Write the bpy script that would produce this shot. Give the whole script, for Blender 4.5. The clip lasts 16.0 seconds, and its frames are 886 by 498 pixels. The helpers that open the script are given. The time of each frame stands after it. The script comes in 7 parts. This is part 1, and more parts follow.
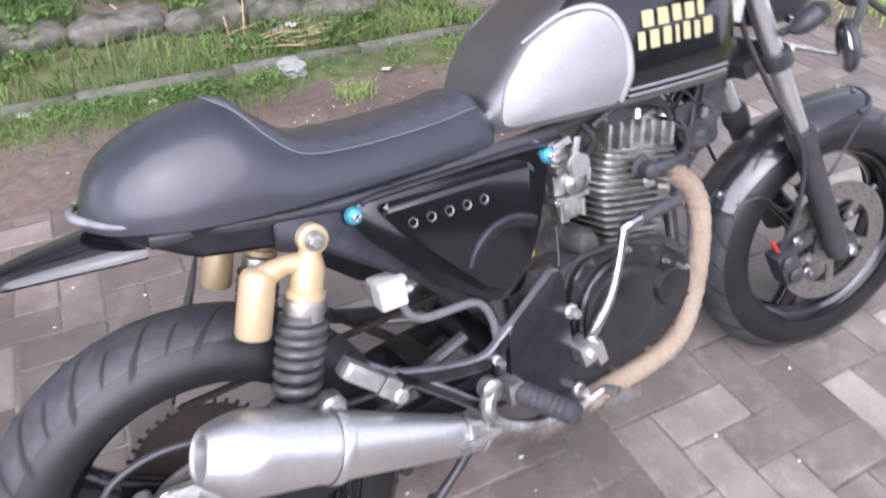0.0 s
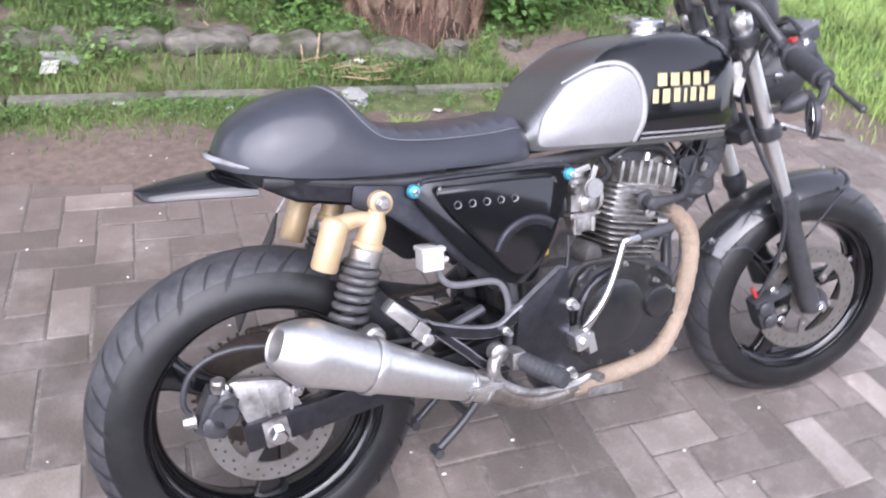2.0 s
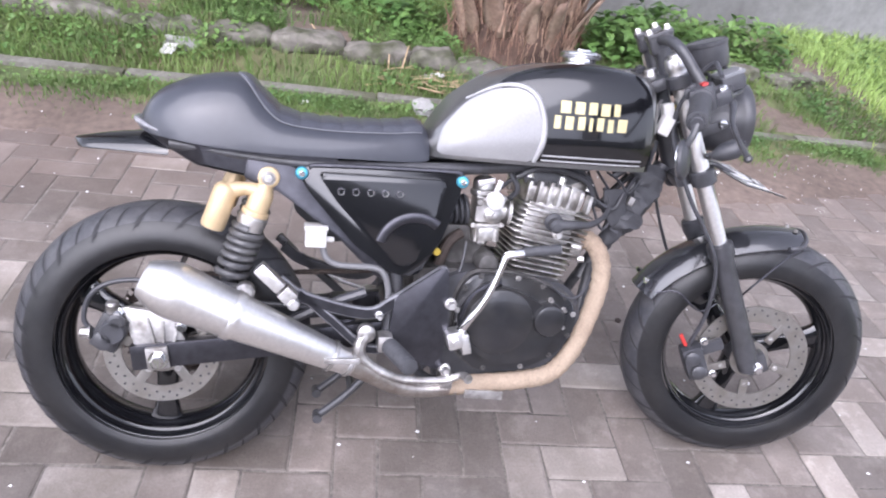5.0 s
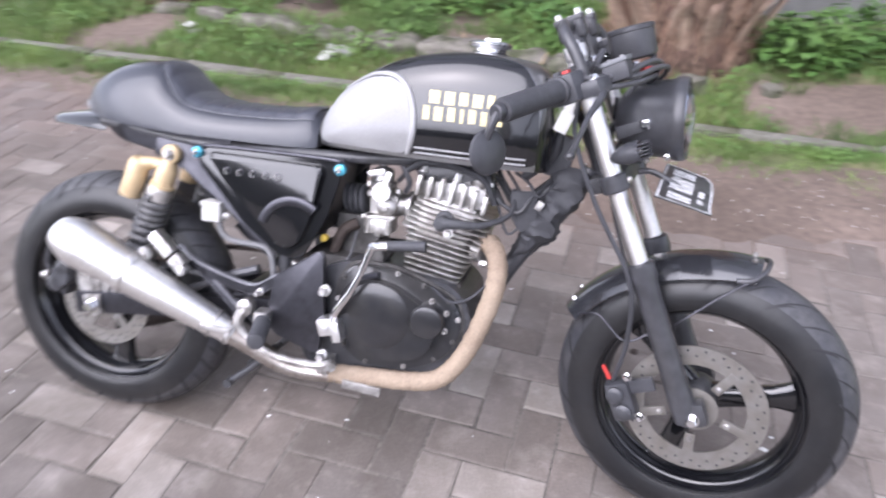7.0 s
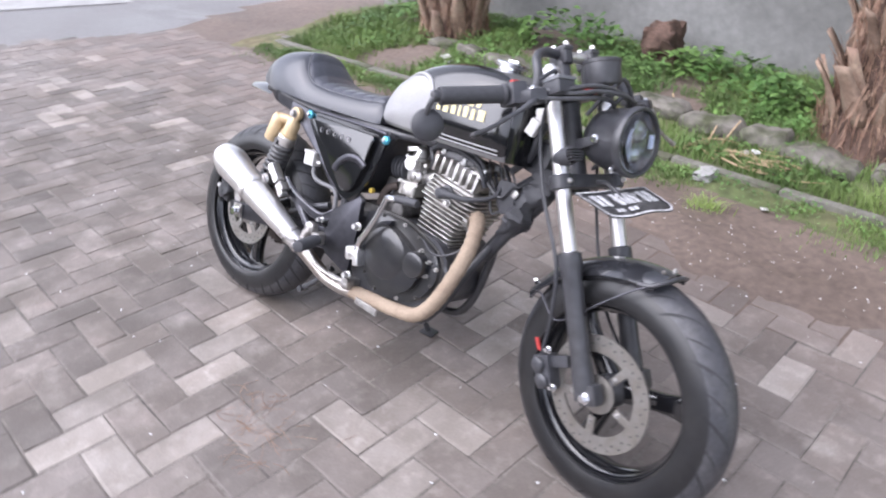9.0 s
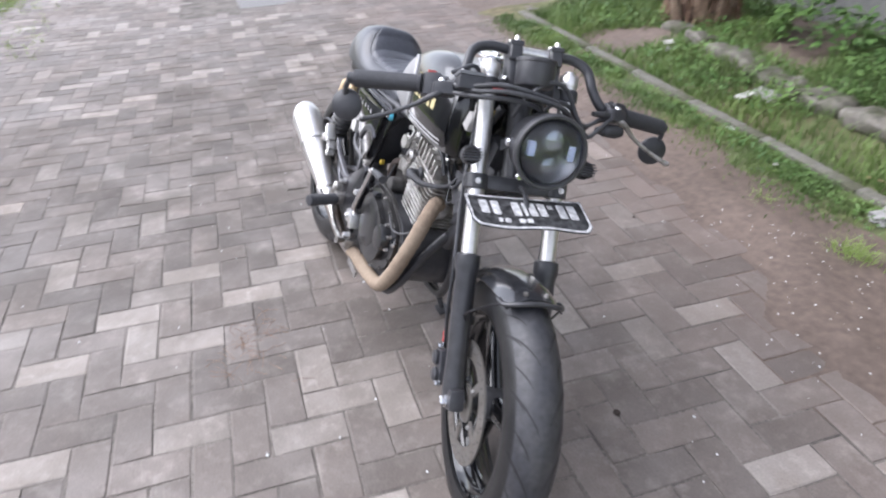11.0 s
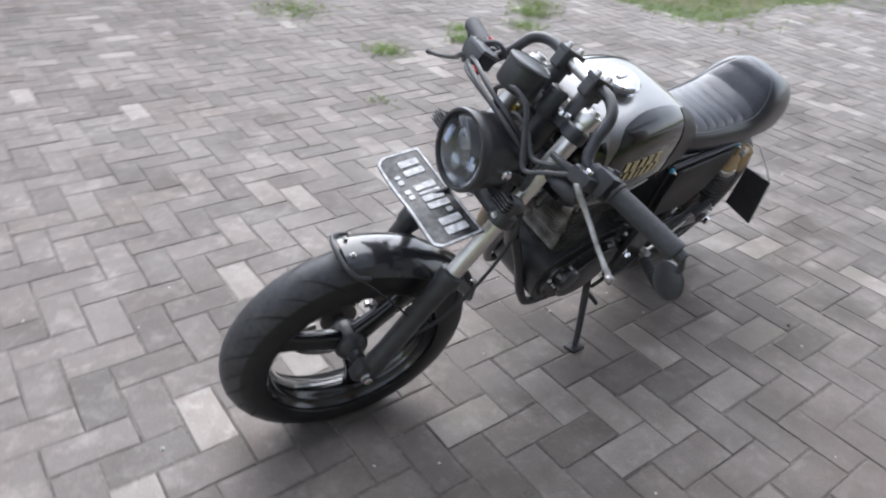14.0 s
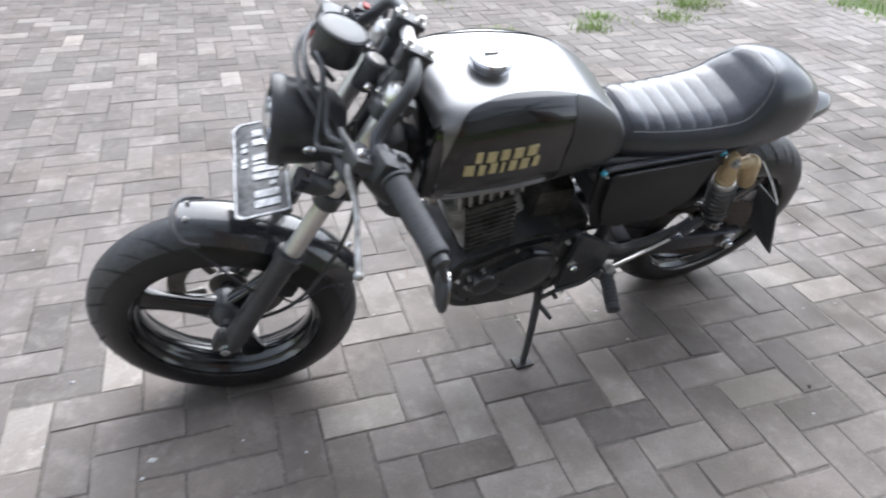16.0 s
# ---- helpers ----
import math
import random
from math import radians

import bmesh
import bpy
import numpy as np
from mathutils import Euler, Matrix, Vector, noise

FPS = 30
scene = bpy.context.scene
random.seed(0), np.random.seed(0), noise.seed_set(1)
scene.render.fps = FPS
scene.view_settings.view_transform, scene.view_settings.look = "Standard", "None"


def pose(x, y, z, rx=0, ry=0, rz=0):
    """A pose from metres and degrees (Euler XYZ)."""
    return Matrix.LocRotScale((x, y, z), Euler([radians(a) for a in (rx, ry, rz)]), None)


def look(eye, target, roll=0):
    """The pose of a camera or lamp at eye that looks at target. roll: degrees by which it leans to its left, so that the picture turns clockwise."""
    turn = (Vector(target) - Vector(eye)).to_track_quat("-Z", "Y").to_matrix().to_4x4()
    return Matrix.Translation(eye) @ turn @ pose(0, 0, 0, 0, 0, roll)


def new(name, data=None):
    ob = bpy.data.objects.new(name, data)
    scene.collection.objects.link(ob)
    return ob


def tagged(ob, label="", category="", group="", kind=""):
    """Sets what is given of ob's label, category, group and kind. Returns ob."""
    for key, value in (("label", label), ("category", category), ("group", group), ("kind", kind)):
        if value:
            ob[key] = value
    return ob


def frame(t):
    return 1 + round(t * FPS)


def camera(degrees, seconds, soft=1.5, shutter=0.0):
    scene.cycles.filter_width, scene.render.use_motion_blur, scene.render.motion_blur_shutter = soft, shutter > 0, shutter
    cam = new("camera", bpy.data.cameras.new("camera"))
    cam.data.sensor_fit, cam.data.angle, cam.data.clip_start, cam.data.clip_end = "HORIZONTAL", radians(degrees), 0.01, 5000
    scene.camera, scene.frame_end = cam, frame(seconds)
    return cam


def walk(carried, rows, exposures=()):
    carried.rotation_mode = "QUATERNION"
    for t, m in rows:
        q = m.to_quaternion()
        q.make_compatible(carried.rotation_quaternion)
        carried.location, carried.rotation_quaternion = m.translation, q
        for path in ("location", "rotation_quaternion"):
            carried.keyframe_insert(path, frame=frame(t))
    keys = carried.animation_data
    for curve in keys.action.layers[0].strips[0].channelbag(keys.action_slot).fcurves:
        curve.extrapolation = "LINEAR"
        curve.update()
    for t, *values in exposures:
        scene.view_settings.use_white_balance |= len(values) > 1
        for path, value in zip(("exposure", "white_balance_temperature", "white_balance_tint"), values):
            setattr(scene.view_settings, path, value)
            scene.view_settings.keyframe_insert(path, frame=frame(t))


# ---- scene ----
cam = camera(65.5, 16.0, soft=2.0, shutter=0.7)
PATH = [
    (0, (-0.681, -0.732, 1.241), (0.119, 0.614, -0.003), 1.1),
    (0.5, (-0.738, -0.853, 1.247), (0.055, 0.53, 0.04), -3.0),
    (1, (-0.782, -0.875, 1.259), (-0.007, 0.552, 0.091), -2.3),
    (1.5, (-0.815, -0.899, 1.268), (-0.05, 0.537, 0.106), 0.6),
    (2, (-0.842, -0.975, 1.287), (-0.05, 0.488, 0.176), 8.3),
    (2.5, (-0.848, -1.006, 1.316), (-0.07, 0.474, 0.219), 10.8),
    (3, (-0.88, -1.034, 1.351), (-0.063, 0.438, 0.271), 10.9),
    (3.5, (-0.814, -1.13, 1.358), (-0.028, 0.348, 0.263), 11.5),
    (3.7, (-0.757, -1.18, 1.373), (-0.028, 0.322, 0.272), 12.3),
    (5.8, (-0.176, -1.278, 1.364), (0.034, 0.369, 0.248), 5.6),
    (6, (-0.119, -1.292, 1.37), (0.047, 0.356, 0.249), 4.8),
    (6.5, (0.114, -1.247, 1.358), (0.182, 0.413, 0.243), 5.0),
    (7, (0.42, -1.204, 1.374), (0.042, 0.401, 0.242), 1.1),
    (7.5, (0.591, -1.232, 1.363), (-0.114, 0.271, 0.248), -1.8),
    (8, (0.749, -1.34, 1.386), (-0.093, 0.137, 0.332), -1.3),
    (8.5, (0.983, -1.354, 1.406), (-0.056, 0.022, 0.392), -2.1),
    (8.7, (1.088, -1.337, 1.402), (0.013, 0.016, 0.395), -1.0),
    (10.8, (1.75, -0.646, 1.421), (0.175, 0.023, 0.385), 0.3),
    (11, (1.774, -0.542, 1.437), (0.178, 0.03, 0.376), -2.0),
    (11.5, (1.898, -0.291, 1.443), (0.247, -0.032, 0.344), -0.9),
    (12, (1.883, -0.049, 1.421), (0.217, 0.022, 0.317), 1.4),
    (12.5, (1.832, 0.215, 1.411), (0.193, -0.084, 0.304), 4.5),
    (13, (1.782, 0.525, 1.406), (0.285, -0.179, 0.281), 4.6),
    (13.5, (1.597, 0.793, 1.391), (0.215, -0.135, 0.282), 4.8),
    (14, (1.423, 1.019, 1.375), (0.281, -0.221, 0.298), 5.5),
    (14.5, (1.237, 1.146, 1.383), (0.177, -0.135, 0.271), 6.7),
    (15, (1.021, 1.261, 1.366), (0.036, -0.102, 0.283), 7.2),
    (15.5, (0.86, 1.325, 1.356), (0.229, -0.21, 0.241), 4.0),
    (16, (0.739, 1.305, 1.335), (0.1, -0.22, 0.209), 2.2),
]
walk(cam, [(t, look(eye, target, roll)) for t, eye, target, roll in PATH],
     exposures=[(0, 1.54, 6150, 21), (3.7, 1.70, 6150, 21), (8.5, 1.66, 6200, 19), (11, 1.42, 6250, 15), (12.3, 1.40, 6250, 14), (13.5, 1.18, 6200, 12), (14.5, 1.30, 6200, 11), (15, 1.45, 6200, 11), (16, 1.54, 6200, 10)])

# ---- world, sun, exposure ----
world = bpy.data.worlds.new("overcast_sky")
scene.world = world
world.use_nodes = True
wn = world.node_tree
wn.nodes.clear()
w_out = wn.nodes.new("ShaderNodeOutputWorld")
w_bg = wn.nodes.new("ShaderNodeBackground")
w_sky = wn.nodes.new("ShaderNodeTexSky")
w_sky.sky_type = "NISHITA"
w_sky.sun_disc = False
w_sky.sun_elevation, w_sky.sun_rotation = radians(48), radians(-150)
w_sky.air_density, w_sky.dust_density, w_sky.ozone_density = 1.0, 1.5, 1.5
w_hsv = wn.nodes.new("ShaderNodeHueSaturation")
w_hsv.inputs["Saturation"].default_value = 0.32
wn.links.new(w_sky.outputs[0], w_hsv.inputs["Color"])
wn.links.new(w_hsv.outputs[0], w_bg.inputs[0])
wn.links.new(w_bg.outputs[0], w_out.inputs[0])
w_bg.inputs[1].default_value = 0.135
sun_data = bpy.data.lights.new("sun", "SUN")
sun_data.energy, sun_data.angle, sun_data.color = 1.5, radians(75), (0.97, 0.98, 1.0)
sun = new("sun", sun_data)
sun.matrix_world = look((-2.2, -3.8, 4.9), (0, 0, 0))

# ---- materials ----
def mat(name, color, rough=0.5, metal=0.0, grain=0.0, scale=60.0, bump=0.0, bscale=200.0, coat=0.0,
        color2=None, patch=4.0, mix=0.5, per_piece=0.0, rvar=0.08, stretch=None):
    """A procedural surface: two scales of colour variation, fine relief, uneven gloss."""
    m = bpy.data.materials.new(name)
    m.use_nodes = True
    nt = m.node_tree
    N, K = nt.nodes.new, nt.links.new
    b = nt.nodes["Principled BSDF"]
    b.inputs["Roughness"].default_value, b.inputs["Metallic"].default_value = rough, metal
    b.inputs["Coat Weight"].default_value = coat
    b.inputs["Coat Roughness"].default_value = 0.08
    tc = N("ShaderNodeTexCoord")
    mp = N("ShaderNodeMapping")
    K(tc.outputs["Object"], mp.inputs[0])
    if stretch:
        mp.inputs["Scale"].default_value = stretch
    n1 = N("ShaderNodeTexNoise")
    n1.inputs["Scale"].default_value, n1.inputs["Detail"].default_value = scale, 6.0
    n2 = N("ShaderNodeTexNoise")
    n2.inputs["Scale"].default_value, n2.inputs["Detail"].default_value = patch, 4.0
    K(mp.outputs[0], n1.inputs[0])
    K(mp.outputs[0], n2.inputs[0])
    c2 = color2 or tuple(c * 0.6 for c in color)
    ramp = N("ShaderNodeMapRange")
    ramp.inputs[1].default_value, ramp.inputs[2].default_value = 0.38, 0.66
    K(n2.outputs[0], ramp.inputs[0])
    fac = N("ShaderNodeMath")
    fac.operation = "MULTIPLY"
    fac.inputs[1].default_value = mix
    K(ramp.outputs[0], fac.inputs[0])
    mx = N("ShaderNodeMix")
    mx.data_type = "RGBA"
    mx.inputs[6].default_value, mx.inputs[7].default_value = (*color, 1), (*c2, 1)
    K(fac.outputs[0], mx.inputs[0])
    last = mx.outputs[2]
    hsv = N("ShaderNodeHueSaturation")
    val = N("ShaderNodeMapRange")
    val.inputs[1].default_value, val.inputs[2].default_value = 0.25, 0.75
    val.inputs[3].default_value, val.inputs[4].default_value = 1 - grain, 1 + grain
    K(n1.outputs[0], val.inputs[0])
    v = val.outputs[0]
    if per_piece:
        oi = N("ShaderNodeObjectInfo")
        pr = N("ShaderNodeMapRange")
        pr.inputs[3].default_value, pr.inputs[4].default_value = 1 - per_piece, 1 + per_piece
        ge = N("ShaderNodeNewGeometry")
        ad = N("ShaderNodeMath")
        K(oi.outputs["Random"], ad.inputs[0])
        K(ge.outputs["Random Per Island"], ad.inputs[1])
        fr = N("ShaderNodeMath")
        fr.operation = "FRACT"
        K(ad.outputs[0], fr.inputs[0])
        K(fr.outputs[0], pr.inputs[0])
        mu = N("ShaderNodeMath")
        mu.operation = "MULTIPLY"
        K(v, mu.inputs[0])
        K(pr.outputs[0], mu.inputs[1])
        v = mu.outputs[0]
    K(v, hsv.inputs["Value"])
    K(last, hsv.inputs["Color"])
    K(hsv.outputs[0], b.inputs["Base Color"])
    rr = N("ShaderNodeMapRange")
    rr.inputs[3].default_value, rr.inputs[4].default_value = max(0.02, rough - rvar), min(1, rough + rvar)
    K(n2.outputs[0], rr.inputs[0])
    K(rr.outputs[0], b.inputs["Roughness"])
    if bump:
        n3 = N("ShaderNodeTexNoise")
        n3.inputs["Scale"].default_value, n3.inputs["Detail"].default_value = bscale, 5.0
        K(mp.outputs[0], n3.inputs[0])
        bp = N("ShaderNodeBump")
        bp.inputs["Strength"].default_value, bp.inputs["Distance"].default_value = bump, 0.004
        K(n3.outputs[0], bp.inputs["Height"])
        K(bp.outputs[0], b.inputs["Normal"])
    return m


M_BLACK_GLOSS = mat("gloss_black_paint", (0.006, 0.0063, 0.0078), 0.15, 0.0, 0.2, 30, coat=0.7)
M_COVER_LEFT = mat("dull_black_plastic", (0.010, 0.0105, 0.013), 0.5, 0.0, 0.25, 40, 0.05, 300)
M_FENDER = mat("gloss_black_guard_paint", (0.024, 0.025, 0.029), 0.2, 0.0, 0.25, 40, coat=0.9)
M_BLACK_SATIN = mat("satin_black_metal", (0.047, 0.048, 0.054), 0.34, 0.0, 0.3, 40, 0.08, 300, color2=(0.04, 0.039, 0.039), mix=0.6, patch=9, rvar=0.14)
M_BLACK_PLASTIC = mat("black_plastic", (0.045, 0.046, 0.052), 0.42, 0.0, 0.2, 60, 0.1, 500)
M_RUBBER = mat("tyre_tread_rubber", (0.036, 0.037, 0.043), 0.48, 0.0, 0.3, 80, 0.2, 400, color2=(0.07, 0.068, 0.07), mix=0.7, patch=16, rvar=0.12)
M_SIDEWALL = mat("tyre_sidewall_rubber", (0.009, 0.0095, 0.011), 0.38, 0.0, 0.3, 60, 0.1, 300, color2=(0.017, 0.0165, 0.0165), mix=0.6, patch=10)
M_GRIP = mat("grip_rubber", (0.05, 0.051, 0.057), 0.62, 0.0, 0.2, 90, 0.25, 350)
M_LEATHER = mat("black_vinyl", (0.036, 0.039, 0.050), 0.34, 0.0, 0.07, 60, 0.08, 500, rvar=0.08, coat=0.4)
M_TANK = mat("gunmetal_paint", (0.27, 0.268, 0.27), 0.36, 0.9, 0.12, 300, 0.05, 900, coat=0.6, color2=(0.2, 0.2, 0.205))
M_TANK_DARK = mat("dark_satin_paint", (0.06, 0.06, 0.062), 0.42, 0.4, 0.12, 250, 0.04, 900)
M_PADRIM = mat("brushed_aluminium_rim", (0.42, 0.42, 0.425), 0.5, 0.45, 0.08, 200)
M_ALU = mat("brushed_aluminium", (0.34, 0.34, 0.345), 0.55, 0.4, 0.08, 200, 0.06, 500, stretch=(1, 6, 1))
M_STEEL = mat("brushed_stainless", (0.82, 0.81, 0.8), 0.4, 1.0, 0.08, 120, 0.05, 300, color2=(0.62, 0.6, 0.57))
M_PIPE = mat("heat_stained_steel", (0.48, 0.45, 0.42), 0.42, 1.0, 0.15, 90, 0.08, 260, color2=(0.2, 0.15, 0.12), mix=0.85, patch=18)
M_CAST_DARK = mat("dark_alloy", (0.1, 0.096, 0.093), 0.6, 0.5, 0.3, 80, 0.3, 200, color2=(0.03, 0.028, 0.026), mix=0.9, patch=25)
M_CHROME = mat("chrome", (0.75, 0.75, 0.76), 0.12, 1.0, 0.05, 100)
M_CAST = mat("cast_aluminium", (0.56, 0.55, 0.54), 0.4, 0.85, 0.25, 90, 0.25, 220, color2=(0.17, 0.155, 0.14), mix=0.85, patch=22)
M_DISC = mat("disc_steel", (0.29, 0.278, 0.262), 0.42, 0.8, 0.12, 60, 0.05, 200, color2=(0.2, 0.17, 0.14), mix=0.4, patch=20)
M_GOLD = mat("gold_anodised", (0.56, 0.43, 0.26), 0.45, 0.3, 0.08, 60, color2=(0.45, 0.32, 0.18), mix=0.4, patch=20)
M_WRAP = mat("heat_wrap", (0.32, 0.25, 0.185), 0.9, 0.0, 0.15, 220, 0.3, 500, color2=(0.2, 0.145, 0.105), mix=0.7, patch=14)
M_BLUE = mat("blue_anodised", (0.10, 0.46, 0.62), 0.3, 0.5)
M_GOLDLEAF = mat("gold_lettering", (0.66, 0.57, 0.31), 0.4, 0.2, 0.1, 80)
M_WHITE = mat("white_paint", (0.75, 0.75, 0.74), 0.5, 0.0, 0.1, 80, color2=(0.4, 0.4, 0.4), mix=0.5, patch=60)
M_PLATE_WHITE = mat("worn_plate_white", (0.72, 0.72, 0.73), 0.5, 0.0, 0.25, 90, 0.3, 240, color2=(0.3, 0.3, 0.305), mix=0.7, patch=70)
M_CLEARWHITE = mat("milky_plastic", (0.58, 0.57, 0.55), 0.35, 0.0, 0.05, 80)
M_TAILSTRIP = mat("frosted_clear_plastic", (0.3, 0.3, 0.32), 0.25, 0.0, 0.1, 60, color2=(0.1, 0.1, 0.1), mix=0.9, patch=30, coat=0.6)
M_CABLE = mat("grey_black_cable", (0.065, 0.066, 0.072), 0.4, 0.0, 0.2, 60)
M_HOSE = mat("grey_hose", (0.13, 0.13, 0.135), 0.45, 0.0, 0.15, 60)
M_PIPING = mat("grey_piping", (0.17, 0.175, 0.19), 0.5)
M_CRANK = mat("gloss_black_case_paint", (0.012, 0.0125, 0.015), 0.3, 0.0, 0.25, 50, 0.06, 200, coat=0.5, color2=(0.03, 0.028, 0.026), mix=0.6, patch=14)
M_EDGE = mat("black_anodised", (0.07, 0.07, 0.08), 0.32, 0.85, 0.2, 60, 0.05, 300)
M_SEAT_TOP = mat("ribbed_vinyl", (0.056, 0.059, 0.074), 0.34, 0.0, 0.2, 120, 0.15, 700, rvar=0.06, coat=0.5)
M_SKYLIT_WORN_EDGE = mat("skylit_wiped_edge", (0.2, 0.2, 0.215), 0.42, 0.3, 0.25, 60, 0.1, 200, color2=(0.1, 0.1, 0.11), mix=0.6, patch=14)
M_SPRING = mat("dusty_black_spring", (0.04, 0.04, 0.043), 0.4, 0.0, 0.25, 70, coat=0.4, color2=(0.1, 0.098, 0.095), mix=0.6, patch=30)
M_FIN = mat("bright_fin_alloy", (0.64, 0.63, 0.61), 0.4, 0.9, 0.2, 90, 0.2, 220, color2=(0.22, 0.2, 0.18), mix=0.85, patch=24)
M_RED = mat("red_plastic", (0.42, 0.035, 0.03), 0.45)
M_YELLOW = mat("yellow_plastic", (0.5, 0.36, 0.05), 0.4)
M_RUST = mat("rusty_steel", (0.06, 0.045, 0.038), 0.75, 0.2, 0.3, 80, 0.3, 200)

def paver_mat(name, base, vary, seed):
    """Worn concrete: tone by stone, blotches across many stones, darker round one spot, dust where the soil begins,
    fine grit.
    """
    m = bpy.data.materials.new(name)
    m.use_nodes = True
    nt = m.node_tree
    N, K = nt.nodes.new, nt.links.new
    b = nt.nodes["Principled BSDF"]
    ge, oi = N("ShaderNodeNewGeometry"), N("ShaderNodeObjectInfo")

    def noise_at(scale, detail, lo, hi, to_lo, to_hi, rough=0.55):
        n = N("ShaderNodeTexNoise")
        n.inputs["Scale"].default_value, n.inputs["Detail"].default_value, n.inputs["Roughness"].default_value = scale, detail, rough
        K(ge.outputs["Position"], n.inputs[0])
        r = N("ShaderNodeMapRange")
        for k, v in enumerate((lo, hi, to_lo, to_hi)):
            r.inputs[k + 1].default_value = v
        K(n.outputs[0], r.inputs[0])
        return r.outputs[0]

    def calc(op, x, y):
        q = N("ShaderNodeMath")
        q.operation = op
        for k, v in enumerate((x, y)):
            if isinstance(v, (int, float)):
                q.inputs[k].default_value = v
            else:
                K(v, q.inputs[k])
        return q.outputs[0]

    def mix_to(fac, col, other):
        q = N("ShaderNodeMix")
        q.data_type = "RGBA"
        K(fac, q.inputs[0])
        if isinstance(col, tuple):
            q.inputs[6].default_value = (*col, 1)
        else:
            K(col, q.inputs[6])
        q.inputs[7].default_value = (*other, 1)
        return q.outputs[2]

    piece = calc("FRACT", calc("ADD", oi.outputs["Random"], ge.outputs["Random Per Island"]), 0.0)
    warm = calc("MULTIPLY", calc("FRACT", calc("MULTIPLY", piece, 7.3), 0.0), 0.5)
    col = mix_to(warm, base, tuple(base[k] * (1.06, 0.97, 0.90)[k] for k in range(3)))
    col = mix_to(noise_at(1.1, 3, 0.45, 0.68, 0, 0.55), col, tuple(0.62 * c for c in base))
    col = mix_to(noise_at(9.0, 6, 0.40, 0.68, 0, 0.75), col, tuple(0.66 * base[k] * (1.03, 0.98, 0.94)[k] for k in range(3)))
    col = mix_to(noise_at(26.0, 5, 0.52, 0.74, 0, 0.65), col, tuple(min(0.6, 1.45 * c) for c in base))
    col = mix_to(noise_at(5.0, 4, 0.46, 0.66, 0, 0.7), col, tuple(0.75 * base[k] + 0.25 * (0.17, 0.152, 0.137)[k] if base[0] > 0.3 else 0.9 * base[k] for k in range(3)))
    col = mix_to(noise_at(7.5, 5, 0.55, 0.74, 0, 0.75, 0.62), col, (0.33, 0.3, 0.27))
    # Stones darken towards one fixed spot, broken up by noise.
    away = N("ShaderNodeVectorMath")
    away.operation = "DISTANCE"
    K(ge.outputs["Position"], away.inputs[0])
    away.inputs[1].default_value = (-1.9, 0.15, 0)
    darker = N("ShaderNodeMapRange")
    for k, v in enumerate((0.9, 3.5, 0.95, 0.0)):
        darker.inputs[k + 1].default_value = v
    K(away.outputs["Value"], darker.inputs[0])
    col = mix_to(calc("MULTIPLY", darker.outputs[0], noise_at(4.2, 5, 0.40, 0.60, 0.12, 1.15)), col, tuple(0.5 * base[k] * (1.05, 1.0, 0.93)[k] for k in range(3)))
    sep = N("ShaderNodeSeparateXYZ")
    K(ge.outputs["Position"], sep.inputs[0])
    edge = N("ShaderNodeMapRange")
    for k, v in enumerate((0.55, 1.5, 0.0, 0.9)):
        edge.inputs[k + 1].default_value = v
    K(sep.outputs[1], edge.inputs[0])
    dust = calc("MULTIPLY", edge.outputs[0], noise_at(3.1, 5, 0.3, 0.6, 0.25, 1.0))
    col = mix_to(dust, col, (0.145, 0.108, 0.092))
    hsv = N("ShaderNodeHueSaturation")
    tone = N("ShaderNodeMapRange")
    tone.inputs[3].default_value, tone.inputs[4].default_value = 1 - vary, 1 + vary
    K(piece, tone.inputs[0])
    K(calc("MULTIPLY", tone.outputs[0], noise_at(150.0, 4, 0.25, 0.75, 0.88, 1.12)), hsv.inputs["Value"])
    K(col, hsv.inputs["Color"])
    K(hsv.outputs[0], b.inputs["Base Color"])
    K(noise_at(1.7, 4, 0.35, 0.65, 0.5, 0.78), b.inputs["Roughness"])
    bp = N("ShaderNodeBump")
    bp.inputs["Strength"].default_value, bp.inputs["Distance"].default_value = 0.45, 0.003
    K(noise_at(170.0, 5, 0, 1, 0, 1), bp.inputs["Height"])
    K(bp.outputs[0], b.inputs["Normal"])
    return m


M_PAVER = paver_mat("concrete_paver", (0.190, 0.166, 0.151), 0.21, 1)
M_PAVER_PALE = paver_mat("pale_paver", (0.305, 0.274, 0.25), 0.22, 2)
M_JOINT = mat("joint_sand", (0.18, 0.16, 0.142), 0.85, 0.0, 0.4, 90, 0.6, 120, color2=(0.08, 0.071, 0.063), mix=0.95, patch=6)
M_SOIL = mat("damp_bare_soil", (0.112, 0.083, 0.067), 0.74, 0.0, 0.3, 30, 0.6, 50, color2=(0.172, 0.13, 0.107), mix=0.9, patch=1.3, rvar=0.2)
M_KERB = mat("kerb_concrete", (0.17, 0.162, 0.14), 0.85, 0.0, 0.3, 40, 0.7, 90, color2=(0.085, 0.085, 0.055), mix=1.0, patch=6)
M_WALL = mat("weathered_render", (0.23, 0.23, 0.222), 0.85, 0.0, 0.15, 20, 0.4, 50, color2=(0.13, 0.13, 0.122), mix=0.9, patch=1.2)
M_STONE = mat("rubble_stone", (0.17, 0.155, 0.135), 0.85, 0.0, 0.35, 25, 0.9, 40, color2=(0.055, 0.06, 0.03), mix=1.0, patch=8)
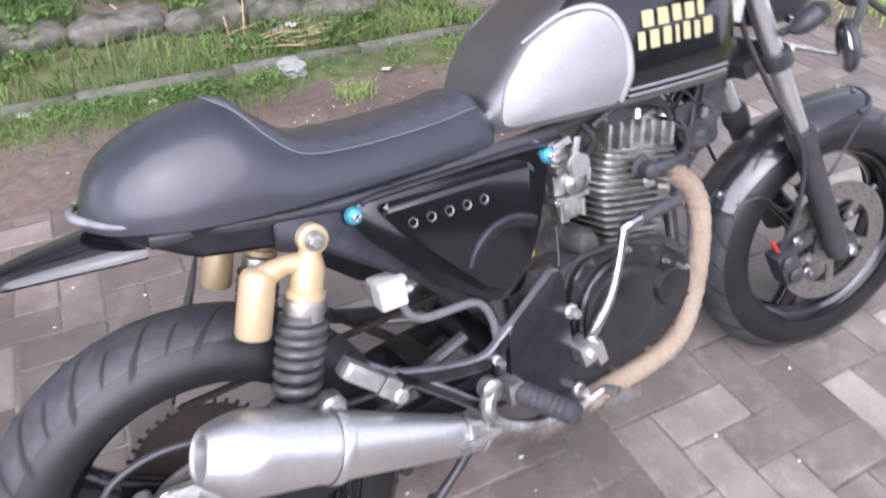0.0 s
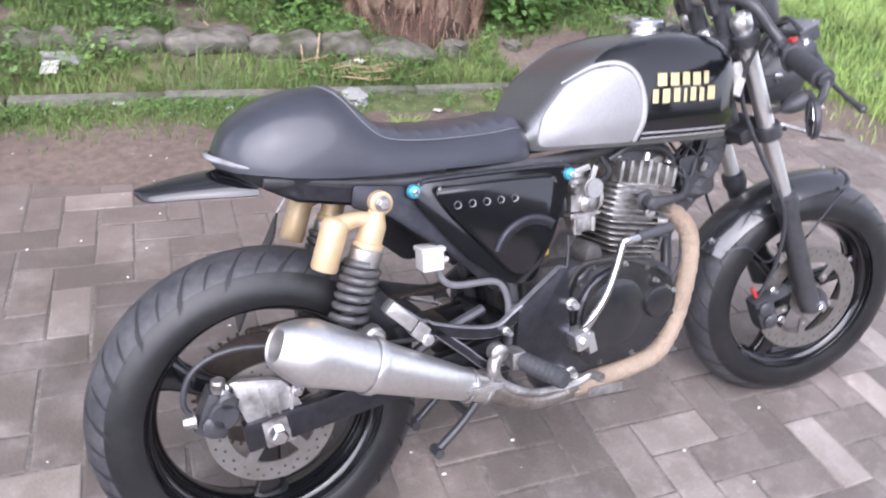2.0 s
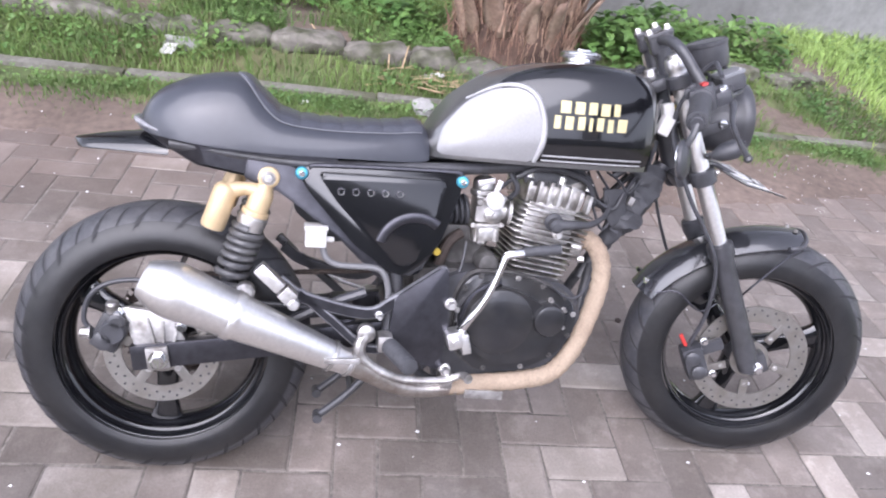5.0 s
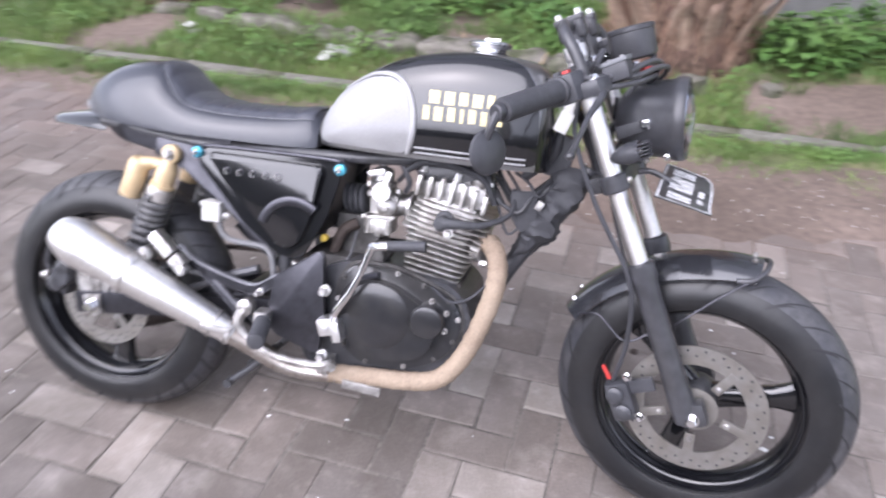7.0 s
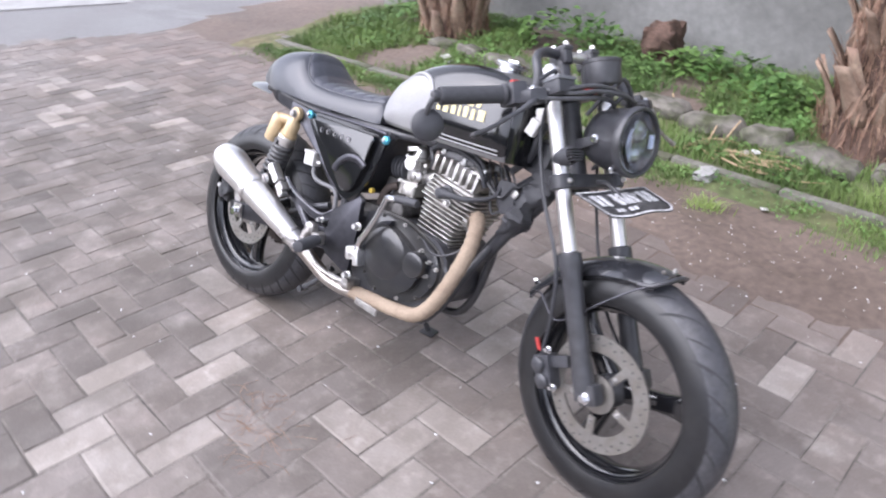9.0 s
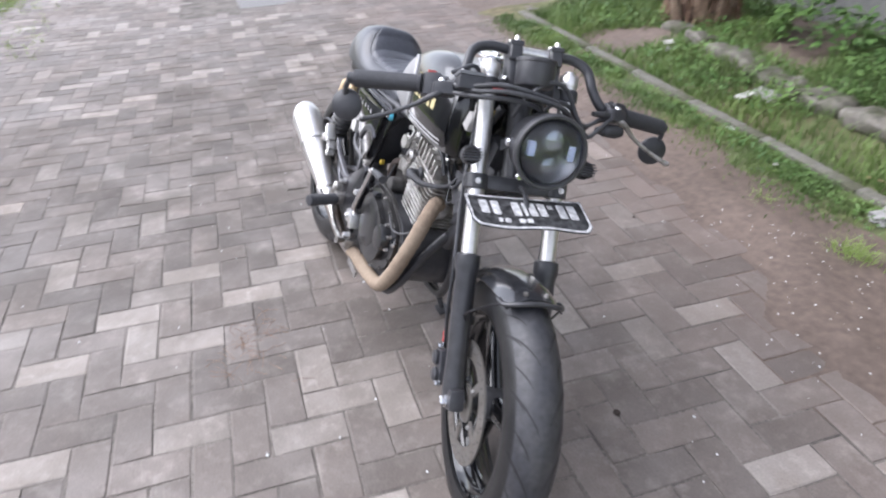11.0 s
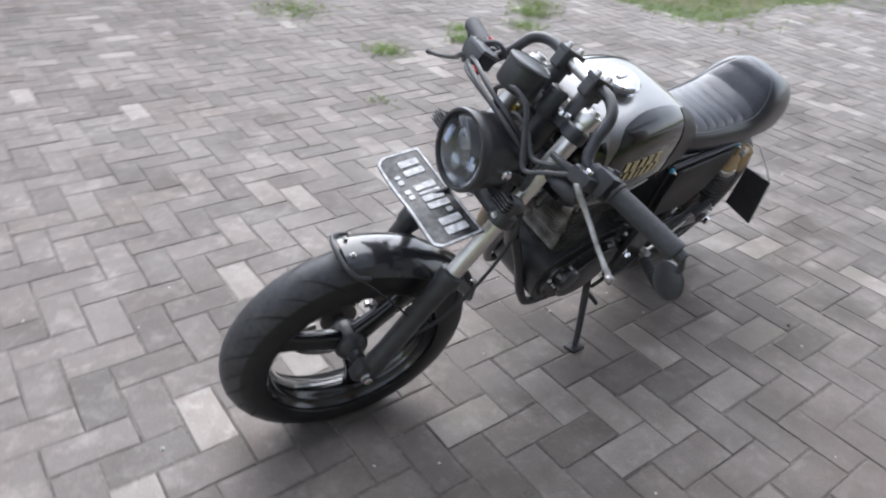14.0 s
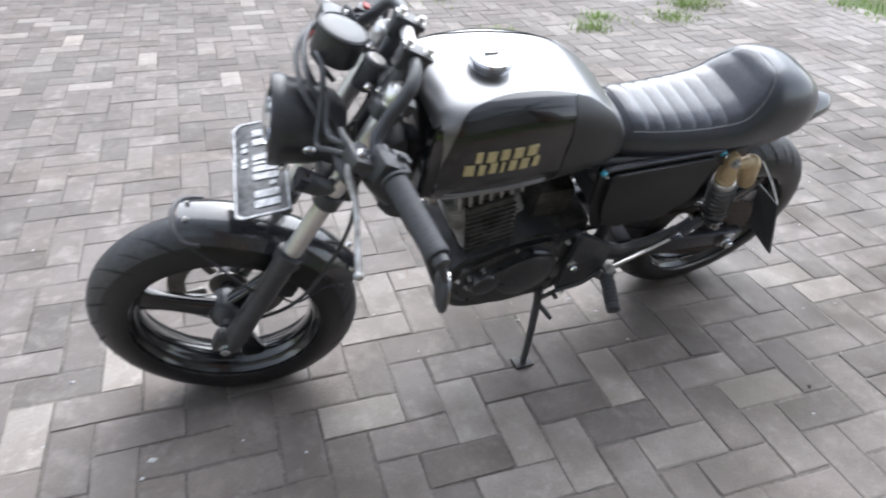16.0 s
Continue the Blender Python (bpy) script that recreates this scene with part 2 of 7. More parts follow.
M_BARK = mat("palm_bark", (0.115, 0.07, 0.052), 0.9, 0.0, 0.35, 60, 0.8, 90, color2=(0.05, 0.03, 0.022), mix=0.9, patch=8)
M_FROND = mat("frond_base", (0.3, 0.225, 0.165), 0.85, 0.0, 0.25, 50, 0.6, 90, color2=(0.17, 0.1, 0.075), mix=0.9, patch=7, per_piece=0.2)
M_STRAW = mat("dry_straw", (0.38, 0.28, 0.17), 0.85, 0.0, 0.3, 40)
M_GRASS = mat("grass_blade", (0.078, 0.14, 0.036), 0.6, 0.0, 0.4, 3.0, color2=(0.17, 0.235, 0.068), mix=0.9, patch=1.6)
M_LEAF = mat("weed_leaf", (0.07, 0.15, 0.038), 0.5, 0.0, 0.4, 4.0, color2=(0.14, 0.24, 0.06), mix=0.9, patch=2.5)
# Lawn ground is coloured dark for the shade between the blades.
M_LAWN = mat("lawn_base", (0.085, 0.115, 0.04), 0.9, 0.0, 0.4, 14, 0.8, 30, color2=(0.15, 0.12, 0.07), mix=0.9, patch=1.1)
M_WET = mat("damp_tarmac", (0.12, 0.112, 0.106), 0.4, 0.0, 0.3, 40, 0.5, 90, color2=(0.13, 0.12, 0.115), mix=0.8, patch=0.8, rvar=0.2)
M_SLAB = mat("pale_concrete", (0.33, 0.325, 0.315), 0.7, 0.0, 0.1, 20, 0.3, 60)
M_PLATE = mat("plate_black", (0.02, 0.02, 0.022), 0.35, 0.0, 0.2, 60, color2=(0.14, 0.14, 0.145), mix=0.6, patch=60)
M_MIRROR = mat("mirror_glass", (0.85, 0.86, 0.87), 0.03, 1.0, rvar=0.01)
M_SCREEN = mat("meter_screen", (0.075, 0.08, 0.085), 0.34, 0.0, 0.05, 20, rvar=0.05)
# This grey holds the sky's reflection on the fluid box lid.
M_SKYLIT_LID = mat("skylit_lid", (0.15, 0.155, 0.165), 0.42, 0.0, 0.1, 60)
M_LENS = mat("projector_glass", (0.3, 0.33, 0.36), 0.08, 0.75, coat=1.0, rvar=0.02)
M_REFLECTOR = mat("smoked_chrome", (0.12, 0.125, 0.135), 0.22, 0.9)
M_SIDELAMP = mat("blue_side_lamp", (0.66, 0.74, 0.98), 0.2)
M_SMOKE = mat("smoked_lens", (0.03, 0.02, 0.015), 0.15, 0.0, coat=0.5)
M_GLASS = bpy.data.materials.new("clear_glass")
M_GLASS.use_nodes = True
_g = M_GLASS.node_tree.nodes["Principled BSDF"]
_g.inputs["Transmission Weight"].default_value, _g.inputs["Roughness"].default_value, _g.inputs["IOR"].default_value = 1.0, 0.02, 1.5
_g.inputs["Base Color"].default_value = (0.9, 0.93, 0.95, 1)
M_FIBRE = mat("palm_fibre", (0.2, 0.115, 0.08), 0.9, 0.0, 0.4, 30, color2=(0.34, 0.24, 0.17), mix=0.9, patch=9)
M_GROOVE = mat("tread_groove", (0.017, 0.017, 0.019), 0.7)
M_LONG_GRASS = mat("long_grass_blade", (0.27, 0.4, 0.11), 0.6, 0.0, 0.35, 3.0, color2=(0.27, 0.34, 0.1), mix=0.9, patch=0.8)

# ---- mesh tools ----
def finish(name, bm, material, parent=None, smooth=35):
    bmesh.ops.recalc_face_normals(bm, faces=bm.faces)
    me = bpy.data.meshes.new(name)
    if smooth:
        for f in bm.faces:
            f.smooth = True
        lim = radians(smooth)
        for e in bm.edges:
            if len(e.link_faces) == 2 and e.calc_face_angle(0) > lim:
                e.smooth = False
    bm.to_mesh(me)
    bm.free()
    for m in material if isinstance(material, (list, tuple)) else (material,):
        me.materials.append(m)
    ob = new(name, me)
    if parent:
        ob.parent = parent
    return ob


def part(name, bm, material, parent, label="", smooth=35):
    """Links a bmesh as one mesh object under a thing or a part."""
    ob = finish(name, bm, material, parent, smooth)
    return tagged(ob, label) if label else ob


def frame_of(d):
    """Three axes, the third along d."""
    z = Vector(d).normalized()
    x = z.orthogonal().normalized() if abs(z.z) > 0.999 else Vector((0, 0, 1)).cross(z).normalized()
    return x, z.cross(x), z


def add_lathe(bm, base, axis, profile, seg=32, caps=True):
    """Turns (radius, along) pairs round the axis through base."""
    x, y, z = frame_of(axis)
    base = Vector(base)
    rings = []
    for r, a in profile:
        if r < 1e-5:
            rings.append([bm.verts.new(base + z * a)])
        else:
            rings.append([bm.verts.new(base + z * a + (x * math.cos(t) + y * math.sin(t)) * r)
                          for t in (2 * math.pi * k / seg for k in range(seg))])
    for a, b in zip(rings, rings[1:]):
        for k in range(seg):
            q = (k + 1) % seg
            if len(a) == 1 and len(b) == 1:
                continue
            if len(a) == 1:
                bm.faces.new((a[0], b[k], b[q]))
            elif len(b) == 1:
                bm.faces.new((a[k], a[q], b[0]))
            else:
                bm.faces.new((a[k], a[q], b[q], b[k]))
    if caps:
        for ring in (rings[0], rings[-1]):
            if len(ring) > 2:
                bm.faces.new(ring)
    return bm


def lathe(base, axis, profile, seg=32, caps=True):
    return add_lathe(bmesh.new(), base, axis, profile, seg, caps)


def rod(a, b, r, r2=None, seg=16, bev=None):
    """A round bar from a to b with softened ends."""
    a, b = Vector(a), Vector(b)
    n, r2 = (b - a).length, r if r2 is None else r2
    c = min(r, r2, n / 2) * 0.25 if bev is None else bev
    return lathe(a, b - a, [(max(r - c, 1e-4), 0), (r, c), (r2, n - c), (max(r2 - c, 1e-4), n)], seg)


def smooth_path(pts, n=6):
    """A curve through the points."""
    p = [Vector(q) for q in pts]
    p = [2 * p[0] - p[1]] + p + [2 * p[-1] - p[-2]]
    out = []
    for i in range(1, len(p) - 2):
        a, b, c, d = p[i - 1:i + 3]
        for k in range(n):
            t = k / n
            out.append(0.5 * (2 * b + (c - a) * t + (2 * a - 5 * b + 4 * c - d) * t * t + (3 * b - a - 3 * c + d) * t ** 3))
    return out + [p[-2]]


def add_tube(bm, pts, r, seg=12, n=6, closed=False):
    """A tube along a curve; r a number, or a list with one radius a given point."""
    path = smooth_path(pts, n) if n else [Vector(q) for q in pts]
    rad = [r] * len(path)
    if isinstance(r, (list, tuple)):
        rad = [float(np.interp(i / max(n, 1), range(len(r)), r)) for i in range(len(path))]
    up = None
    rings = []
    for i, p in enumerate(path):
        d = (path[min(i + 1, len(path) - 1)] - path[max(i - 1, 0)]).normalized()
        if up is None:
            up = d.orthogonal().normalized()
        up = (up - d * up.dot(d)).normalized()
        side = d.cross(up)
        rings.append([bm.verts.new(p + (up * math.cos(t) + side * math.sin(t)) * rad[i])
                      for t in (2 * math.pi * k / seg for k in range(seg))])
    for a, b in zip(rings, rings[1:]):
        for k in range(seg):
            bm.faces.new((a[k], a[(k + 1) % seg], b[(k + 1) % seg], b[k]))
    bm.faces.new(rings[0]), bm.faces.new(rings[-1])
    return bm


def tube(pts, r, seg=12, n=6):
    return add_tube(bmesh.new(), pts, r, seg, n)


def add_box(bm, centre, size, m=None, bev=0.004, seg=2):
    """A bevelled box; m turns it about its centre."""
    t = bmesh.new()
    bmesh.ops.create_cube(t, size=1)
    bmesh.ops.scale(t, vec=size, verts=t.verts)
    if bev:
        bmesh.ops.bevel(t, geom=list(t.edges), offset=min(bev, min(size) * 0.45), segments=seg, profile=0.7, affect="EDGES")
    mm = Matrix.Translation(centre) @ (m.to_4x4() if m else Matrix())
    join(bm, t, mm)
    return bm


def join(bm, other, m=None):
    me = bpy.data.meshes.new("t")
    other.to_mesh(me)
    other.free()
    if m:
        me.transform(m)
    bm.from_mesh(me)
    bpy.data.meshes.remove(me)
    return bm


def box(centre, size, m=None, bev=0.004, seg=2):
    return add_box(bmesh.new(), centre, size, m, bev, seg)


def slab(outline, y0, y1, bev=0.003, holes=()):
    """A plate: an outline of (x, z) pairs, thick from y0 to y1, its edges rounded."""
    bm = bmesh.new()
    n = len(outline)
    front = [bm.verts.new((x, y0, z)) for x, z in outline]
    back = [bm.verts.new((x, y1, z)) for x, z in outline]
    bm.faces.new(front), bm.faces.new(back[::-1])
    for i in range(n):
        bm.faces.new((front[i], front[(i + 1) % n], back[(i + 1) % n], back[i]))
    if bev:
        rim = [e for e in bm.edges if abs(e.verts[0].co.y - e.verts[1].co.y) < 1e-6]
        bmesh.ops.bevel(bm, geom=rim, offset=bev, segments=2, profile=0.6, affect="EDGES")
    return bm


def strap(nodes, half, y0, y1, cut=0.003):
    """A flat bar that follows (x, z) nodes, thick from y0 to y1, its long edges chamfered."""
    p = [Vector(q) for q in nodes]
    lo, hi = min(y0, y1), max(y0, y1)
    rings = []
    for i, q in enumerate(p):
        d = ((p[i] - p[i - 1]).normalized() if i else Vector((0, 0))) + ((p[i + 1] - p[i]).normalized() if i + 1 < len(p) else Vector((0, 0)))
        d.normalize()
        n = Vector((-d.y, d.x))
        rings.append([(q.x + n.x * a, b, q.y + n.y * a) for a, b in ((-half, lo + cut), (-half, hi - cut), (-half + cut, hi), (half - cut, hi),
                                                                      (half, hi - cut), (half, lo + cut), (half - cut, lo), (-half + cut, lo))])
    return loft(rings)


def round_poly(pts, r, n=5):
    """A polygon with rounded corners."""
    out = []
    k = len(pts)
    for i in range(k):
        p, a, b = Vector(pts[i]), Vector(pts[i - 1]), Vector(pts[(i + 1) % k])
        rr = min(r, (a - p).length * 0.45, (b - p).length * 0.45)
        s, e = p + (a - p).normalized() * rr, p + (b - p).normalized() * rr
        for j in range(n + 1):
            t = j / n
            q = s * (1 - t) ** 2 + p * 2 * t * (1 - t) + e * t * t
            out.append((q.x, q.y))
    return out


def add_bolt(bm, at, axis, r=0.007, h=0.006):
    """A hexagon head on a washer."""
    add_lathe(bm, at, axis, [(r * 1.35, 0), (r * 1.35, h * 0.25)], 16)
    add_lathe(bm, Vector(at) + Vector(axis).normalized() * h * 0.25, axis, [(r, 0), (r, h * 0.8), (r * 0.8, h)], 6)
    return bm


def loft(rings, caps=True):
    """Skins rows of points of equal number."""
    bm = bmesh.new()
    vs = [[bm.verts.new(p) for p in ring] for ring in rings]
    n = len(vs[0])
    for a, b in zip(vs, vs[1:]):
        for k in range(n):
            bm.faces.new((a[k], a[(k + 1) % n], b[(k + 1) % n], b[k]))
    if caps:
        bm.faces.new(vs[0]), bm.faces.new(vs[-1])
    return bm


def lerp(x, xs, ys):
    return float(np.interp(x, xs, ys))


def spline(x, xs, ys):
    """A smooth curve through the pairs (Catmull-Rom in x)."""
    xs, ys = list(xs), list(ys)
    if x <= xs[0]:
        return ys[0]
    if x >= xs[-1]:
        return ys[-1]
    i = max(k for k in range(len(xs) - 1) if xs[k] <= x)
    h = xs[i + 1] - xs[i]
    def slope(k):
        if k == 0 or k == len(xs) - 1:
            j = min(k, len(xs) - 2)
            return (ys[j + 1] - ys[j]) / (xs[j + 1] - xs[j])
        return (ys[k + 1] - ys[k - 1]) / (xs[k + 1] - xs[k - 1])
    t = (x - xs[i]) / h
    return ((2 * t ** 3 - 3 * t * t + 1) * ys[i] + (t ** 3 - 2 * t * t + t) * h * slope(i)
            + (-2 * t ** 3 + 3 * t * t) * ys[i + 1] + (t ** 3 - t * t) * h * slope(i + 1))

# ---- the place: paved yard, soil strip, kerb, grass bank, wall ----
PITCH, LAT_TURN, LAT_X, LAT_Y = 0.105, -3.5, 0.0224, -0.0054
LAT = pose(0, 0, 0, 0, 0, LAT_TURN) @ pose(LAT_X, LAT_Y, 0)


def soil_edge(x):
    """Where the paving gives way to soil."""
    return spline(x, [-9, -3.7, -2.4, -1.2, 0, 0.7, 1.4, 2.6, 9], [2.3, 1.86, 1.68, 1.43, 1.30, 1.06, 1.2, 1.4, 1.4]) + 0.05 * noise.noise((x * 3, 0, 0))


def kerb_line(x):
    return 2.04 - 0.04 * (x + 0.4)


def bank_height(x, y):
    """The lie of the ground: flat yard, soil strip a little raised, bank behind the kerb."""
    k = kerb_line(x)
    z = -0.0026
    if y > soil_edge(x) - 0.2 or x > 2.5:
        lumps = 0.018 * noise.noise((x * 2.5, y * 2.5, 0)) + 0.008 * noise.noise((x * 11, y * 11, 3)) + 0.004 * noise.noise((x * 30, y * 30, 3))
        q = max((y - soil_edge(x)) / 0.3, (x - 2.56) / 0.2) + 0.22 * noise.noise((x * 6, y * 6, 9))
        q = min(max(q + 0.25, 0), 1)
        q = q * q * (3 - 2 * q)
        z = -0.0026 + q * (0.022 + max(lumps, -0.012))
    if y > k + 0.05 and -3.75 < x < 9:
        z = 0.02 + 0.09 * min(1, max(0, y - k - 0.1) / 0.5) + 0.04 * noise.noise((x * 1.7, y * 1.7, 7)) + 0.02 * noise.noise((x * 7, y * 7, 1))
    return z


def make_ground():
    bm = bmesh.new()
    xs = list(np.r_[-400, -120, -40, -20, -12, np.arange(-8.5, -4, 0.15), np.arange(-4, 3.2, 0.04), np.arange(3.2, 8.01, 0.15), 12, 20, 40, 120, 400])
    ys = list(np.r_[-400, -120, -40, -15, -8, -4, -2, 0, np.arange(0.8, 2.3, 0.03), np.arange(2.3, 4.6, 0.09), 6, 10, 20, 60, 400])
    grid = [[bm.verts.new((x, y, bank_height(x, y) if 0.7 < y < 4.6 or x > 2.5 else -0.0026)) for y in ys] for x in xs]
    for i in range(len(xs) - 1):
        for j in range(len(ys) - 1):
            f = bm.faces.new((grid[i][j], grid[i + 1][j], grid[i + 1][j + 1], grid[i][j + 1]))
            c = f.calc_center_median()
            k = kerb_line(c.x)
            f.material_index = 0
            if c.x > 2.62:
                f.material_index = 1 if c.x > 3.0 + 0.15 * noise.noise((c.y * 2, 3, 3)) else 2
            elif c.y > soil_edge(c.x) - 0.16:
                f.material_index = 2
                if c.y > k - 0.25 + 0.12 * noise.noise((c.x * 3, 0, 5)) and c.x > -3.9:
                    f.material_index = 1
            if c.y > k + 0.1 and c.x > -3.8 and noise.noise((c.x * 1.5, c.y * 1.5, 2)) > 0.2 and not (-2.2 < c.x < 0.3 and c.y < 2.5):
                f.material_index = 2
            if c.x < -4.9 - 0.5 * noise.noise((c.y * 0.8, 1, 0)) and c.y > -0.5:
                f.material_index = 3
            if c.x < -4.2 and c.y < -2.2 + 0.5 * noise.noise((c.x * 0.7, 4, 0)):
                f.material_index = 1
            if c.x < -13 or c.y < -9:
                f.material_index = 1
    ob = finish("ground", bm, [M_JOINT, M_LAWN, M_SOIL, M_WET], None, 60)
    return tagged(ob, "flat yard ground of sand, brown soil and grass", "ground", kind="structure")


make_ground()


def make_kerb():
    kerb = tagged(new("kerb"), "low weathered grey concrete kerb between soil and grass", "kerb", kind="structure")
    rng = random.Random(5)
    x = -3.62
    pieces = []
    while x < 8.0:
        n = 0.58 + rng.uniform(-0.02, 0.02)
        pieces.append((x, kerb_line(x), x + n - 0.008, kerb_line(x + n - 0.008)))
        x += n
    y = kerb_line(-3.62) + 0.06
    while y < 5.5:
        pieces.append((-3.63, y, -3.63, y + 0.55))
        y += 0.56
    for k, (x0, y0, x1, y1) in enumerate(pieces):
        n = math.hypot(x1 - x0, y1 - y0)
        bm = bmesh.new()
        add_box(bm, (0, 0, 0.0), (n, 0.064, 0.085), bev=0.012)
        for v in bm.verts:
            v.co += 0.006 * Vector(noise.noise_vector(v.co * 9 + Vector((k * 3.1, 0, 0))))
        ob = part("kerbstone", bm, M_KERB, kerb)
        ob.matrix_basis = pose((x0 + x1) / 2, (y0 + y1) / 2, 0.0, rng.uniform(-1.5, 1.5), rng.uniform(-0.6, 0.6),
                               math.degrees(math.atan2(y1 - y0, x1 - x0)))


make_kerb()


def make_wall():
    bm = bmesh.new()
    n = 60
    for i in range(n):
        x0, x1 = -4.0 + i * 0.25, -4.0 + (i + 1) * 0.25
        # Height beyond view is added to darken reflections on the bike's left.
        add_box(bm, ((x0 + x1) / 2, 3.85, 1.55), (x1 - x0, 0.16, 3.3), bev=0)
    bmesh.ops.remove_doubles(bm, verts=bm.verts, dist=0.001)
    inner = [f for f in bm.faces if abs(f.normal.x) > 0.9 and -3.99 < f.calc_center_median().x < 10.9]
    bmesh.ops.delete(bm, geom=inner, context="FACES")
    ob = finish("wall_back", bm, M_WALL, None, 40)
    ob.matrix_basis = pose(0, 0, 0, 0, 0, 0)
    tagged(ob, "long grey cement-rendered boundary wall with damp stains", "wall", kind="structure")


make_wall()


def make_far_slab():
    ob = finish("pavement_far", box((-10.2, 1.6, -0.02), (7.0, 7.0, 0.06), pose(0, 0, 0, 0, 0, -24).to_3x3(), 0.01), M_SLAB)
    tagged(ob, "pale concrete apron beyond the paved yard", "pavement", kind="structure")


make_far_slab()


def make_horizon_block():
    """An unseen plain wall closes the lit side, added to darken horizon reflections."""
    ob = finish("wall_horizon_block", box((-1.0, -9.0, 1.55), (34.0, 0.2, 3.3), None, 0.01), M_WALL)
    tagged(ob, "plain grey wall added out of view to darken reflections", "wall", kind="structure")


make_horizon_block()

# ---- the motorcycle: x forward, y to its left, z up; it leans on its side stand ----
LEAN_DEG, STEER = 20.0, 13.0
bike = tagged(new("motorcycle"), "black and silver custom cafe racer motorcycle leaning on its side stand", "motorcycle")
bike.matrix_basis = pose(0.007, -0.151, 0.003, -LEAN_DEG, 0, 0.6) @ Matrix.Scale(1.028, 4)
REAR = Vector((-0.66, 0, 0.297))
RAKE = radians(25)
HEAD = Vector((0.396, 0, 0.819))
E3 = Vector((-math.sin(RAKE), 0, math.cos(RAKE)))
_e1, _e2 = Vector((math.cos(RAKE), 0, math.sin(RAKE))), Vector((0, 1, 0))
_d = radians(STEER)
E1 = _e1 * math.cos(_d) - _e2 * math.sin(_d)
E2 = _e1 * math.sin(_d) + _e2 * math.cos(_d)
FORK_M = Matrix((E1, E2, E3)).transposed()


def F(u, v, s):
    """A place in the steered front end: forward of the steering axis, to the left, up along it."""
    return HEAD + E1 * u + E2 * v + E3 * s


AXLE_U, AXLE_S = 0.045, -0.605
FC = F(AXLE_U, 0, AXLE_S)


def P(name, bm, material, label="", parent=None, smooth=35):
    return part(name, bm, material, parent or bike, label, smooth)


# wheels, built about the axle in their own frame, axle along y
def tyre_profile(width, flat):
    """Half section of the tyre: radius and side offset from bead to bead."""
    pts = []
    for k in range(21):
        t = radians(-112 + 224 * k / 20)
        pts.append((0.226 + 0.069 * max(math.cos(t), -0.18) ** 1 if math.cos(t) > 0 else 0.226 + 0.05 * math.cos(t), width * math.sin(t)))
    return pts


def ring_about_y(profile, seg=72):
    bm = bmesh.new()
    rows = []
    for k in range(seg):
        a = 2 * math.pi * k / seg
        rows.append([bm.verts.new((r * math.cos(a), y, r * math.sin(a))) for r, y in profile])
    n = len(profile)
    for k in range(seg):
        a, b = rows[k], rows[(k + 1) % seg]
        for j in range(n):
            bm.faces.new((a[j], a[(j + 1) % n], b[(j + 1) % n], b[j]))
    return bm


def make_tyre(width, seed):
    outer = tyre_profile(width, 0)
    inner = [(0.212, width * 0.72), (0.212, -width * 0.72)]
    bm = ring_about_y(outer + inner, 96)
    for f in bm.faces:
        c = f.calc_center_median()
        f.material_index = 1 if abs(c.y) > 0.86 * width or math.hypot(c.x, c.z) < 0.252 else 0
    return bm


def make_sipes(width, phase, count, sweep):
    """Curved slanting tread grooves, long and short by turns, dark and set into the crown."""
    bm = bmesh.new()
    for k in range(count):
        for side in (-1, 1):
            a0 = 2 * math.pi * (k + (0.5 if side > 0 else 0) + phase) / count
            t0, t1 = ((9, 66), (40, 70), (24, 58))[k % 3]
            rows = []
            for j in range(9):
                q = j / 8
                t = radians(t0 + (t1 - t0) * q)
                a = a0 + sweep * (t1 - t0) / 57 * q ** 0.8
                r = 0.226 + 0.069 * math.cos(t) + 0.0012
                half = 0.0023 * (1 - 0.6 * abs(2 * q - 1)) + 0.0006
                da = half / r
                y = side * width * math.sin(t) * 1.004
                rows.append([bm.verts.new((r * math.cos(a + s * da), y, r * math.sin(a + s * da))) for s in (-1, 1)])
            for p, q in zip(rows, rows[1:]):
                bm.faces.new((p[0], p[1], q[1], q[0]))
    return bm


def make_rim(width):
    w = width * 0.8
    half = [(0.182, 0.0), (0.184, 0.012), (0.190, 0.020), (0.194, 0.026), (0.1945, w - 0.018), (0.200, w - 0.014), (0.2035, w - 0.006),
            (0.206, w - 0.002), (0.212, w), (0.2175, w), (0.2205, w - 0.003), (0.2205, w - 0.008), (0.206, w - 0.018), (0.199, 0.02)]
    prof = half + [(r, -y) for r, y in half[::-1] if y > 0.0]
    return ring_about_y(prof, 84)


def make_spoke(angle):
    """One of three cast spokes, tapered, with a raised spine."""
    rings = []
    for k in range(8):
        q = k / 7
        r = 0.03 + 0.162 * q
        wide = 0.027 - 0.005 * math.sin(math.pi * q) + (0.012 * max(0, q - 0.8) / 0.2)
        deep = 0.021 - 0.007 * q
        ring = []
        for j in range(14):
            t = 2 * math.pi * j / 14
            c, s = math.cos(t), math.sin(t)
            ring.append(Vector((r, deep * math.copysign(abs(s) ** 0.7, s), wide * math.copysign(abs(c) ** 0.6, c))))
        rings.append(ring)
    bm = loft(rings)
    bmesh.ops.rotate(bm, verts=bm.verts, cent=(0, 0, 0), matrix=Matrix.Rotation(angle, 3, "Y"))
    return bm


def make_disc(ro, ri, y, holes=36):
    """A drilled brake disc."""
    bm = ring_about_y([(ro, y - 0.002), (ro, y + 0.002), (ri, y + 0.002), (ri, y - 0.002)], 72)
    return bm


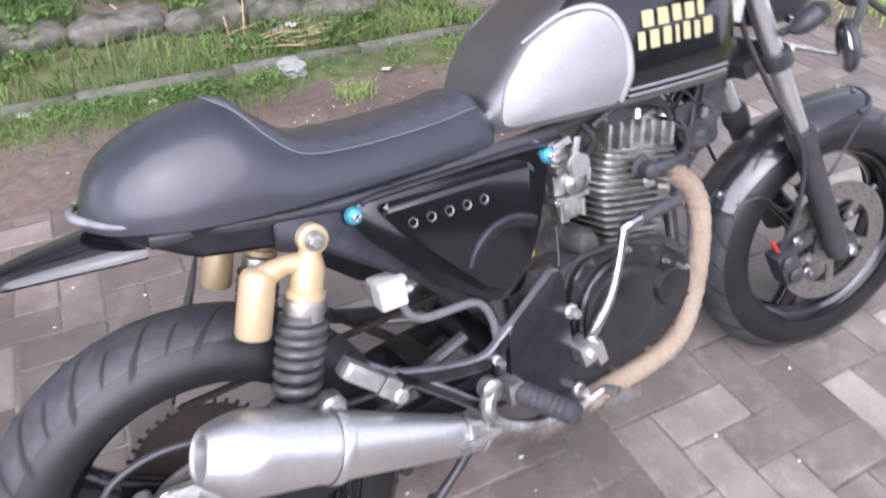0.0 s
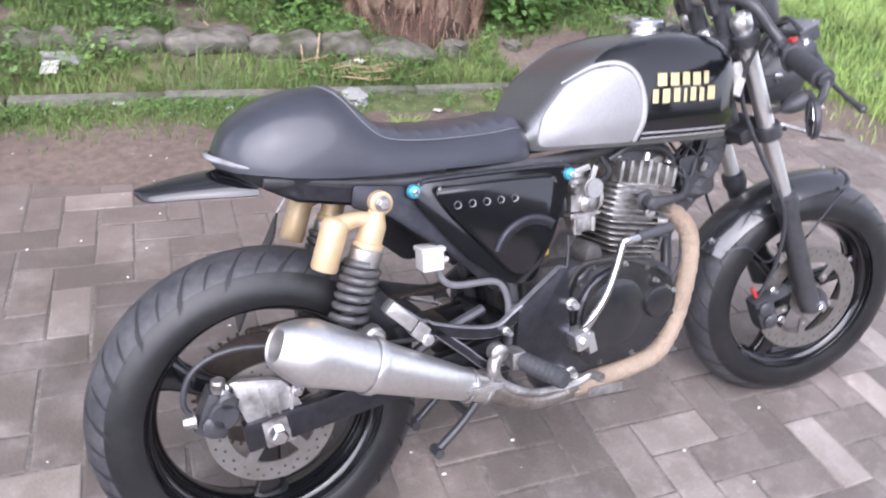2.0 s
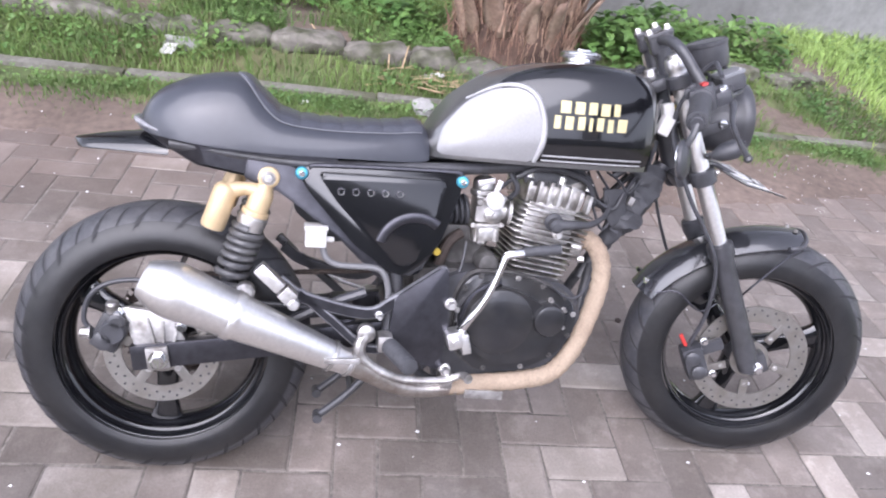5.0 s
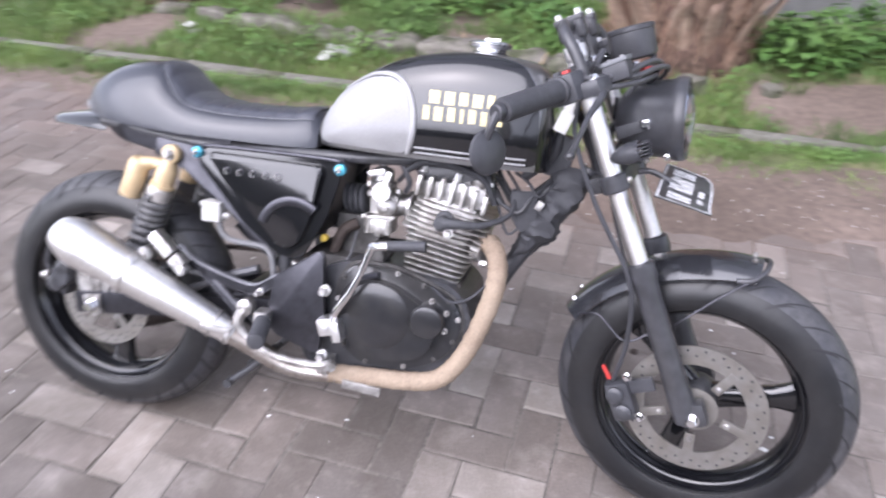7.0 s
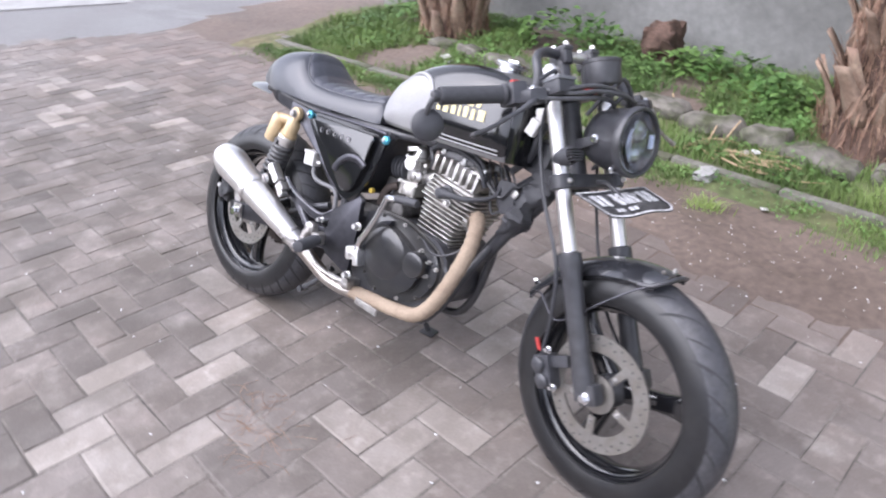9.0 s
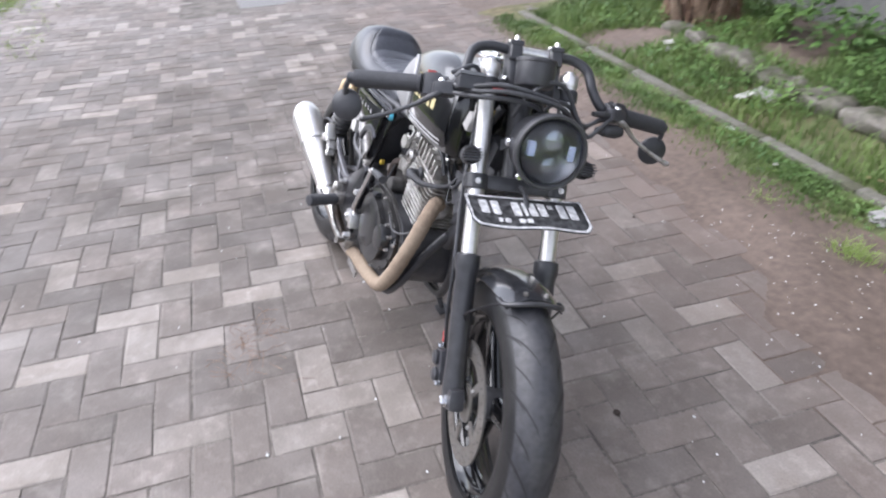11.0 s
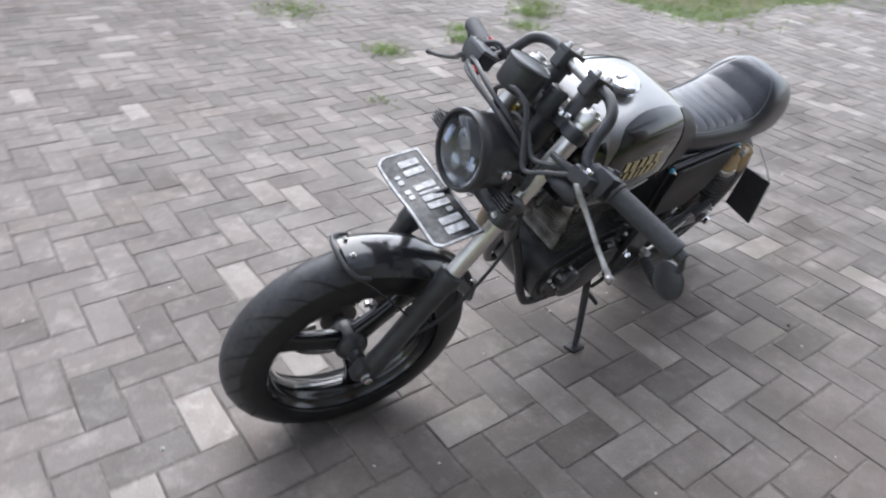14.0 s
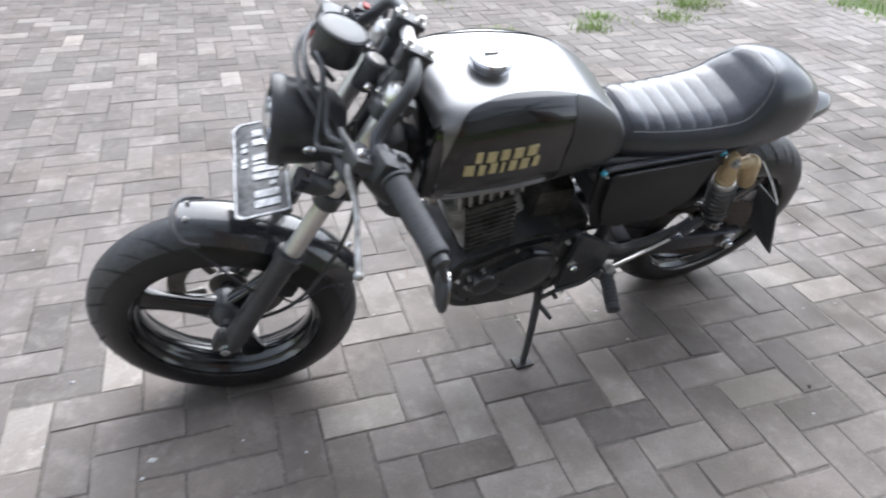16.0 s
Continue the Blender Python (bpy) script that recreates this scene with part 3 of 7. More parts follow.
def disc_holes(ro, ri, y, side):
    bm = bmesh.new()
    for row, (r, n, off) in enumerate(((ro - 0.009, 24, 0), (ro - 0.02, 24, 0.5))):
        for k in range(n):
            a = 2 * math.pi * (k + off) / n
            add_lathe(bm, (r * math.cos(a), y + side * 0.0022, r * math.sin(a)), (0, side, 0), [(0.0027, 0), (0.0025, 0.0004)], 10)
    return bm


def make_wheel(name, width, angle, disc, grooves, sweep, label):
    wheel = tagged(new(name), label)
    wheel.parent = bike
    part("tyre", make_tyre(width, 0), (M_RUBBER, M_SIDEWALL), wheel, "black road tyre with slanting grooves")
    part("tread", make_sipes(width, 0.2, grooves, sweep), M_GROOVE, wheel, smooth=0)
    part("rim", make_rim(width), M_BLACK_GLOSS, wheel, "gloss black rim")
    for k in range(3):
        part("spoke", make_spoke(angle + k * 2 * math.pi / 3), M_BLACK_GLOSS, wheel)
    part("hub", lathe((0, -0.06, 0), (0, 1, 0), [(0.018, 0), (0.020, 0.014), (0.034, 0.026), (0.040, 0.036), (0.040, 0.084), (0.034, 0.094), (0.020, 0.106), (0.018, 0.12)], 32), M_BLACK_SATIN, wheel)
    ro, ri, y = disc
    s = math.copysign(1, y)
    part("brake_disc", make_disc(ro, ri, y), M_DISC, wheel, "drilled steel brake disc")
    part("drilled_face", disc_holes(ro, ri, y, s), M_BLACK_SATIN, wheel, smooth=0)
    bm = bmesh.new()
    for k in range(5):
        a = angle + 2 * math.pi * k / 5
        c, d = math.cos(a), math.sin(a)
        m = Matrix.Rotation(-a, 3, "Y")
        add_box(bm, ((ri - 0.014) * c, y, (ri - 0.014) * d), (0.056, 0.006, 0.020), m, 0.003)
    add_lathe(bm, (0, y - 0.004, 0), (0, 1, 0), [(0.034, 0), (0.046, 0.002), (0.046, 0.006), (0.034, 0.008)], 32)
    part("disc_carrier", bm, M_DISC, wheel)
    for k in range(5):
        a = angle + 2 * math.pi * k / 5
        bm = add_bolt(bmesh.new(), ((ri - 0.03) * math.cos(a), y + s * 0.004, (ri - 0.03) * math.sin(a)), (0, s, 0), 0.0048, 0.004)
        part("disc_bolt", bm, M_CAST, wheel)
    return wheel


rear_wheel = make_wheel("rear_wheel", 0.070, radians(92), (0.112, 0.078, -0.072), 60, 0.16, "gloss black three-spoke cast rear wheel")
rear_wheel.matrix_basis = Matrix.Translation(REAR)
bm = ring_about_y([(0.112, 0.066), (0.112, 0.072), (0.03, 0.074), (0.03, 0.064)], 60)
for k in range(42):
    a = 2 * math.pi * k / 42
    add_box(bm, (0.115 * math.cos(a), 0.069, 0.115 * math.sin(a)), (0.012, 0.005, 0.006), Matrix.Rotation(-a, 3, "Y"), 0.001, 1)
part("sprocket", bm, M_RUST, rear_wheel, "rusty toothed rear sprocket")
front_wheel = make_wheel("front_wheel", 0.058, radians(-15), (0.138, 0.098, -0.066), 42, 0.3, "gloss black three-spoke cast front wheel")
front_wheel.matrix_basis = Matrix.Translation(FC) @ (FORK_M @ Matrix.Rotation(-RAKE, 3, "Y").inverted()).to_4x4()

# tank
TX = [-0.150, -0.125, -0.085, 0.008, 0.138, 0.25, 0.295, 0.318, 0.327]
TTOP = [0.765, 0.802, 0.849, 0.903, 0.930, 0.927, 0.914, 0.885, 0.83]
TW = [0.070, 0.094, 0.112, 0.131, 0.144, 0.143, 0.134, 0.118, 0.095]
TBOT = 0.722
POW = 5.5


def tank_half(x, h):
    """Half width of the tank at a length and height."""
    top, w = spline(x, TX, TTOP), spline(x, TX, TW)
    s = min(max((h - TBOT) / (top - TBOT), 0), 1)
    return w * (1 - s ** POW) ** (1 / POW) * (0.9 + 0.1 * min(1, s / 0.25))


def make_tank():
    rings = []
    xs = [-0.150 + 0.477 * k / 40 for k in range(41)]
    for x in xs:
        top, w = spline(x, TX, TTOP), spline(x, TX, TW)
        ring = []
        for k in range(41):
            t = math.pi * k / 40
            c, s = math.cos(t), math.sin(t)
            h = TBOT + (top - TBOT) * s ** (2 / POW)
            y = w * math.copysign(abs(c) ** (2 / POW), c) * (0.9 + 0.1 * min(1, (h - TBOT) / (top - TBOT) / 0.25))
            ring.append((x, y, h))
        rings.append(ring)
    return loft(rings)


def tank_patch(outline, side, lift, rings=7, rim=True):
    """A panel that hugs the tank's flank, its outline given as (x, z)."""
    cx = sum(p[0] for p in outline) / len(outline)
    cz = sum(p[1] for p in outline) / len(outline)
    bm = bmesh.new()
    rows = []
    for k in range(rings + 2):
        q = min(k, rings) / rings
        up = lift if k <= rings else -0.004
        rows.append([])
        for x, z in outline:
            px, pz = cx + (x - cx) * q, cz + (z - cz) * q
            rows[-1].append(bm.verts.new((px, side * (tank_half(px, pz) + up), pz)))
    n = len(outline)
    for a, b in zip(rows[1:], rows[2:]):
        for j in range(n):
            bm.faces.new((a[j], a[(j + 1) % n], b[(j + 1) % n], b[j]))
    bm.faces.new(rows[1])
    for v in rows[0]:
        bm.verts.remove(v)
    return bm


def tank_skin(x, a, side, lift):
    """A point on the tank by length and by the part of the way from its foot (0) to its crown (1)."""
    top, w = spline(x, TX, TTOP), spline(x, TX, TW)
    knee = (1 - 0.93 ** POW) ** (1 / POW)
    hf = a * 2 * 0.93 if a <= 0.5 else (1 - (knee * (2 - 2 * a)) ** POW) ** (1 / POW)
    yf = (1 - hf ** POW) ** (1 / POW) if a <= 0.5 else knee * (2 - 2 * a)
    h = TBOT + (top - TBOT) * hf
    y = w * yf * (0.9 + 0.1 * min(1, hf / 0.25))
    up = min(1, max(0, (a - 0.40) / 0.2))
    return Vector((x, side * (y + lift * (1 - up)), h + lift * up))


def tank_wrap(outline, side, lift, rings=16):
    """A painted flank that runs over the tank's shoulder, its outline given as (x, part of the way up)."""
    fine = []
    for (x0, a0), (x1, a1) in zip(outline, outline[1:] + outline[:1]):
        fine += [(x0 + (x1 - x0) * k / 6, a0 + (a1 - a0) * k / 6) for k in range(6)]
    cx, ca = sum(p[0] for p in fine) / len(fine), sum(p[1] for p in fine) / len(fine)
    bm = bmesh.new()
    rows = []
    for k in range(1, rings + 2):
        q = min(k, rings) / rings
        rows.append([bm.verts.new(tank_skin(cx + (x - cx) * q, ca + (a - ca) * q, side, lift if k <= rings else -0.003)) for x, a in fine])
    n = len(fine)
    for r0, r1 in zip(rows, rows[1:]):
        for j in range(n):
            bm.faces.new((r0[j], r0[(j + 1) % n], r1[(j + 1) % n], r1[j]))
    bm.faces.new(rows[0])
    return bm


tank = P("fuel_tank", make_tank(), M_TANK, "gunmetal fuel tank with black flanks")
tank.data.materials.append(M_BLACK_GLOSS)
for poly in tank.data.polygons:
    if poly.normal.x > 0.55 and poly.center.z < 0.89:
        poly.material_index = 1
PAD = round_poly([(-0.138, 0.730), (-0.128, 0.785), (-0.085, 0.840), (-0.03, 0.868), (0.015, 0.872), (0.045, 0.855), (0.062, 0.815), (0.064, 0.770), (0.056, 0.730)], 0.02, 4)
def flank_outline(crown):
    """The painted flank: upright behind the knee pad, arched over the shoulder, falling to the front."""
    return round_poly([(0.02, 0.025), (0.03, 0.30), (-0.03, 0.50), (0.02, crown - 0.03), (0.10, crown), (0.19, crown - 0.01), (0.255, crown - 0.08), (0.288, 0.44), (0.302, 0.30), (0.304, 0.025)], 0.03, 4)



PAD_LEFT = round_poly([(-0.136, 0.03), (-0.130, 0.26), (-0.105, 0.42), (-0.060, 0.52), (0.0, 0.60), (0.034, 0.61), (0.046, 0.45), (0.050, 0.25), (0.044, 0.03)], 0.02, 4)
RIMLINE = [(0.056, 0.731), (0.066, 0.770), (0.064, 0.816), (0.046, 0.857), (0.015, 0.875), (-0.03, 0.871), (-0.085, 0.843)]
for side, pad in ((-1, M_ALU), (1, M_TANK_DARK)):
    part("side_panel", tank_wrap(flank_outline(0.655 if side > 0 else 0.60), side, 0.0022), M_BLACK_GLOSS, tank, "gloss black tank flank")
    part("knee_pad", tank_patch(PAD, side, 0.005) if side < 0 else tank_wrap(PAD_LEFT, side, 0.004), pad, tank, "brushed silver knee panel" if side < 0 else "dull grey knee panel")
    if side < 0:
        pts = [(x, -tank_half(x, z) - 0.002, z) for x, z in RIMLINE]
        part("panel_rim", tube(pts, [0.005, 0.0068, 0.0070, 0.0066, 0.0060, 0.0045, 0.002], 12, 5), M_PADRIM, tank, "raised rim of the knee panel")
    for z in (0.735, 0.745):
        pts = [(x, side * (tank_half(x, z) + 0.003), z) for x in np.linspace(0.07, 0.285, 9)]
        part("pinstripe", tube(pts, 0.0019, 6, 1), M_PADRIM, tank)
    # two rows of gold emblem blocks
    widths = ((0.094, 0.218, 0.856, 0.831, (0.021, 0.020, 0.017, 0.019, 0.013)), (0.084, 0.236, 0.827, 0.800, (0.013, 0.017, 0.015, 0.007, 0.014, 0.012, 0.020)))
    if side > 0:
        widths = tuple((x0 + 0.028, x1 + 0.028, z1 + 0.002, z0 + 0.002, ws) for x0, x1, z1, z0, ws in widths)
    for x0, x1, z1, z0, ws in widths:
        gap = (x1 - x0 - sum(ws)) / (len(ws) - 1)
        x = x0
        for k, w in enumerate(ws):
            bm = bmesh.new()
            n = 4
            rows = []
            for i in range(n + 1):
                px = x + w * i / n
                slant = 0.004 * math.sin(3.1 * (k + 1))
                rows.append([bm.verts.new((px, side * (tank_half(px, pz) + lift), pz))
                             for pz, lift in ((z0 + slant, 0.0), (z0 + slant + 0.001, 0.0042), (z1 + slant - 0.001, 0.0042), (z1 + slant, 0.0))])
            for a, b in zip(rows, rows[1:]):
                for j in range(3):
                    bm.faces.new((a[j], a[j + 1], b[j + 1], b[j]))
            part("emblem_block", bm, M_GOLDLEAF, tank, "raised gold emblem shape", smooth=0)
            x += w + gap
CAP = Vector((0.178, 0, 0.929))
bm = lathe(CAP, (0.02, 0, 1), [(0.038, -0.010), (0.038, 0.003), (0.033, 0.006), (0.033, 0.012), (0.042, 0.014), (0.044, 0.017), (0.044, 0.022), (0.040, 0.026), (0.020, 0.028), (0.0, 0.028)], 48)
add_box(bm, CAP + Vector((0.004, 0, 0.030)), (0.030, 0.012, 0.005), None, 0.002)
part("filler_cap", bm, M_CHROME, tank, "chrome locking filler cap")

# seat
SX = [-0.705, -0.695, -0.673, -0.63, -0.594, -0.55, -0.517, -0.495, -0.472, -0.435, -0.38, -0.306, -0.22, -0.163, -0.148]
STOP = [0.748, 0.775, 0.806, 0.832, 0.845, 0.853, 0.853, 0.843, 0.820, 0.791, 0.780, 0.778, 0.782, 0.787, 0.770]
SW = [0.035, 0.060, 0.085, 0.106, 0.114, 0.118, 0.119, 0.119, 0.119, 0.118, 0.114, 0.108, 0.098, 0.088, 0.082]
SBOT = [0.742, 0.738, 0.733, 0.727, 0.722, 0.718, 0.716, 0.715, 0.714, 0.713, 0.712, 0.711, 0.710, 0.711, 0.714]



def make_seat():
    rings = []
    for k in range(61):
        x = SX[0] + (SX[-1] - SX[0]) * k / 60
        top, bot, w = spline(x, SX, STOP), spline(x, SX, SBOT), spline(x, SX, SW)
        ring = []
        for j in range(37):
            t = math.pi * j / 36
            c, s = math.cos(t), math.sin(t)
            ring.append((x, w * math.copysign(abs(c) ** (2 / 3.0), c), bot + (top - bot) * s ** (2 / 2.4)))
        rings.append(ring)
    return loft(rings)


def insert_half(x):
    """Half width of the ribbed panel of the seat: rounded at the top of the hump."""
    w = spline(x, SX, SW) * 0.80
    if x < -0.44:
        w *= max(0.0, 1 - ((-0.44 - x) / 0.085) ** 2) ** 0.5
    return w


seat = P("seat", make_seat(), M_LEATHER, "black vinyl hump-backed single seat with ribbed top")


def seat_point(x, y, lift):
    top, bot, w = spline(x, SX, STOP), spline(x, SX, SBOT), spline(x, SX, SW)
    q = min(abs(y) / w, 1) ** 1.5
    h = bot + (top - bot) * max(1 - q ** 2, 0) ** (1 / 2.4)
    return (x, y, h + lift)


def make_ribs():
    bm = bmesh.new()
    rows = []
    x0, x1, n = -0.523, -0.162, 120
    for k in range(n + 1):
        x = x0 + (x1 - x0) * k / n
        w = max(insert_half(x), 0.004)
        ph = (x - x0) / 0.040
        lift = 0.0008 + 0.0038 * abs(math.sin(math.pi * ph)) ** 0.5
        rows.append([bm.verts.new(seat_point(x, w * s, lift if abs(s) < 0.99 else -0.002)) for s in np.linspace(-1, 1, 21)])
    for a, b in zip(rows, rows[1:]):
        for j in range(20):
            bm.faces.new((a[j], a[j + 1], b[j + 1], b[j]))
    return bm


part("ribbed_insert", make_ribs(), M_SEAT_TOP, seat, "cross-ribbed black vinyl insert", smooth=60)
pts = [seat_point(x, insert_half(x) + 0.001, 0.001) for x in np.linspace(-0.165, -0.522, 26)]
pts = pts + [(x, -y, z) for x, y, z in pts[::-1]]
part("piping", tube(pts, 0.0013, 8, 2), M_PIPING, seat, "thin grey piping")
# tail: seat pan, light strip, short mudguard
rings = []
for k in range(21):
    x = -0.70 + 0.37 * k / 20
    w = lerp(x, [-0.70, -0.66, -0.6, -0.33], [0.03, 0.075, 0.100, 0.102])
    lo = lerp(x, [-0.70, -0.655, -0.592, -0.501, -0.441, -0.38, -0.33], [0.735, 0.712, 0.680, 0.664, 0.645, 0.655, 0.665])
    hi = spline(x, SX, SBOT) + 0.004
    rings.append([(x, y * w, z) for y, z in ((-1, hi), (-0.98, lo + 0.006), (-0.9, lo), (0.9, lo), (0.98, lo + 0.006), (1, hi))])
P("seat_pan", loft(rings), M_EDGE, "satin black under-seat tail pan", smooth=50)
GUSSET = round_poly([(-0.50, 0.700), (-0.41, 0.690), (-0.364, 0.632), (-0.217, 0.478), (-0.238, 0.471), (-0.331, 0.562), (-0.441, 0.641), (-0.505, 0.662)], 0.008, 3)
for s in (-1, 1):
    P("tail_gusset", slab(GUSSET, 0.098 * s, 0.108 * s, 0.003), M_EDGE, "satin black gusset below the seat")
pts = [(-0.60, -0.104, 0.728), (-0.665, -0.086, 0.742), (-0.703, -0.045, 0.752), (-0.712, 0, 0.755), (-0.703, 0.045, 0.752), (-0.665, 0.086, 0.742), (-0.60, 0.104, 0.728)]
P("tail_light", tube(pts, [0.003, 0.0045, 0.0055, 0.0055, 0.0055, 0.0045, 0.003], 10, 6), M_TAILSTRIP, "clear wrap-round tail light strip")
rings = []
for k in range(19):
    q = k / 18
    x, z = -0.645 - 0.180 * q, 0.732 - 0.006 * q - 0.018 * q * q
    w = 0.076 * (1 - 0.6 * q ** 1.4) * (1 - max(0, (q - 0.86) / 0.145) ** 2) ** 0.5
    arc = [(y * w, z - 0.55 * w * (1 - (1 - min(0.999, abs(y)) ** 2) ** 0.5)) for y in np.sin(np.linspace(-1.45, 1.45, 17))]
    rings.append([(x, y, zz + 0.002) for y, zz in arc] + [(x, y, zz - 0.002) for y, zz in arc[::-1]])
P("tail_mudguard", loft(rings), M_BLACK_GLOSS, "short gloss black rear mudguard")

# frame
fr = bmesh.new()
for s in (-1, 1):
    add_tube(fr, [(0.30, 0.03 * s, 0.735), (0.10, 0.055 * s, 0.715), (-0.12, 0.085 * s, 0.700), (-0.40, 0.092 * s, 0.695), (-0.64, 0.085 * s, 0.718)], 0.0125, 12, 6)
    add_tube(fr, [(-0.08, 0.09 * s, 0.695), (-0.16, 0.095 * s, 0.60), (-0.20, 0.10 * s, 0.48), (-0.17, 0.10 * s, 0.36), (-0.13, 0.09 * s, 0.27)], 0.014, 12, 6)
    add_tube(fr, [(-0.44, 0.088 * s, 0.66), (-0.33, 0.092 * s, 0.575), (-0.22, 0.097 * s, 0.475)], 0.0115, 12, 5)
    add_tube(fr, [(0.262, 0.012 * s, 0.49), (0.235, 0.045 * s, 0.41), (0.19, 0.075 * s, 0.29), (0.12, 0.085 * s, 0.235), (-0.10, 0.09 * s, 0.235), (-0.16, 0.095 * s, 0.30)], 0.012, 12, 6)
add_tube(fr, [HEAD + E3 * -0.10 + Vector((-0.03, 0, 0)), (0.372, 0, 0.655), (0.335, 0, 0.60), (0.300, 0, 0.553), (0.266, 0, 0.497), (0.245, 0, 0.455)], 0.0195, 14, 5)
add_lathe(fr, HEAD - E3 * 0.14, E3, [(0.027, 0), (0.03, 0.005), (0.026, 0.02), (0.026, 0.20), (0.03, 0.215), (0.027, 0.22)], 24)
P("frame", fr, M_BLACK_SATIN, "black tubular steel frame")

# swing arm, chain, rear shocks
bm = bmesh.new()
for s in (-1, 1):
    m = Matrix.Rotation(radians(-7), 3, "Y")
    add_box(bm, (-0.455, 0.098 * s, 0.325), (0.52, 0.026, 0.052), m, 0.007)
add_box(bm, (-0.30, 0, 0.352), (0.05, 0.19, 0.05), None, 0.01)
add_lathe(bm, (-0.19, -0.12, 0.365), (0, 1, 0), [(0.026, 0), (0.026, 0.24)], 20)
P("swing_arm", bm, M_EDGE, "satin black box-section swing arm")
for s in (-1, 1):
    bm = box((-0.662, 0.114 * s, 0.298), (0.042, 0.008, 0.046), Matrix.Rotation(radians(-7), 3, "Y"), 0.003)
    add_lathe(bm, (-0.66, 0.118 * s, 0.297), (0, s, 0), [(0.02, 0), (0.02, 0.003)], 20)
    P("axle_adjuster", bm, M_CAST, "bare alloy rear axle block")
    P("axle_nut", add_bolt(bmesh.new(), (-0.66, 0.12 * s, 0.297), (0, s, 0), 0.014, 0.014), M_CHROME)
P("rear_axle", rod((-0.66, -0.13, 0.297), (-0.66, 0.13, 0.297), 0.009), M_STEEL)
for row in (0, 1):
    bm = bmesh.new()
    for k in range(44):
        q = k / 43
        x = -0.66 + 0.54 * q
        z = (0.297 + 0.117 + (0.440 - 0.414) * q) if row == 0 else (0.297 - 0.117 + (0.375 - 0.180) * q)
        add_box(bm, (x, 0.07, z), (0.0135, 0.014, 0.009), None, 0.002, 1)
    P("chain_run", bm, M_RUST, "greasy drive chain", smooth=0)


def make_shock(s):
    sh = tagged(new("rear_shock"), "rear shock absorber with gold body and black spring")
    sh.parent = bike
    top, bot = Vector((-0.458, 0.112 * s, 0.668)), Vector((-0.546, 0.114 * s, 0.415))
    d = (bot - top).normalized()
    side = Vector((0, 1, 0))
    back = d.cross(side).normalized() * (1 if d.cross(side).x < 0 else -1)
    n = (bot - top).length
    bm = lathe(top - side * 0.014, side, [(0.016, 0), (0.020, 0.003), (0.020, 0.025), (0.016, 0.028)], 24)
    add_lathe(bm, top + d * 0.012, d, [(0.013, 0), (0.016, 0.01), (0.022, 0.025), (0.022, 0.055), (0.026, 0.058), (0.026, 0.066)], 24)
    bridge = [top + d * 0.034, top + d * 0.036 + back * 0.03, top + d * 0.054 + back * 0.062]
    add_tube(bm, bridge, [0.016, 0.0125, 0.017], 14, 6)
    part("shock_head", bm, M_GOLD, sh, "cast gold shock head")
    r0 = top + d * 0.040 + back * 0.064
    bm = lathe(r0, d, [(0.012, 0), (0.019, 0.004), (0.0228, 0.012), (0.0232, 0.085), (0.021, 0.090), (0.0, 0.091)], 28)
    part("gas_reservoir", bm, M_GOLD, sh, "gold remote gas reservoir")
    bm = lathe(top + d * 0.078, d, [(0.024, 0), (0.028, 0.004), (0.028, 0.018), (0.026, 0.022), (0.026, 0.03)], 28)
    part("preload_collar", bm, M_STEEL, sh, "bare alloy preload collar")
    bm = lathe(top + d * 0.10, d, [(0.015, 0), (0.015, n - 0.13)], 20)
    add_lathe(bm, bot - side * 0.014, side, [(0.015, 0), (0.018, 0.003), (0.018, 0.025), (0.015, 0.028)], 20)
    add_lathe(bm, bot - d * 0.035, d, [(0.028, 0), (0.028, 0.006), (0.018, 0.012), (0.014, 0.024)], 24)
    part("damper", bm, M_BLACK_SATIN, sh)
    coil = []
    ax, ay, _ = frame_of(d)
    turns, length = 7.4, n - 0.140
    for k in range(int(turns * 16) + 1):
        a, q = 2 * math.pi * k / 16, k / (turns * 16)
        coil.append(top + d * (0.104 + length * (0.82 * q + 0.18 * q ** 4)) + (ax * math.cos(a) + ay * math.sin(a)) * 0.0275)
    part("spring", tube(coil, 0.0072, 10, 0), M_SPRING, sh, "black coil spring")
    for c in (top, bot):
        part("shock_bolt", add_bolt(bmesh.new(), c + side * 0.014 * s, side * s, 0.010, 0.010), M_CAST, sh)


make_shock(-1)
make_shock(1)

# rear brake
bm = bmesh.new()
add_box(bm, (-0.752, -0.082, 0.345), (0.055, 0.05, 0.075), Matrix.Rotation(radians(25), 3, "Y"), 0.012)
add_lathe(bm, (-0.758, -0.112, 0.335), (0, -1, 0), [(0.02, 0), (0.02, 0.008), (0.014, 0.012)], 20)
add_lathe(bm, (-0.735, -0.112, 0.372), (0, -1, 0), [(0.016, 0), (0.016, 0.008), (0.011, 0.012)], 20)
P("rear_caliper", bm, M_BLACK_SATIN, "black rear brake caliper")
P("caliper_bracket", slab(round_poly([(-0.735, 0.40), (-0.64, 0.385), (-0.605, 0.315), (-0.66, 0.27), (-0.70, 0.30)], 0.02), -0.100, -0.088, 0.003), M_CAST, "cast alloy caliper bracket")
bm = lathe((-0.742, -0.108, 0.352), (0, -1, 0), [(0.024, -0.02), (0.024, 0.012), (0.021, 0.016), (0.0, 0.016)], 28)
P("caliper_cap", bm, M_BLACK_PLASTIC, "round black caliper piston cap")
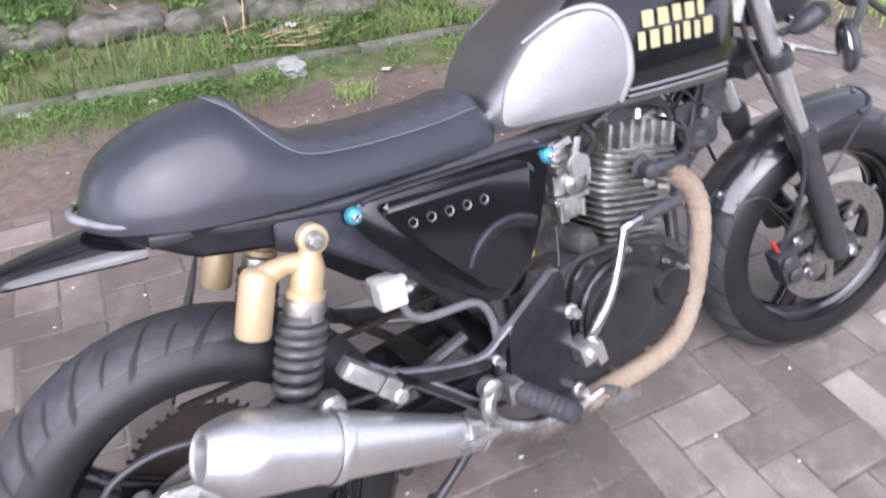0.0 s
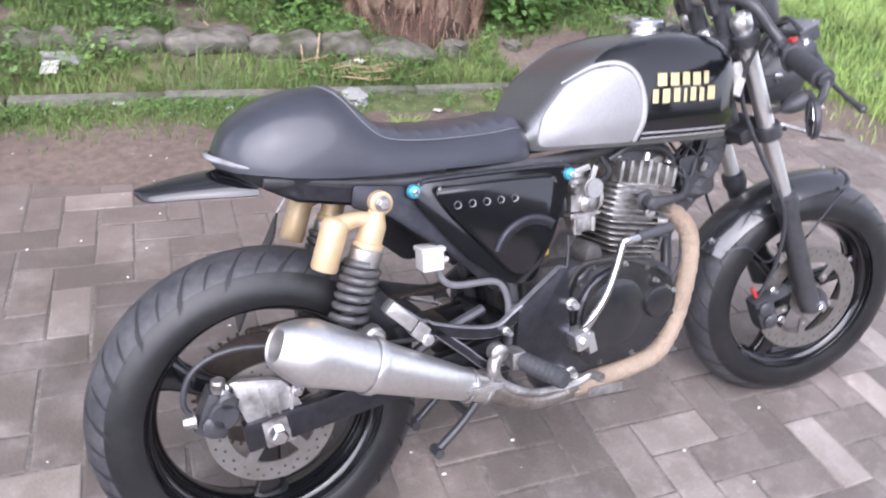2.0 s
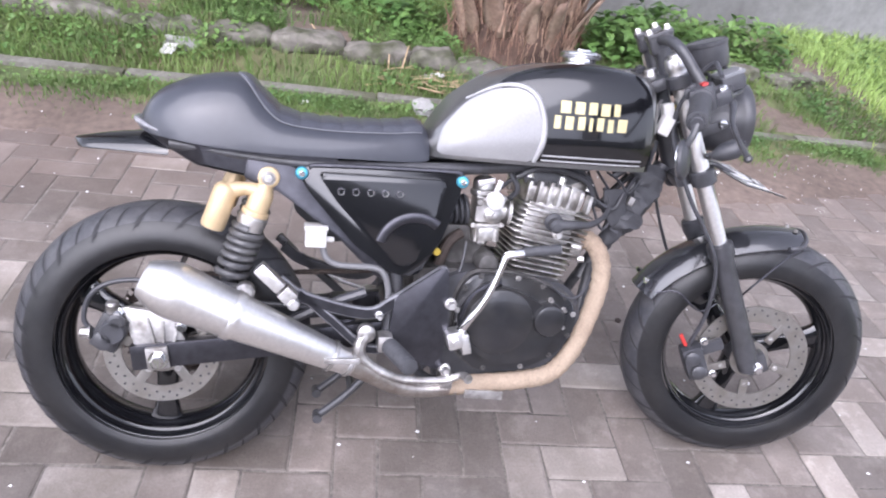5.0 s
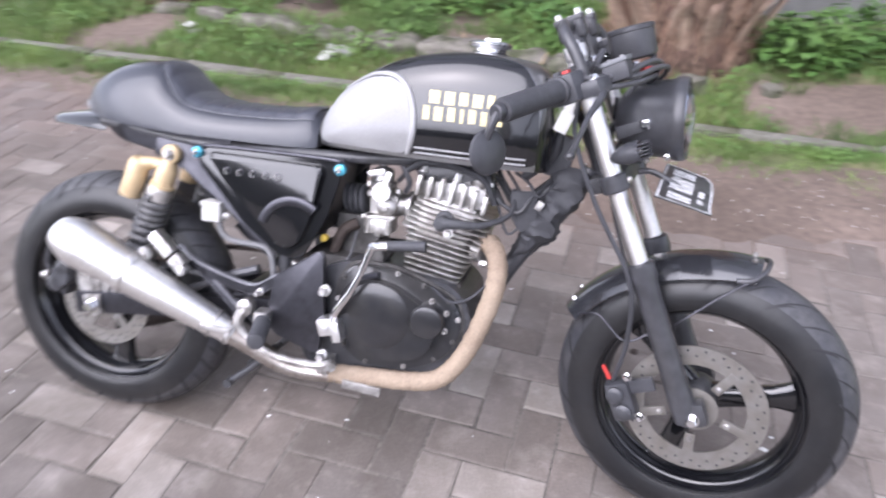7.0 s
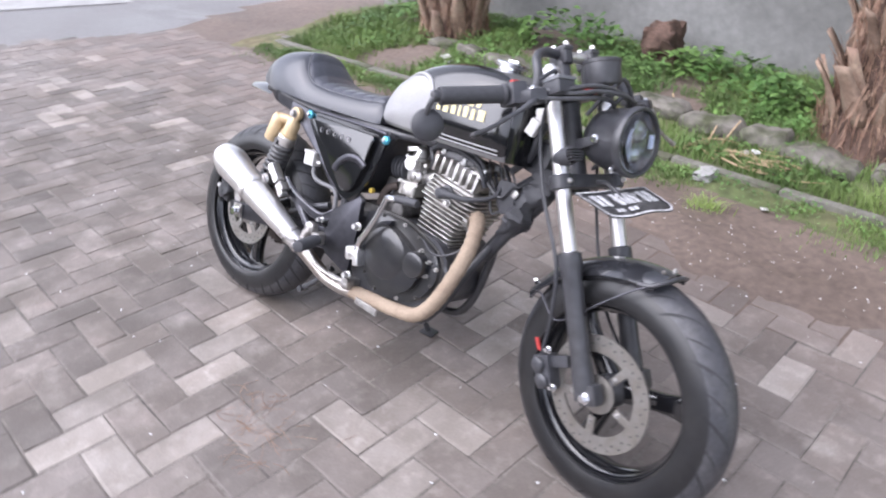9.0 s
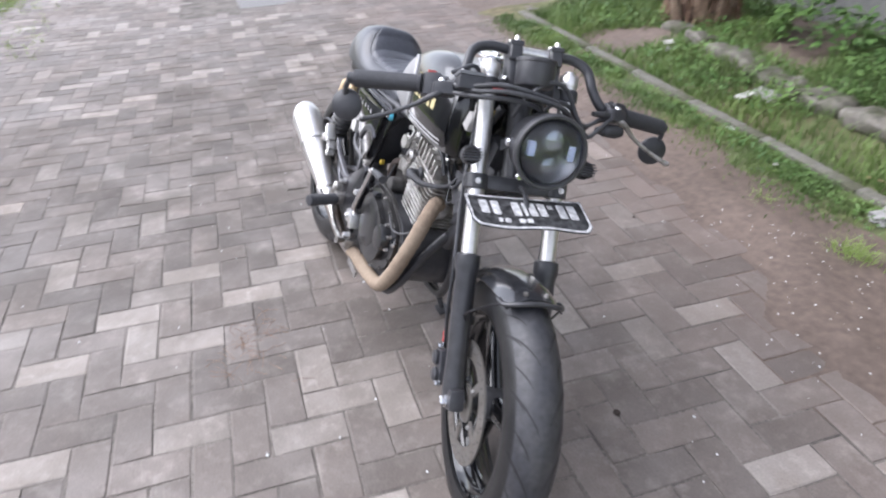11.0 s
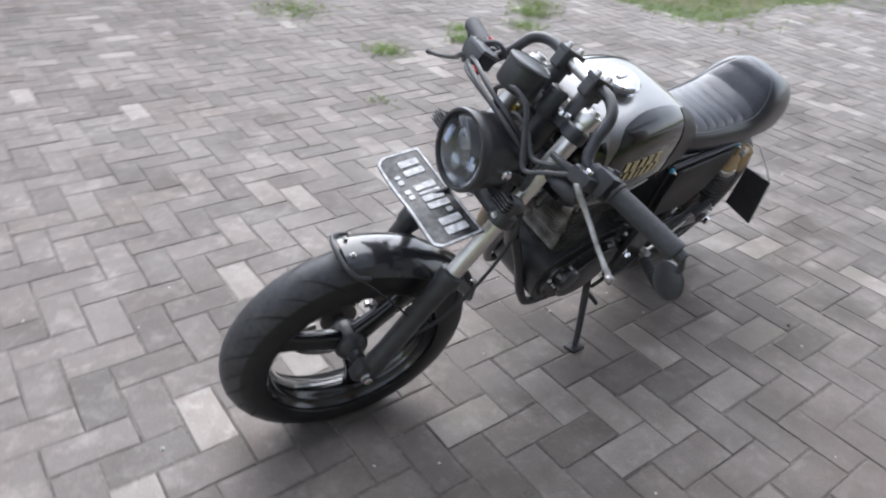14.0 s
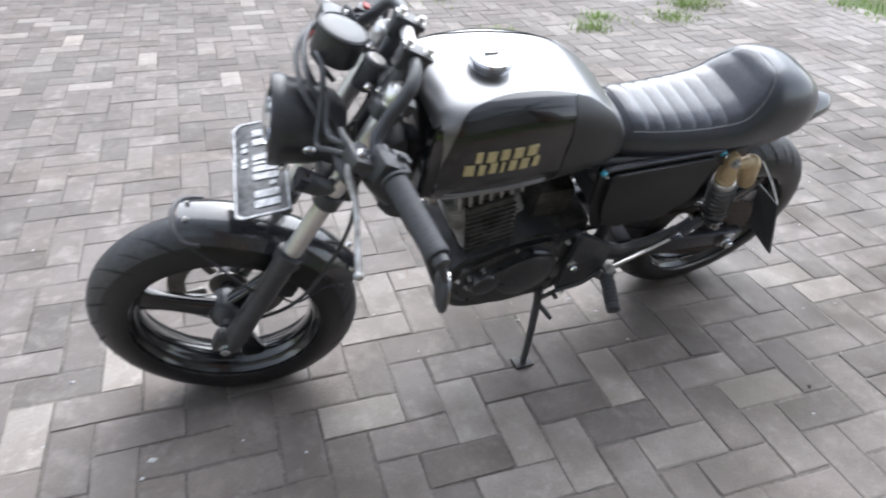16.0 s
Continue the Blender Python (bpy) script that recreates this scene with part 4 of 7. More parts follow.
P("hose_union", lathe((-0.745, -0.10, 0.398), (0, -0.3, 1), [(0.012, -0.01), (0.012, 0.008), (0.008, 0.012)], 16), M_CAST, "alloy hose union")
P("union_bolt", add_bolt(bmesh.new(), (-0.785, -0.10, 0.345), (-1, 0, 0), 0.010, 0.016), M_CAST)
for k in range(3):
    P("bracket_rib", box((-0.675 + 0.022 * k, -0.103, 0.348 - 0.006 * k), (0.005, 0.008, 0.060), Matrix.Rotation(radians(-14 + 12 * k), 3, "Y"), 0.002), M_CAST)
for x, z in ((-0.735, 0.385), (-0.62, 0.36)):
    P("caliper_bolt", add_bolt(bmesh.new(), (x, -0.10, z), (0, -1, 0), 0.009, 0.011), M_CHROME)
P("rear_brake_hose", tube([(-0.77, -0.09, 0.33), (-0.80, -0.09, 0.37), (-0.775, -0.09, 0.43), (-0.70, -0.09, 0.45), (-0.58, -0.10, 0.43), (-0.45, -0.10, 0.41), (-0.25, -0.10, 0.40)], 0.005, 8, 6), M_BLACK_PLASTIC)

# side covers: a triangle on the right, a deeper box on the left
def make_cover(s, outer, face, top, label, paint):
    cover = P("side_cover", slab(round_poly(outer, 0.016, 5), 0.108 * s, 0.115 * s, 0.003), paint, label)
    part("raised_face", slab(round_poly(face, 0.018, 5), 0.113 * s, 0.130 * s, 0.0105), paint, cover)
    pts = [(x, 0.117 * s, z) for x, z in top]
    part("top_lip", tube(pts, [0.003, 0.0052, 0.0052, 0.003], 8, 6), M_EDGE, cover)
    return cover


COVER_R = [(-0.398, 0.690), (-0.362, 0.701), (-0.107, 0.703), (-0.077, 0.688), (-0.086, 0.649), (-0.112, 0.566), (-0.158, 0.480), (-0.205, 0.482), (-0.285, 0.537), (-0.363, 0.622), (-0.395, 0.660)]
FACE_R = [(-0.370, 0.686), (-0.112, 0.684), (-0.138, 0.575), (-0.166, 0.508), (-0.204, 0.500), (-0.328, 0.628)]
cover = make_cover(-1, COVER_R, FACE_R, [(-0.385, 0.690), (-0.355, 0.697), (-0.11, 0.699), (-0.085, 0.690)], "gloss black triangular side cover", M_BLACK_GLOSS)
rings = []
for k in range(25):
    a = radians(52 + 112 * k / 24)
    c, d = math.cos(a), math.sin(a)
    sect = [(0.082, -0.129), (0.080, -0.1335), (0.076, -0.135), (0.066, -0.135), (0.062, -0.1335), (0.060, -0.129)]
    rings.append([(-0.172 + r * c, y, 0.535 + r * d) for r, y in sect])
part("round_boss", loft(rings), M_EDGE, cover, "raised arc on the cover", smooth=25)
for k in range(5):
    at = (-0.322 + 0.0285 * k, -0.1295, 0.6505)
    part("vent_hole", lathe(at, (0, -1, 0), [(0.0080, 0), (0.0080, 0.0018), (0.0066, 0.0024)], 20, False), M_EDGE, cover, smooth=25)
    part("vent_grommet", lathe(at, (0, -1, 0), [(0.0064, 0.0022), (0.0050, -0.0004), (0.0030, -0.0012), (0.0, -0.0014)], 18, False), M_STEEL, cover, "bright recessed vent hole")
left = make_cover(1, [(-0.420, 0.712), (-0.085, 0.712), (-0.100, 0.600), (-0.135, 0.505), (-0.33, 0.490), (-0.412, 0.560)],
                  [(-0.395, 0.700), (-0.110, 0.700), (-0.122, 0.600), (-0.150, 0.520), (-0.32, 0.506), (-0.390, 0.570)], [(-0.41, 0.702), (-0.38, 0.708), (-0.12, 0.708), (-0.09, 0.700)], "dull black box-shaped side cover", M_COVER_LEFT)
for cov, s, spots in ((cover, -1, ((-0.397, 0.680), (-0.082, 0.680))), (left, 1, ((-0.412, 0.700), (-0.094, 0.702)))):
    for x, z in spots:
        w = 1.0 if s < 0 else 0.66
        bm = lathe((x, 0.113 * s, z), (0, s, 0), [(0.0125 * w, 0), (0.0125 * w, 0.005), (0.010 * w, 0.009), (0.0065 * w, 0.010)], 24)
        part("cover_washer", bm, M_BLUE, cov, "blue anodised cup washer")
        part("cover_bolt", lathe((x, 0.120 * s, z), (0, s, 0), [(0.0058 * w, 0), (0.0058 * w, 0.009), (0.0045 * w, 0.010), (0.003 * w, 0.007), (0, 0.007)], 12), M_CHROME, cov)

AIRBOX = round_poly([(-0.345, 0.690), (-0.105, 0.690), (-0.125, 0.600), (-0.165, 0.505), (-0.21, 0.500), (-0.315, 0.620)], 0.015, 3)
P("air_box", slab(AIRBOX, -0.095, 0.100, 0.006), M_BLACK_PLASTIC, "black plastic air box between the side covers")
# engine
eng = tagged(new("engine"), "single-cylinder engine with black cases and finned alloy cylinder")
eng.parent = bike
CASE = round_poly([(-0.13, 0.46), (-0.05, 0.495), (0.06, 0.485), (0.17, 0.47), (0.215, 0.42), (0.205, 0.33), (0.15, 0.275), (0.02, 0.245), (-0.08, 0.255), (-0.14, 0.31)], 0.03, 5)
part("crankcase", slab(CASE, -0.105, 0.105, 0.015), M_BLACK_SATIN, eng, "satin black crankcase")
RC = round_poly([(-0.075, 0.44), (-0.045, 0.492), (0.05, 0.492), (0.12, 0.470), (0.185, 0.44), (0.200, 0.38), (0.165, 0.315), (0.09, 0.278), (-0.01, 0.272), (-0.07, 0.32)], 0.03, 5)
RC2 = round_poly([(-0.060, 0.41), (-0.040, 0.455), (0.0, 0.472), (0.055, 0.462), (0.118, 0.428), (0.150, 0.385), (0.135, 0.330), (0.090, 0.303), (0.030, 0.296), (-0.030, 0.322), (-0.060, 0.362)], 0.03, 5)
for s in (-1, 1):
    part("crankcase_cover", slab(RC, 0.100 * s, 0.122 * s, 0.006), M_CRANK, eng, "black engine side cover")
    part("gasket_flange", slab([(0.062 + (x - 0.062) * 1.045, 0.383 + (z - 0.383) * 1.05) for x, z in RC], 0.098 * s, 0.108 * s, 0.002), M_CAST_DARK, eng, "oily gasket flange")
    part("clutch_cover", slab(RC2, 0.118 * s, 0.141 * s, 0.013), M_CRANK, eng, "smooth black clutch cover")
    bm = lathe((0.020, 0.136 * s, 0.392), (0, s, 0), [(0.074, 0), (0.071, 0.006), (0.058, 0.010), (0.030, 0.012), (0, 0.0125)], 44)
    part("clutch_dome", bm, M_CRANK, eng)
    bm = lathe((0.128, 0.120 * s, 0.398), (0, s, 0), [(0.036, 0), (0.036, 0.022), (0.033, 0.028), (0.026, 0.030), (0.0, 0.030)], 36)
    part("oil_filter_cap", bm, M_CRANK, eng, "round black oil filter cap")
    for k in range(0, len(RC), 5):
        x, z = RC[k]
        x, z = 0.062 + (x - 0.062) * 0.965, 0.383 + (z - 0.383) * 0.955
        part("cover_bolt", add_bolt(bmesh.new(), (x, 0.121 * s, z), (0, s, 0), 0.0045, 0.006), M_CAST_DARK if k % 3 else M_CAST, eng, "dull flange bolt")
    for k in range(3):
        a = radians(-28 + 56 * k)
        part("filter_bolt", add_bolt(bmesh.new(), (0.128 + 0.041 * math.cos(a), 0.124 * s, 0.398 + 0.041 * math.sin(a)), (0, s, 0), 0.0045, 0.010), M_CAST, eng)
    rings = []
    for k in range(21):
        a = radians(98 + 92 * k / 20)
        c, d = math.cos(a), math.sin(a)
        rings.append([(0.030 + r * c, y * s, 0.385 + r * d) for r, y in ((0.098, 0.118), (0.098, 0.132), (0.094, 0.137), (0.089, 0.137), (0.085, 0.132), (0.085, 0.118))])
    part("clutch_rim", loft(rings), M_EDGE, eng, "raised rim of the clutch cover")
CYL0, CYLD = Vector((0.106, 0, 0.470)), Vector((0.17, 0, 0.985)).normalized()
cyl_m = Matrix((Vector((CYLD.z, 0, -CYLD.x)), Vector((0, 1, 0)), CYLD)).transposed()


def C(u, v, s):
    """A place on the cylinder: forward, to the left, up along its axis."""
    return CYL0 + cyl_m @ Vector((u, v, s))


def fin_plate(u0, u1, v, s, thick, r):
    """A cooling fin: a thin plate round the cylinder with rounded corners and a softened rim."""
    bm = bmesh.new()
    full = round_poly([(u0, -v), (u1, -v), (u1, v), (u0, v)], r, 4)
    cx = (u0 + u1) / 2
    rows = []
    for q, h in ((0.985, -thick / 2), (1.0, -thick / 4), (1.0, thick / 4), (0.985, thick / 2)):
        rows.append([bm.verts.new(C(cx + (u - cx) * q, w * q, s + h)) for u, w in full])
    n = len(full)
    for a, b in zip(rows, rows[1:]):
        for k in range(n):
            bm.faces.new((a[k], a[(k + 1) % n], b[(k + 1) % n], b[k]))
    bm.faces.new(rows[0]), bm.faces.new(rows[-1])
    return bm


# Dark alloy puts the shade of the fin gaps into the barrel's colour.
part("barrel", box(C(0.006, 0, 0.085), (0.090, 0.120, 0.18), cyl_m, 0.03), M_CAST_DARK, eng, "cylinder barrel darkened for the shade between its fins")
for k in range(7):
    part("cooling_fin", fin_plate(-0.058 - 0.002 * k, 0.066 + 0.0035 * k, 0.078, 0.008 + 0.0125 * k, 0.0040, 0.018), M_FIN, eng)
part("base_gasket", box(C(0.006, 0, 0.0), (0.135, 0.150, 0.012), cyl_m, 0.004), M_CAST_DARK, eng)
for k in range(6):
    part("head_fin", fin_plate(-0.082 + 0.003 * k, 0.094 + 0.001 * k, 0.082 - 0.001 * k, 0.097 + 0.0118 * k, 0.0042, 0.020), M_FIN, eng)
bm = box(C(0.004, 0, 0.125), (0.125, 0.130, 0.09), cyl_m, 0.03)
add_box(bm, C(0.002, 0, 0.188), (0.140, 0.120, 0.05), cyl_m, 0.02)
part("cylinder_head", bm, M_CAST, eng, "ribbed cast alloy cylinder head")
for k in range(7):
    u = -0.066 + 0.0235 * k
    tall = 0.052 - 0.010 * abs(k - 2.6) / 3
    for v in (-0.068, 0.068):
        part("head_rib", box(C(u, v, 0.163 + tall / 2), (0.0085, 0.026, tall), cyl_m, 0.004), M_FIN, eng)
bm = box(C(-0.002, 0, 0.215), (0.120, 0.092, 0.024), cyl_m, 0.011)
for u in (-0.045, 0.050):
    add_lathe(bm, C(u, -0.028, 0.218), CYLD + Vector((0, -0.35, 0)), [(0.026, 0), (0.026, 0.012), (0.022, 0.017), (0.010, 0.018), (0.010, 0.023), (0, 0.023)], 22)
    add_lathe(bm, C(u, 0.028, 0.218), CYLD + Vector((0, 0.35, 0)), [(0.026, 0), (0.026, 0.012), (0.022, 0.017), (0, 0.018)], 22)
part("rocker_cover", bm, M_CAST, eng, "stained alloy rocker cover")
for u, v in ((-0.068, -0.058), (0.072, -0.058), (0.006, -0.062), (-0.068, 0.058), (0.072, 0.058)):
    part("head_nut", add_bolt(bmesh.new(), C(u, v, 0.212), CYLD, 0.0075, 0.014), M_STEEL, eng)
# Added cover over the left fins; its dark alloy stands for shade there.
bm = box(C(0.006, 0.078, 0.080), (0.110, 0.018, 0.165), cyl_m, 0.008)
for k in range(9):
    add_box(bm, C(0.006, 0.089, 0.012 + 0.0165 * k), (0.118, 0.008, 0.0036), cyl_m, 0.001, 1)
part("cam_chain_cover", bm, M_CAST_DARK, eng, "finned cam chain housing, added dark for the shaded left side")
bm = lathe(C(0.006, -0.078, 0.132), (-0.1, -1, -0.1), [(0.020, 0), (0.020, 0.005), (0.013, 0.009), (0.013, 0.016), (0.015, 0.020), (0.015, 0.034), (0.009, 0.040), (0, 0.041)], 20)
add_tube(bm, [C(0.008, -0.108, 0.132), C(0.040, -0.112, 0.140), C(0.085, -0.100, 0.150), C(0.128, -0.060, 0.180), C(0.120, -0.030, 0.225)], [0.012, 0.0095, 0.007, 0.005, 0.0045], 12, 6)
part("spark_plug_lead", bm, M_GRIP, eng, "black rubber spark plug cap and lead")
part("plug_nut", add_bolt(bmesh.new(), C(0.020, -0.084, 0.108), (0, -1, 0), 0.008, 0.010), M_STEEL, eng)
bm = bmesh.new()
add_lathe(bm, C(0.060, -0.028, 0.085), (1, -0.35, -0.1), [(0.030, 0.02), (0.030, 0.042), (0.022, 0.044)], 24)
part("exhaust_flange", bm, M_CAST, eng, "alloy exhaust port flange")
for dz in (-0.026, 0.026):
    part("flange_nut", add_bolt(bmesh.new(), C(0.098, -0.050, 0.085 + dz), (1, -0.35, 0), 0.007, 0.012), M_STEEL, eng)
# carburettor: body, slide housing with screwed cap, bell mouth, bowl, linkage
bm = lathe((0.050, -0.02, 0.606), (-1, 0, 0.05), [(0.032, 0), (0.032, 0.008), (0.023, 0.012), (0.023, 0.026), (0.030, 0.030), (0.030, 0.042)], 24)
add_box(bm, (-0.012, -0.030, 0.616), (0.046, 0.056, 0.060), None, 0.012)
add_lathe(bm, (-0.014, -0.034, 0.640), (-0.05, 0, 1), [(0.022, 0), (0.029, 0.006), (0.029, 0.014), (0.024, 0.018), (0.024, 0.034), (0.020, 0.040), (0.008, 0.046), (0.006, 0.056)], 24)
add_lathe(bm, (0.004, -0.055, 0.604), (0, -1, 0), [(0.020, 0), (0.020, 0.010), (0.015, 0.014), (0.006, 0.015), (0.006, 0.020), (0, 0.021)], 20)
add_lathe(bm, (-0.030, -0.054, 0.632), (0, -1, 0), [(0.009, 0), (0.009, 0.014), (0.006, 0.018)], 6)
add_lathe(bm, (0.022, -0.045, 0.638), (0.3, -1, 0.2), [(0.008, 0), (0.008, 0.012), (0.005, 0.018)], 10)
part("carburettor", bm, M_CAST, eng, "dull alloy carburettor")
bm = box((-0.010, -0.042, 0.564), (0.060, 0.056, 0.034), pose(0, 0, 0, 0, -4, 0).to_3x3(), 0.010)
add_box(bm, (-0.010, -0.042, 0.583), (0.072, 0.066, 0.007), pose(0, 0, 0, 0, -4, 0).to_3x3(), 0.002)
add_lathe(bm, (-0.012, -0.045, 0.550), (0, 0, -1), [(0.013, 0), (0.013, 0.010), (0.009, 0.014)], 6)
for u in (-0.032, 0.012):
    add_lathe(bm, (u, -0.068, 0.548), (0, 0, 1), [(0.006, 0), (0.006, 0.030)], 10)
part("float_bowl", bm, M_FIN, eng, "bright alloy float bowl")
bm = lathe((-0.002, -0.080, 0.640), (0, -1, 0), [(0.019, 0), (0.019, 0.003), (0.014, 0.004), (0.014, 0.008), (0.019, 0.009), (0.019, 0.012)], 24)
add_box(bm, (0.004, -0.074, 0.662), (0.012, 0.006, 0.040), pose(0, 0, 0, 0, 18, 0).to_3x3(), 0.002)
add_box(bm, (-0.020, -0.070, 0.676), (0.036, 0.006, 0.012), pose(0, 0, 0, 0, -14, 0).to_3x3(), 0.002)
part("throttle_wheel", bm, M_STEEL, eng, "plated throttle wheel and bracket")
for x, z in ((-0.040, 0.583), (0.020, 0.585), (-0.034, 0.652), (0.006, 0.654)):
    part("carburettor_screw", add_bolt(bmesh.new(), (x, -0.070, z), (0, -1, 0), 0.0035, 0.005), M_STEEL, eng)
part("throttle_cable", tube([(-0.016, -0.034, 0.69), (0.0, -0.05, 0.705), (0.06, -0.07, 0.705), (0.16, -0.06, 0.71), (0.26, -0.05, 0.72)], 0.0035, 8, 6), M_BLACK_PLASTIC, eng)
part("fuel_hose", tube([(0.040, -0.05, 0.64), (0.050, -0.065, 0.665), (0.030, -0.06, 0.70), (0.020, -0.05, 0.72)], 0.006, 8, 6), M_BLACK_PLASTIC, eng)
part("breather_hose", tube([(0.045, -0.07, 0.69), (0.085, -0.085, 0.712), (0.15, -0.08, 0.708), (0.205, -0.07, 0.685), (0.228, -0.06, 0.64)], 0.0065, 8, 6), M_BLACK_PLASTIC, eng)
part("fuel_tap", box((0.020, -0.055, 0.712), (0.030, 0.030, 0.024), None, 0.006), M_CAST, eng, "small alloy fuel tap under the tank")
bm = bmesh.new()
for k in range(4):
    add_lathe(bm, (-0.046 - 0.012 * k, -0.03, 0.610), (-1, 0, -0.15), [(0.028, 0), (0.034, 0.004), (0.034, 0.008), (0.028, 0.012)], 24)
part("intake_boot", bm, M_GRIP, eng, "ribbed black rubber intake boot")
part("carburettor_drain", tube([(-0.052, -0.075, 0.548), (-0.06, -0.085, 0.50), (-0.075, -0.10, 0.47)], 0.003, 6, 5), M_BLACK_PLASTIC, eng)
part("engine_hanger", slab(round_poly([(0.055, 0.700), (0.16, 0.712), (0.20, 0.690), (0.15, 0.672), (0.07, 0.672)], 0.01, 3), -0.060, -0.052, 0.002), M_BLACK_SATIN, eng)
bm = lathe((-0.005, -0.09, 0.505), (0, -1, 0), [(0.024, -0.06), (0.024, 0), (0.020, 0.008), (0.010, 0.010), (0.0, 0.010)], 24)
add_box(bm, (-0.005, -0.06, 0.475), (0.08, 0.06, 0.014), None, 0.004)
part("starter_motor", bm, M_CAST_DARK, eng, "round grimy starter cover")
bm = box((-0.105, 0.0, 0.430), (0.12, 0.17, 0.13), None, 0.03)
add_box(bm, (-0.060, 0.0, 0.535), (0.10, 0.10, 0.09), None, 0.02)
part("gearbox_housing", bm, M_CAST_DARK, eng, "oily dark gearbox housing")
part("sprocket_cover", slab(round_poly([(-0.165, 0.36), (-0.155, 0.455), (-0.085, 0.485), (-0.035, 0.45), (-0.035, 0.35), (-0.09, 0.31)], 0.025, 4), 0.085, 0.118, 0.008), M_BLACK_SATIN, eng, "black front sprocket cover")
for x, z in ((-0.150, 0.372), (-0.085, 0.470), (-0.045, 0.44), (-0.055, 0.345)):
    part("sprocket_cover_bolt", add_bolt(bmesh.new(), (x, 0.118, z), (0, 1, 0), 0.006, 0.007), M_STEEL, eng)
part("choke_pipe", tube([(-0.06, -0.05, 0.56), (-0.085, -0.06, 0.545), (-0.10, -0.06, 0.51), (-0.11, -0.05, 0.47)], 0.012, 10, 5), M_RUST, eng)
part("hose", tube([(0.10, -0.05, 0.705), (0.16, -0.065, 0.715), (0.21, -0.06, 0.69), (0.225, -0.05, 0.64)], 0.006, 8, 6), M_BLACK_PLASTIC, eng)
part("hose", tube([(0.02, -0.04, 0.66), (0.06, -0.06, 0.70), (0.14, -0.05, 0.72)], 0.005, 8, 6), M_BLACK_PLASTIC, eng)
part("wire", tube([(0.13, -0.13, 0.47), (0.17, -0.13, 0.445), (0.21, -0.11, 0.455), (0.25, -0.07, 0.50)], 0.003, 6, 6), M_BLACK_PLASTIC, eng)
bm = lathe((0.335, -0.016, 0.668), (0, -1, 0), [(0.018, 0), (0.022, 0.006), (0.022, 0.016), (0.016, 0.020), (0.0, 0.021)], 28)
P("horn", bm, M_BLACK_SATIN, "small round black horn")

# exhaust
ex = tagged(new("exhaust"), "stainless megaphone exhaust with tan heat-wrapped header")
ex.parent = bike
wrap_pts = [(0.205, -0.035, 0.548), (0.232, -0.060, 0.556), (0.252, -0.085, 0.520), (0.250, -0.098, 0.460), (0.222, -0.108, 0.365), (0.190, -0.112, 0.300), (0.150, -0.114, 0.262), (0.090, -0.116, 0.250), (0.02, -0.120, 0.246), (-0.075, -0.124, 0.240)]
bm = tube(wrap_pts, [0.019] * 10, 16, 14)
rings_n = len(bm.verts) // 16
bm.verts.ensure_lookup_table()
path = smooth_path(wrap_pts, 14)
for i in range(rings_n):
    for k in range(16):
        v = bm.verts[i * 16 + k]
        off = v.co - path[i]
        tw = (i * 0.42 + k * 0.25) % 2.0
        v.co = path[i] + off * (1.0 + 0.13 * (tw / 2.0) + 0.015 * noise.noise(v.co * 60))
part("header_wrap", bm, M_WRAP, ex, "frayed tan heat wrap on the header", smooth=25)
part("link_pipe", tube([(-0.06, -0.124, 0.240), (-0.13, -0.128, 0.236), (-0.19, -0.138, 0.250), (-0.25, -0.150, 0.285), (-0.30, -0.160, 0.315)], [0.019, 0.019, 0.020, 0.022, 0.025], 18, 8), M_PIPE, ex, "heat-stained steel link pipe")
MA, MB = Vector((-0.285, -0.158, 0.305)), Vector((-0.668, -0.205, 0.492))
n = (MB - MA).length
bm = lathe(MA, MB - MA, [(0.024, 0), (0.0265, 0.004), (0.0265, 0.03), (0.028, 0.035), (0.046, n * 0.62), (0.0465, n * 0.635), (0.0455, n * 0.65), (0.0520, n - 0.070), (0.0525, n - 0.060), (0.0520, n - 0.052), (0.0500, n - 0.042), (0.0465, n - 0.030), (0.0400, n - 0.015), (0.0335, n - 0.003), (0.030, n), (0.0255, n - 0.003), (0.024, n - 0.05)], 44, False)
part("silencer", bm, M_STEEL, ex, "brushed steel megaphone silencer")
bm = lathe(MA + (MB - MA) * 0.6, MB - MA, [(0.0475, -0.009), (0.0485, -0.007), (0.0490, 0.007), (0.0480, 0.009)], 40, False)
part("silencer_strap", bm, M_STEEL, ex)
bm = bmesh.new()
for q, r in ((0.02, 0.029), (0.11, 0.0325)):
    add_lathe(bm, MA + (MB - MA) * q, MB - MA, [(r - 0.002, -0.004), (r, -0.003), (r, 0.003), (r - 0.002, 0.004)], 32, False)
add_box(bm, MA + (MB - MA) * 0.06 + Vector((0, -0.035, 0.012)), (0.07, 0.008, 0.012), None, 0.003)
part("silencer_clamp", bm, M_CAST, ex, "bolted clamp bands")
bm = lathe((-0.495, -0.135, 0.452), (0, -1, 0), [(0.016, 0), (0.018, 0.004), (0.018, 0.028), (0.013, 0.034), (0.0, 0.034)], 20)
add_box(bm, (-0.500, -0.155, 0.435), (0.03, 0.006, 0.05), Matrix.Rotation(radians(20), 3, "Y"), 0.002)
part("silencer_mount", bm, M_CAST, ex)
bm = box((0.0, -0.143, 0.228), (0.085, 0.006, 0.020), Matrix.Rotation(radians(4), 3, "Y"), 0.002)
add_box(bm, (-0.085, -0.13, 0.262), (0.025, 0.05, 0.03), None, 0.004)
part("pipe_clamp", bm, M_CAST, ex)

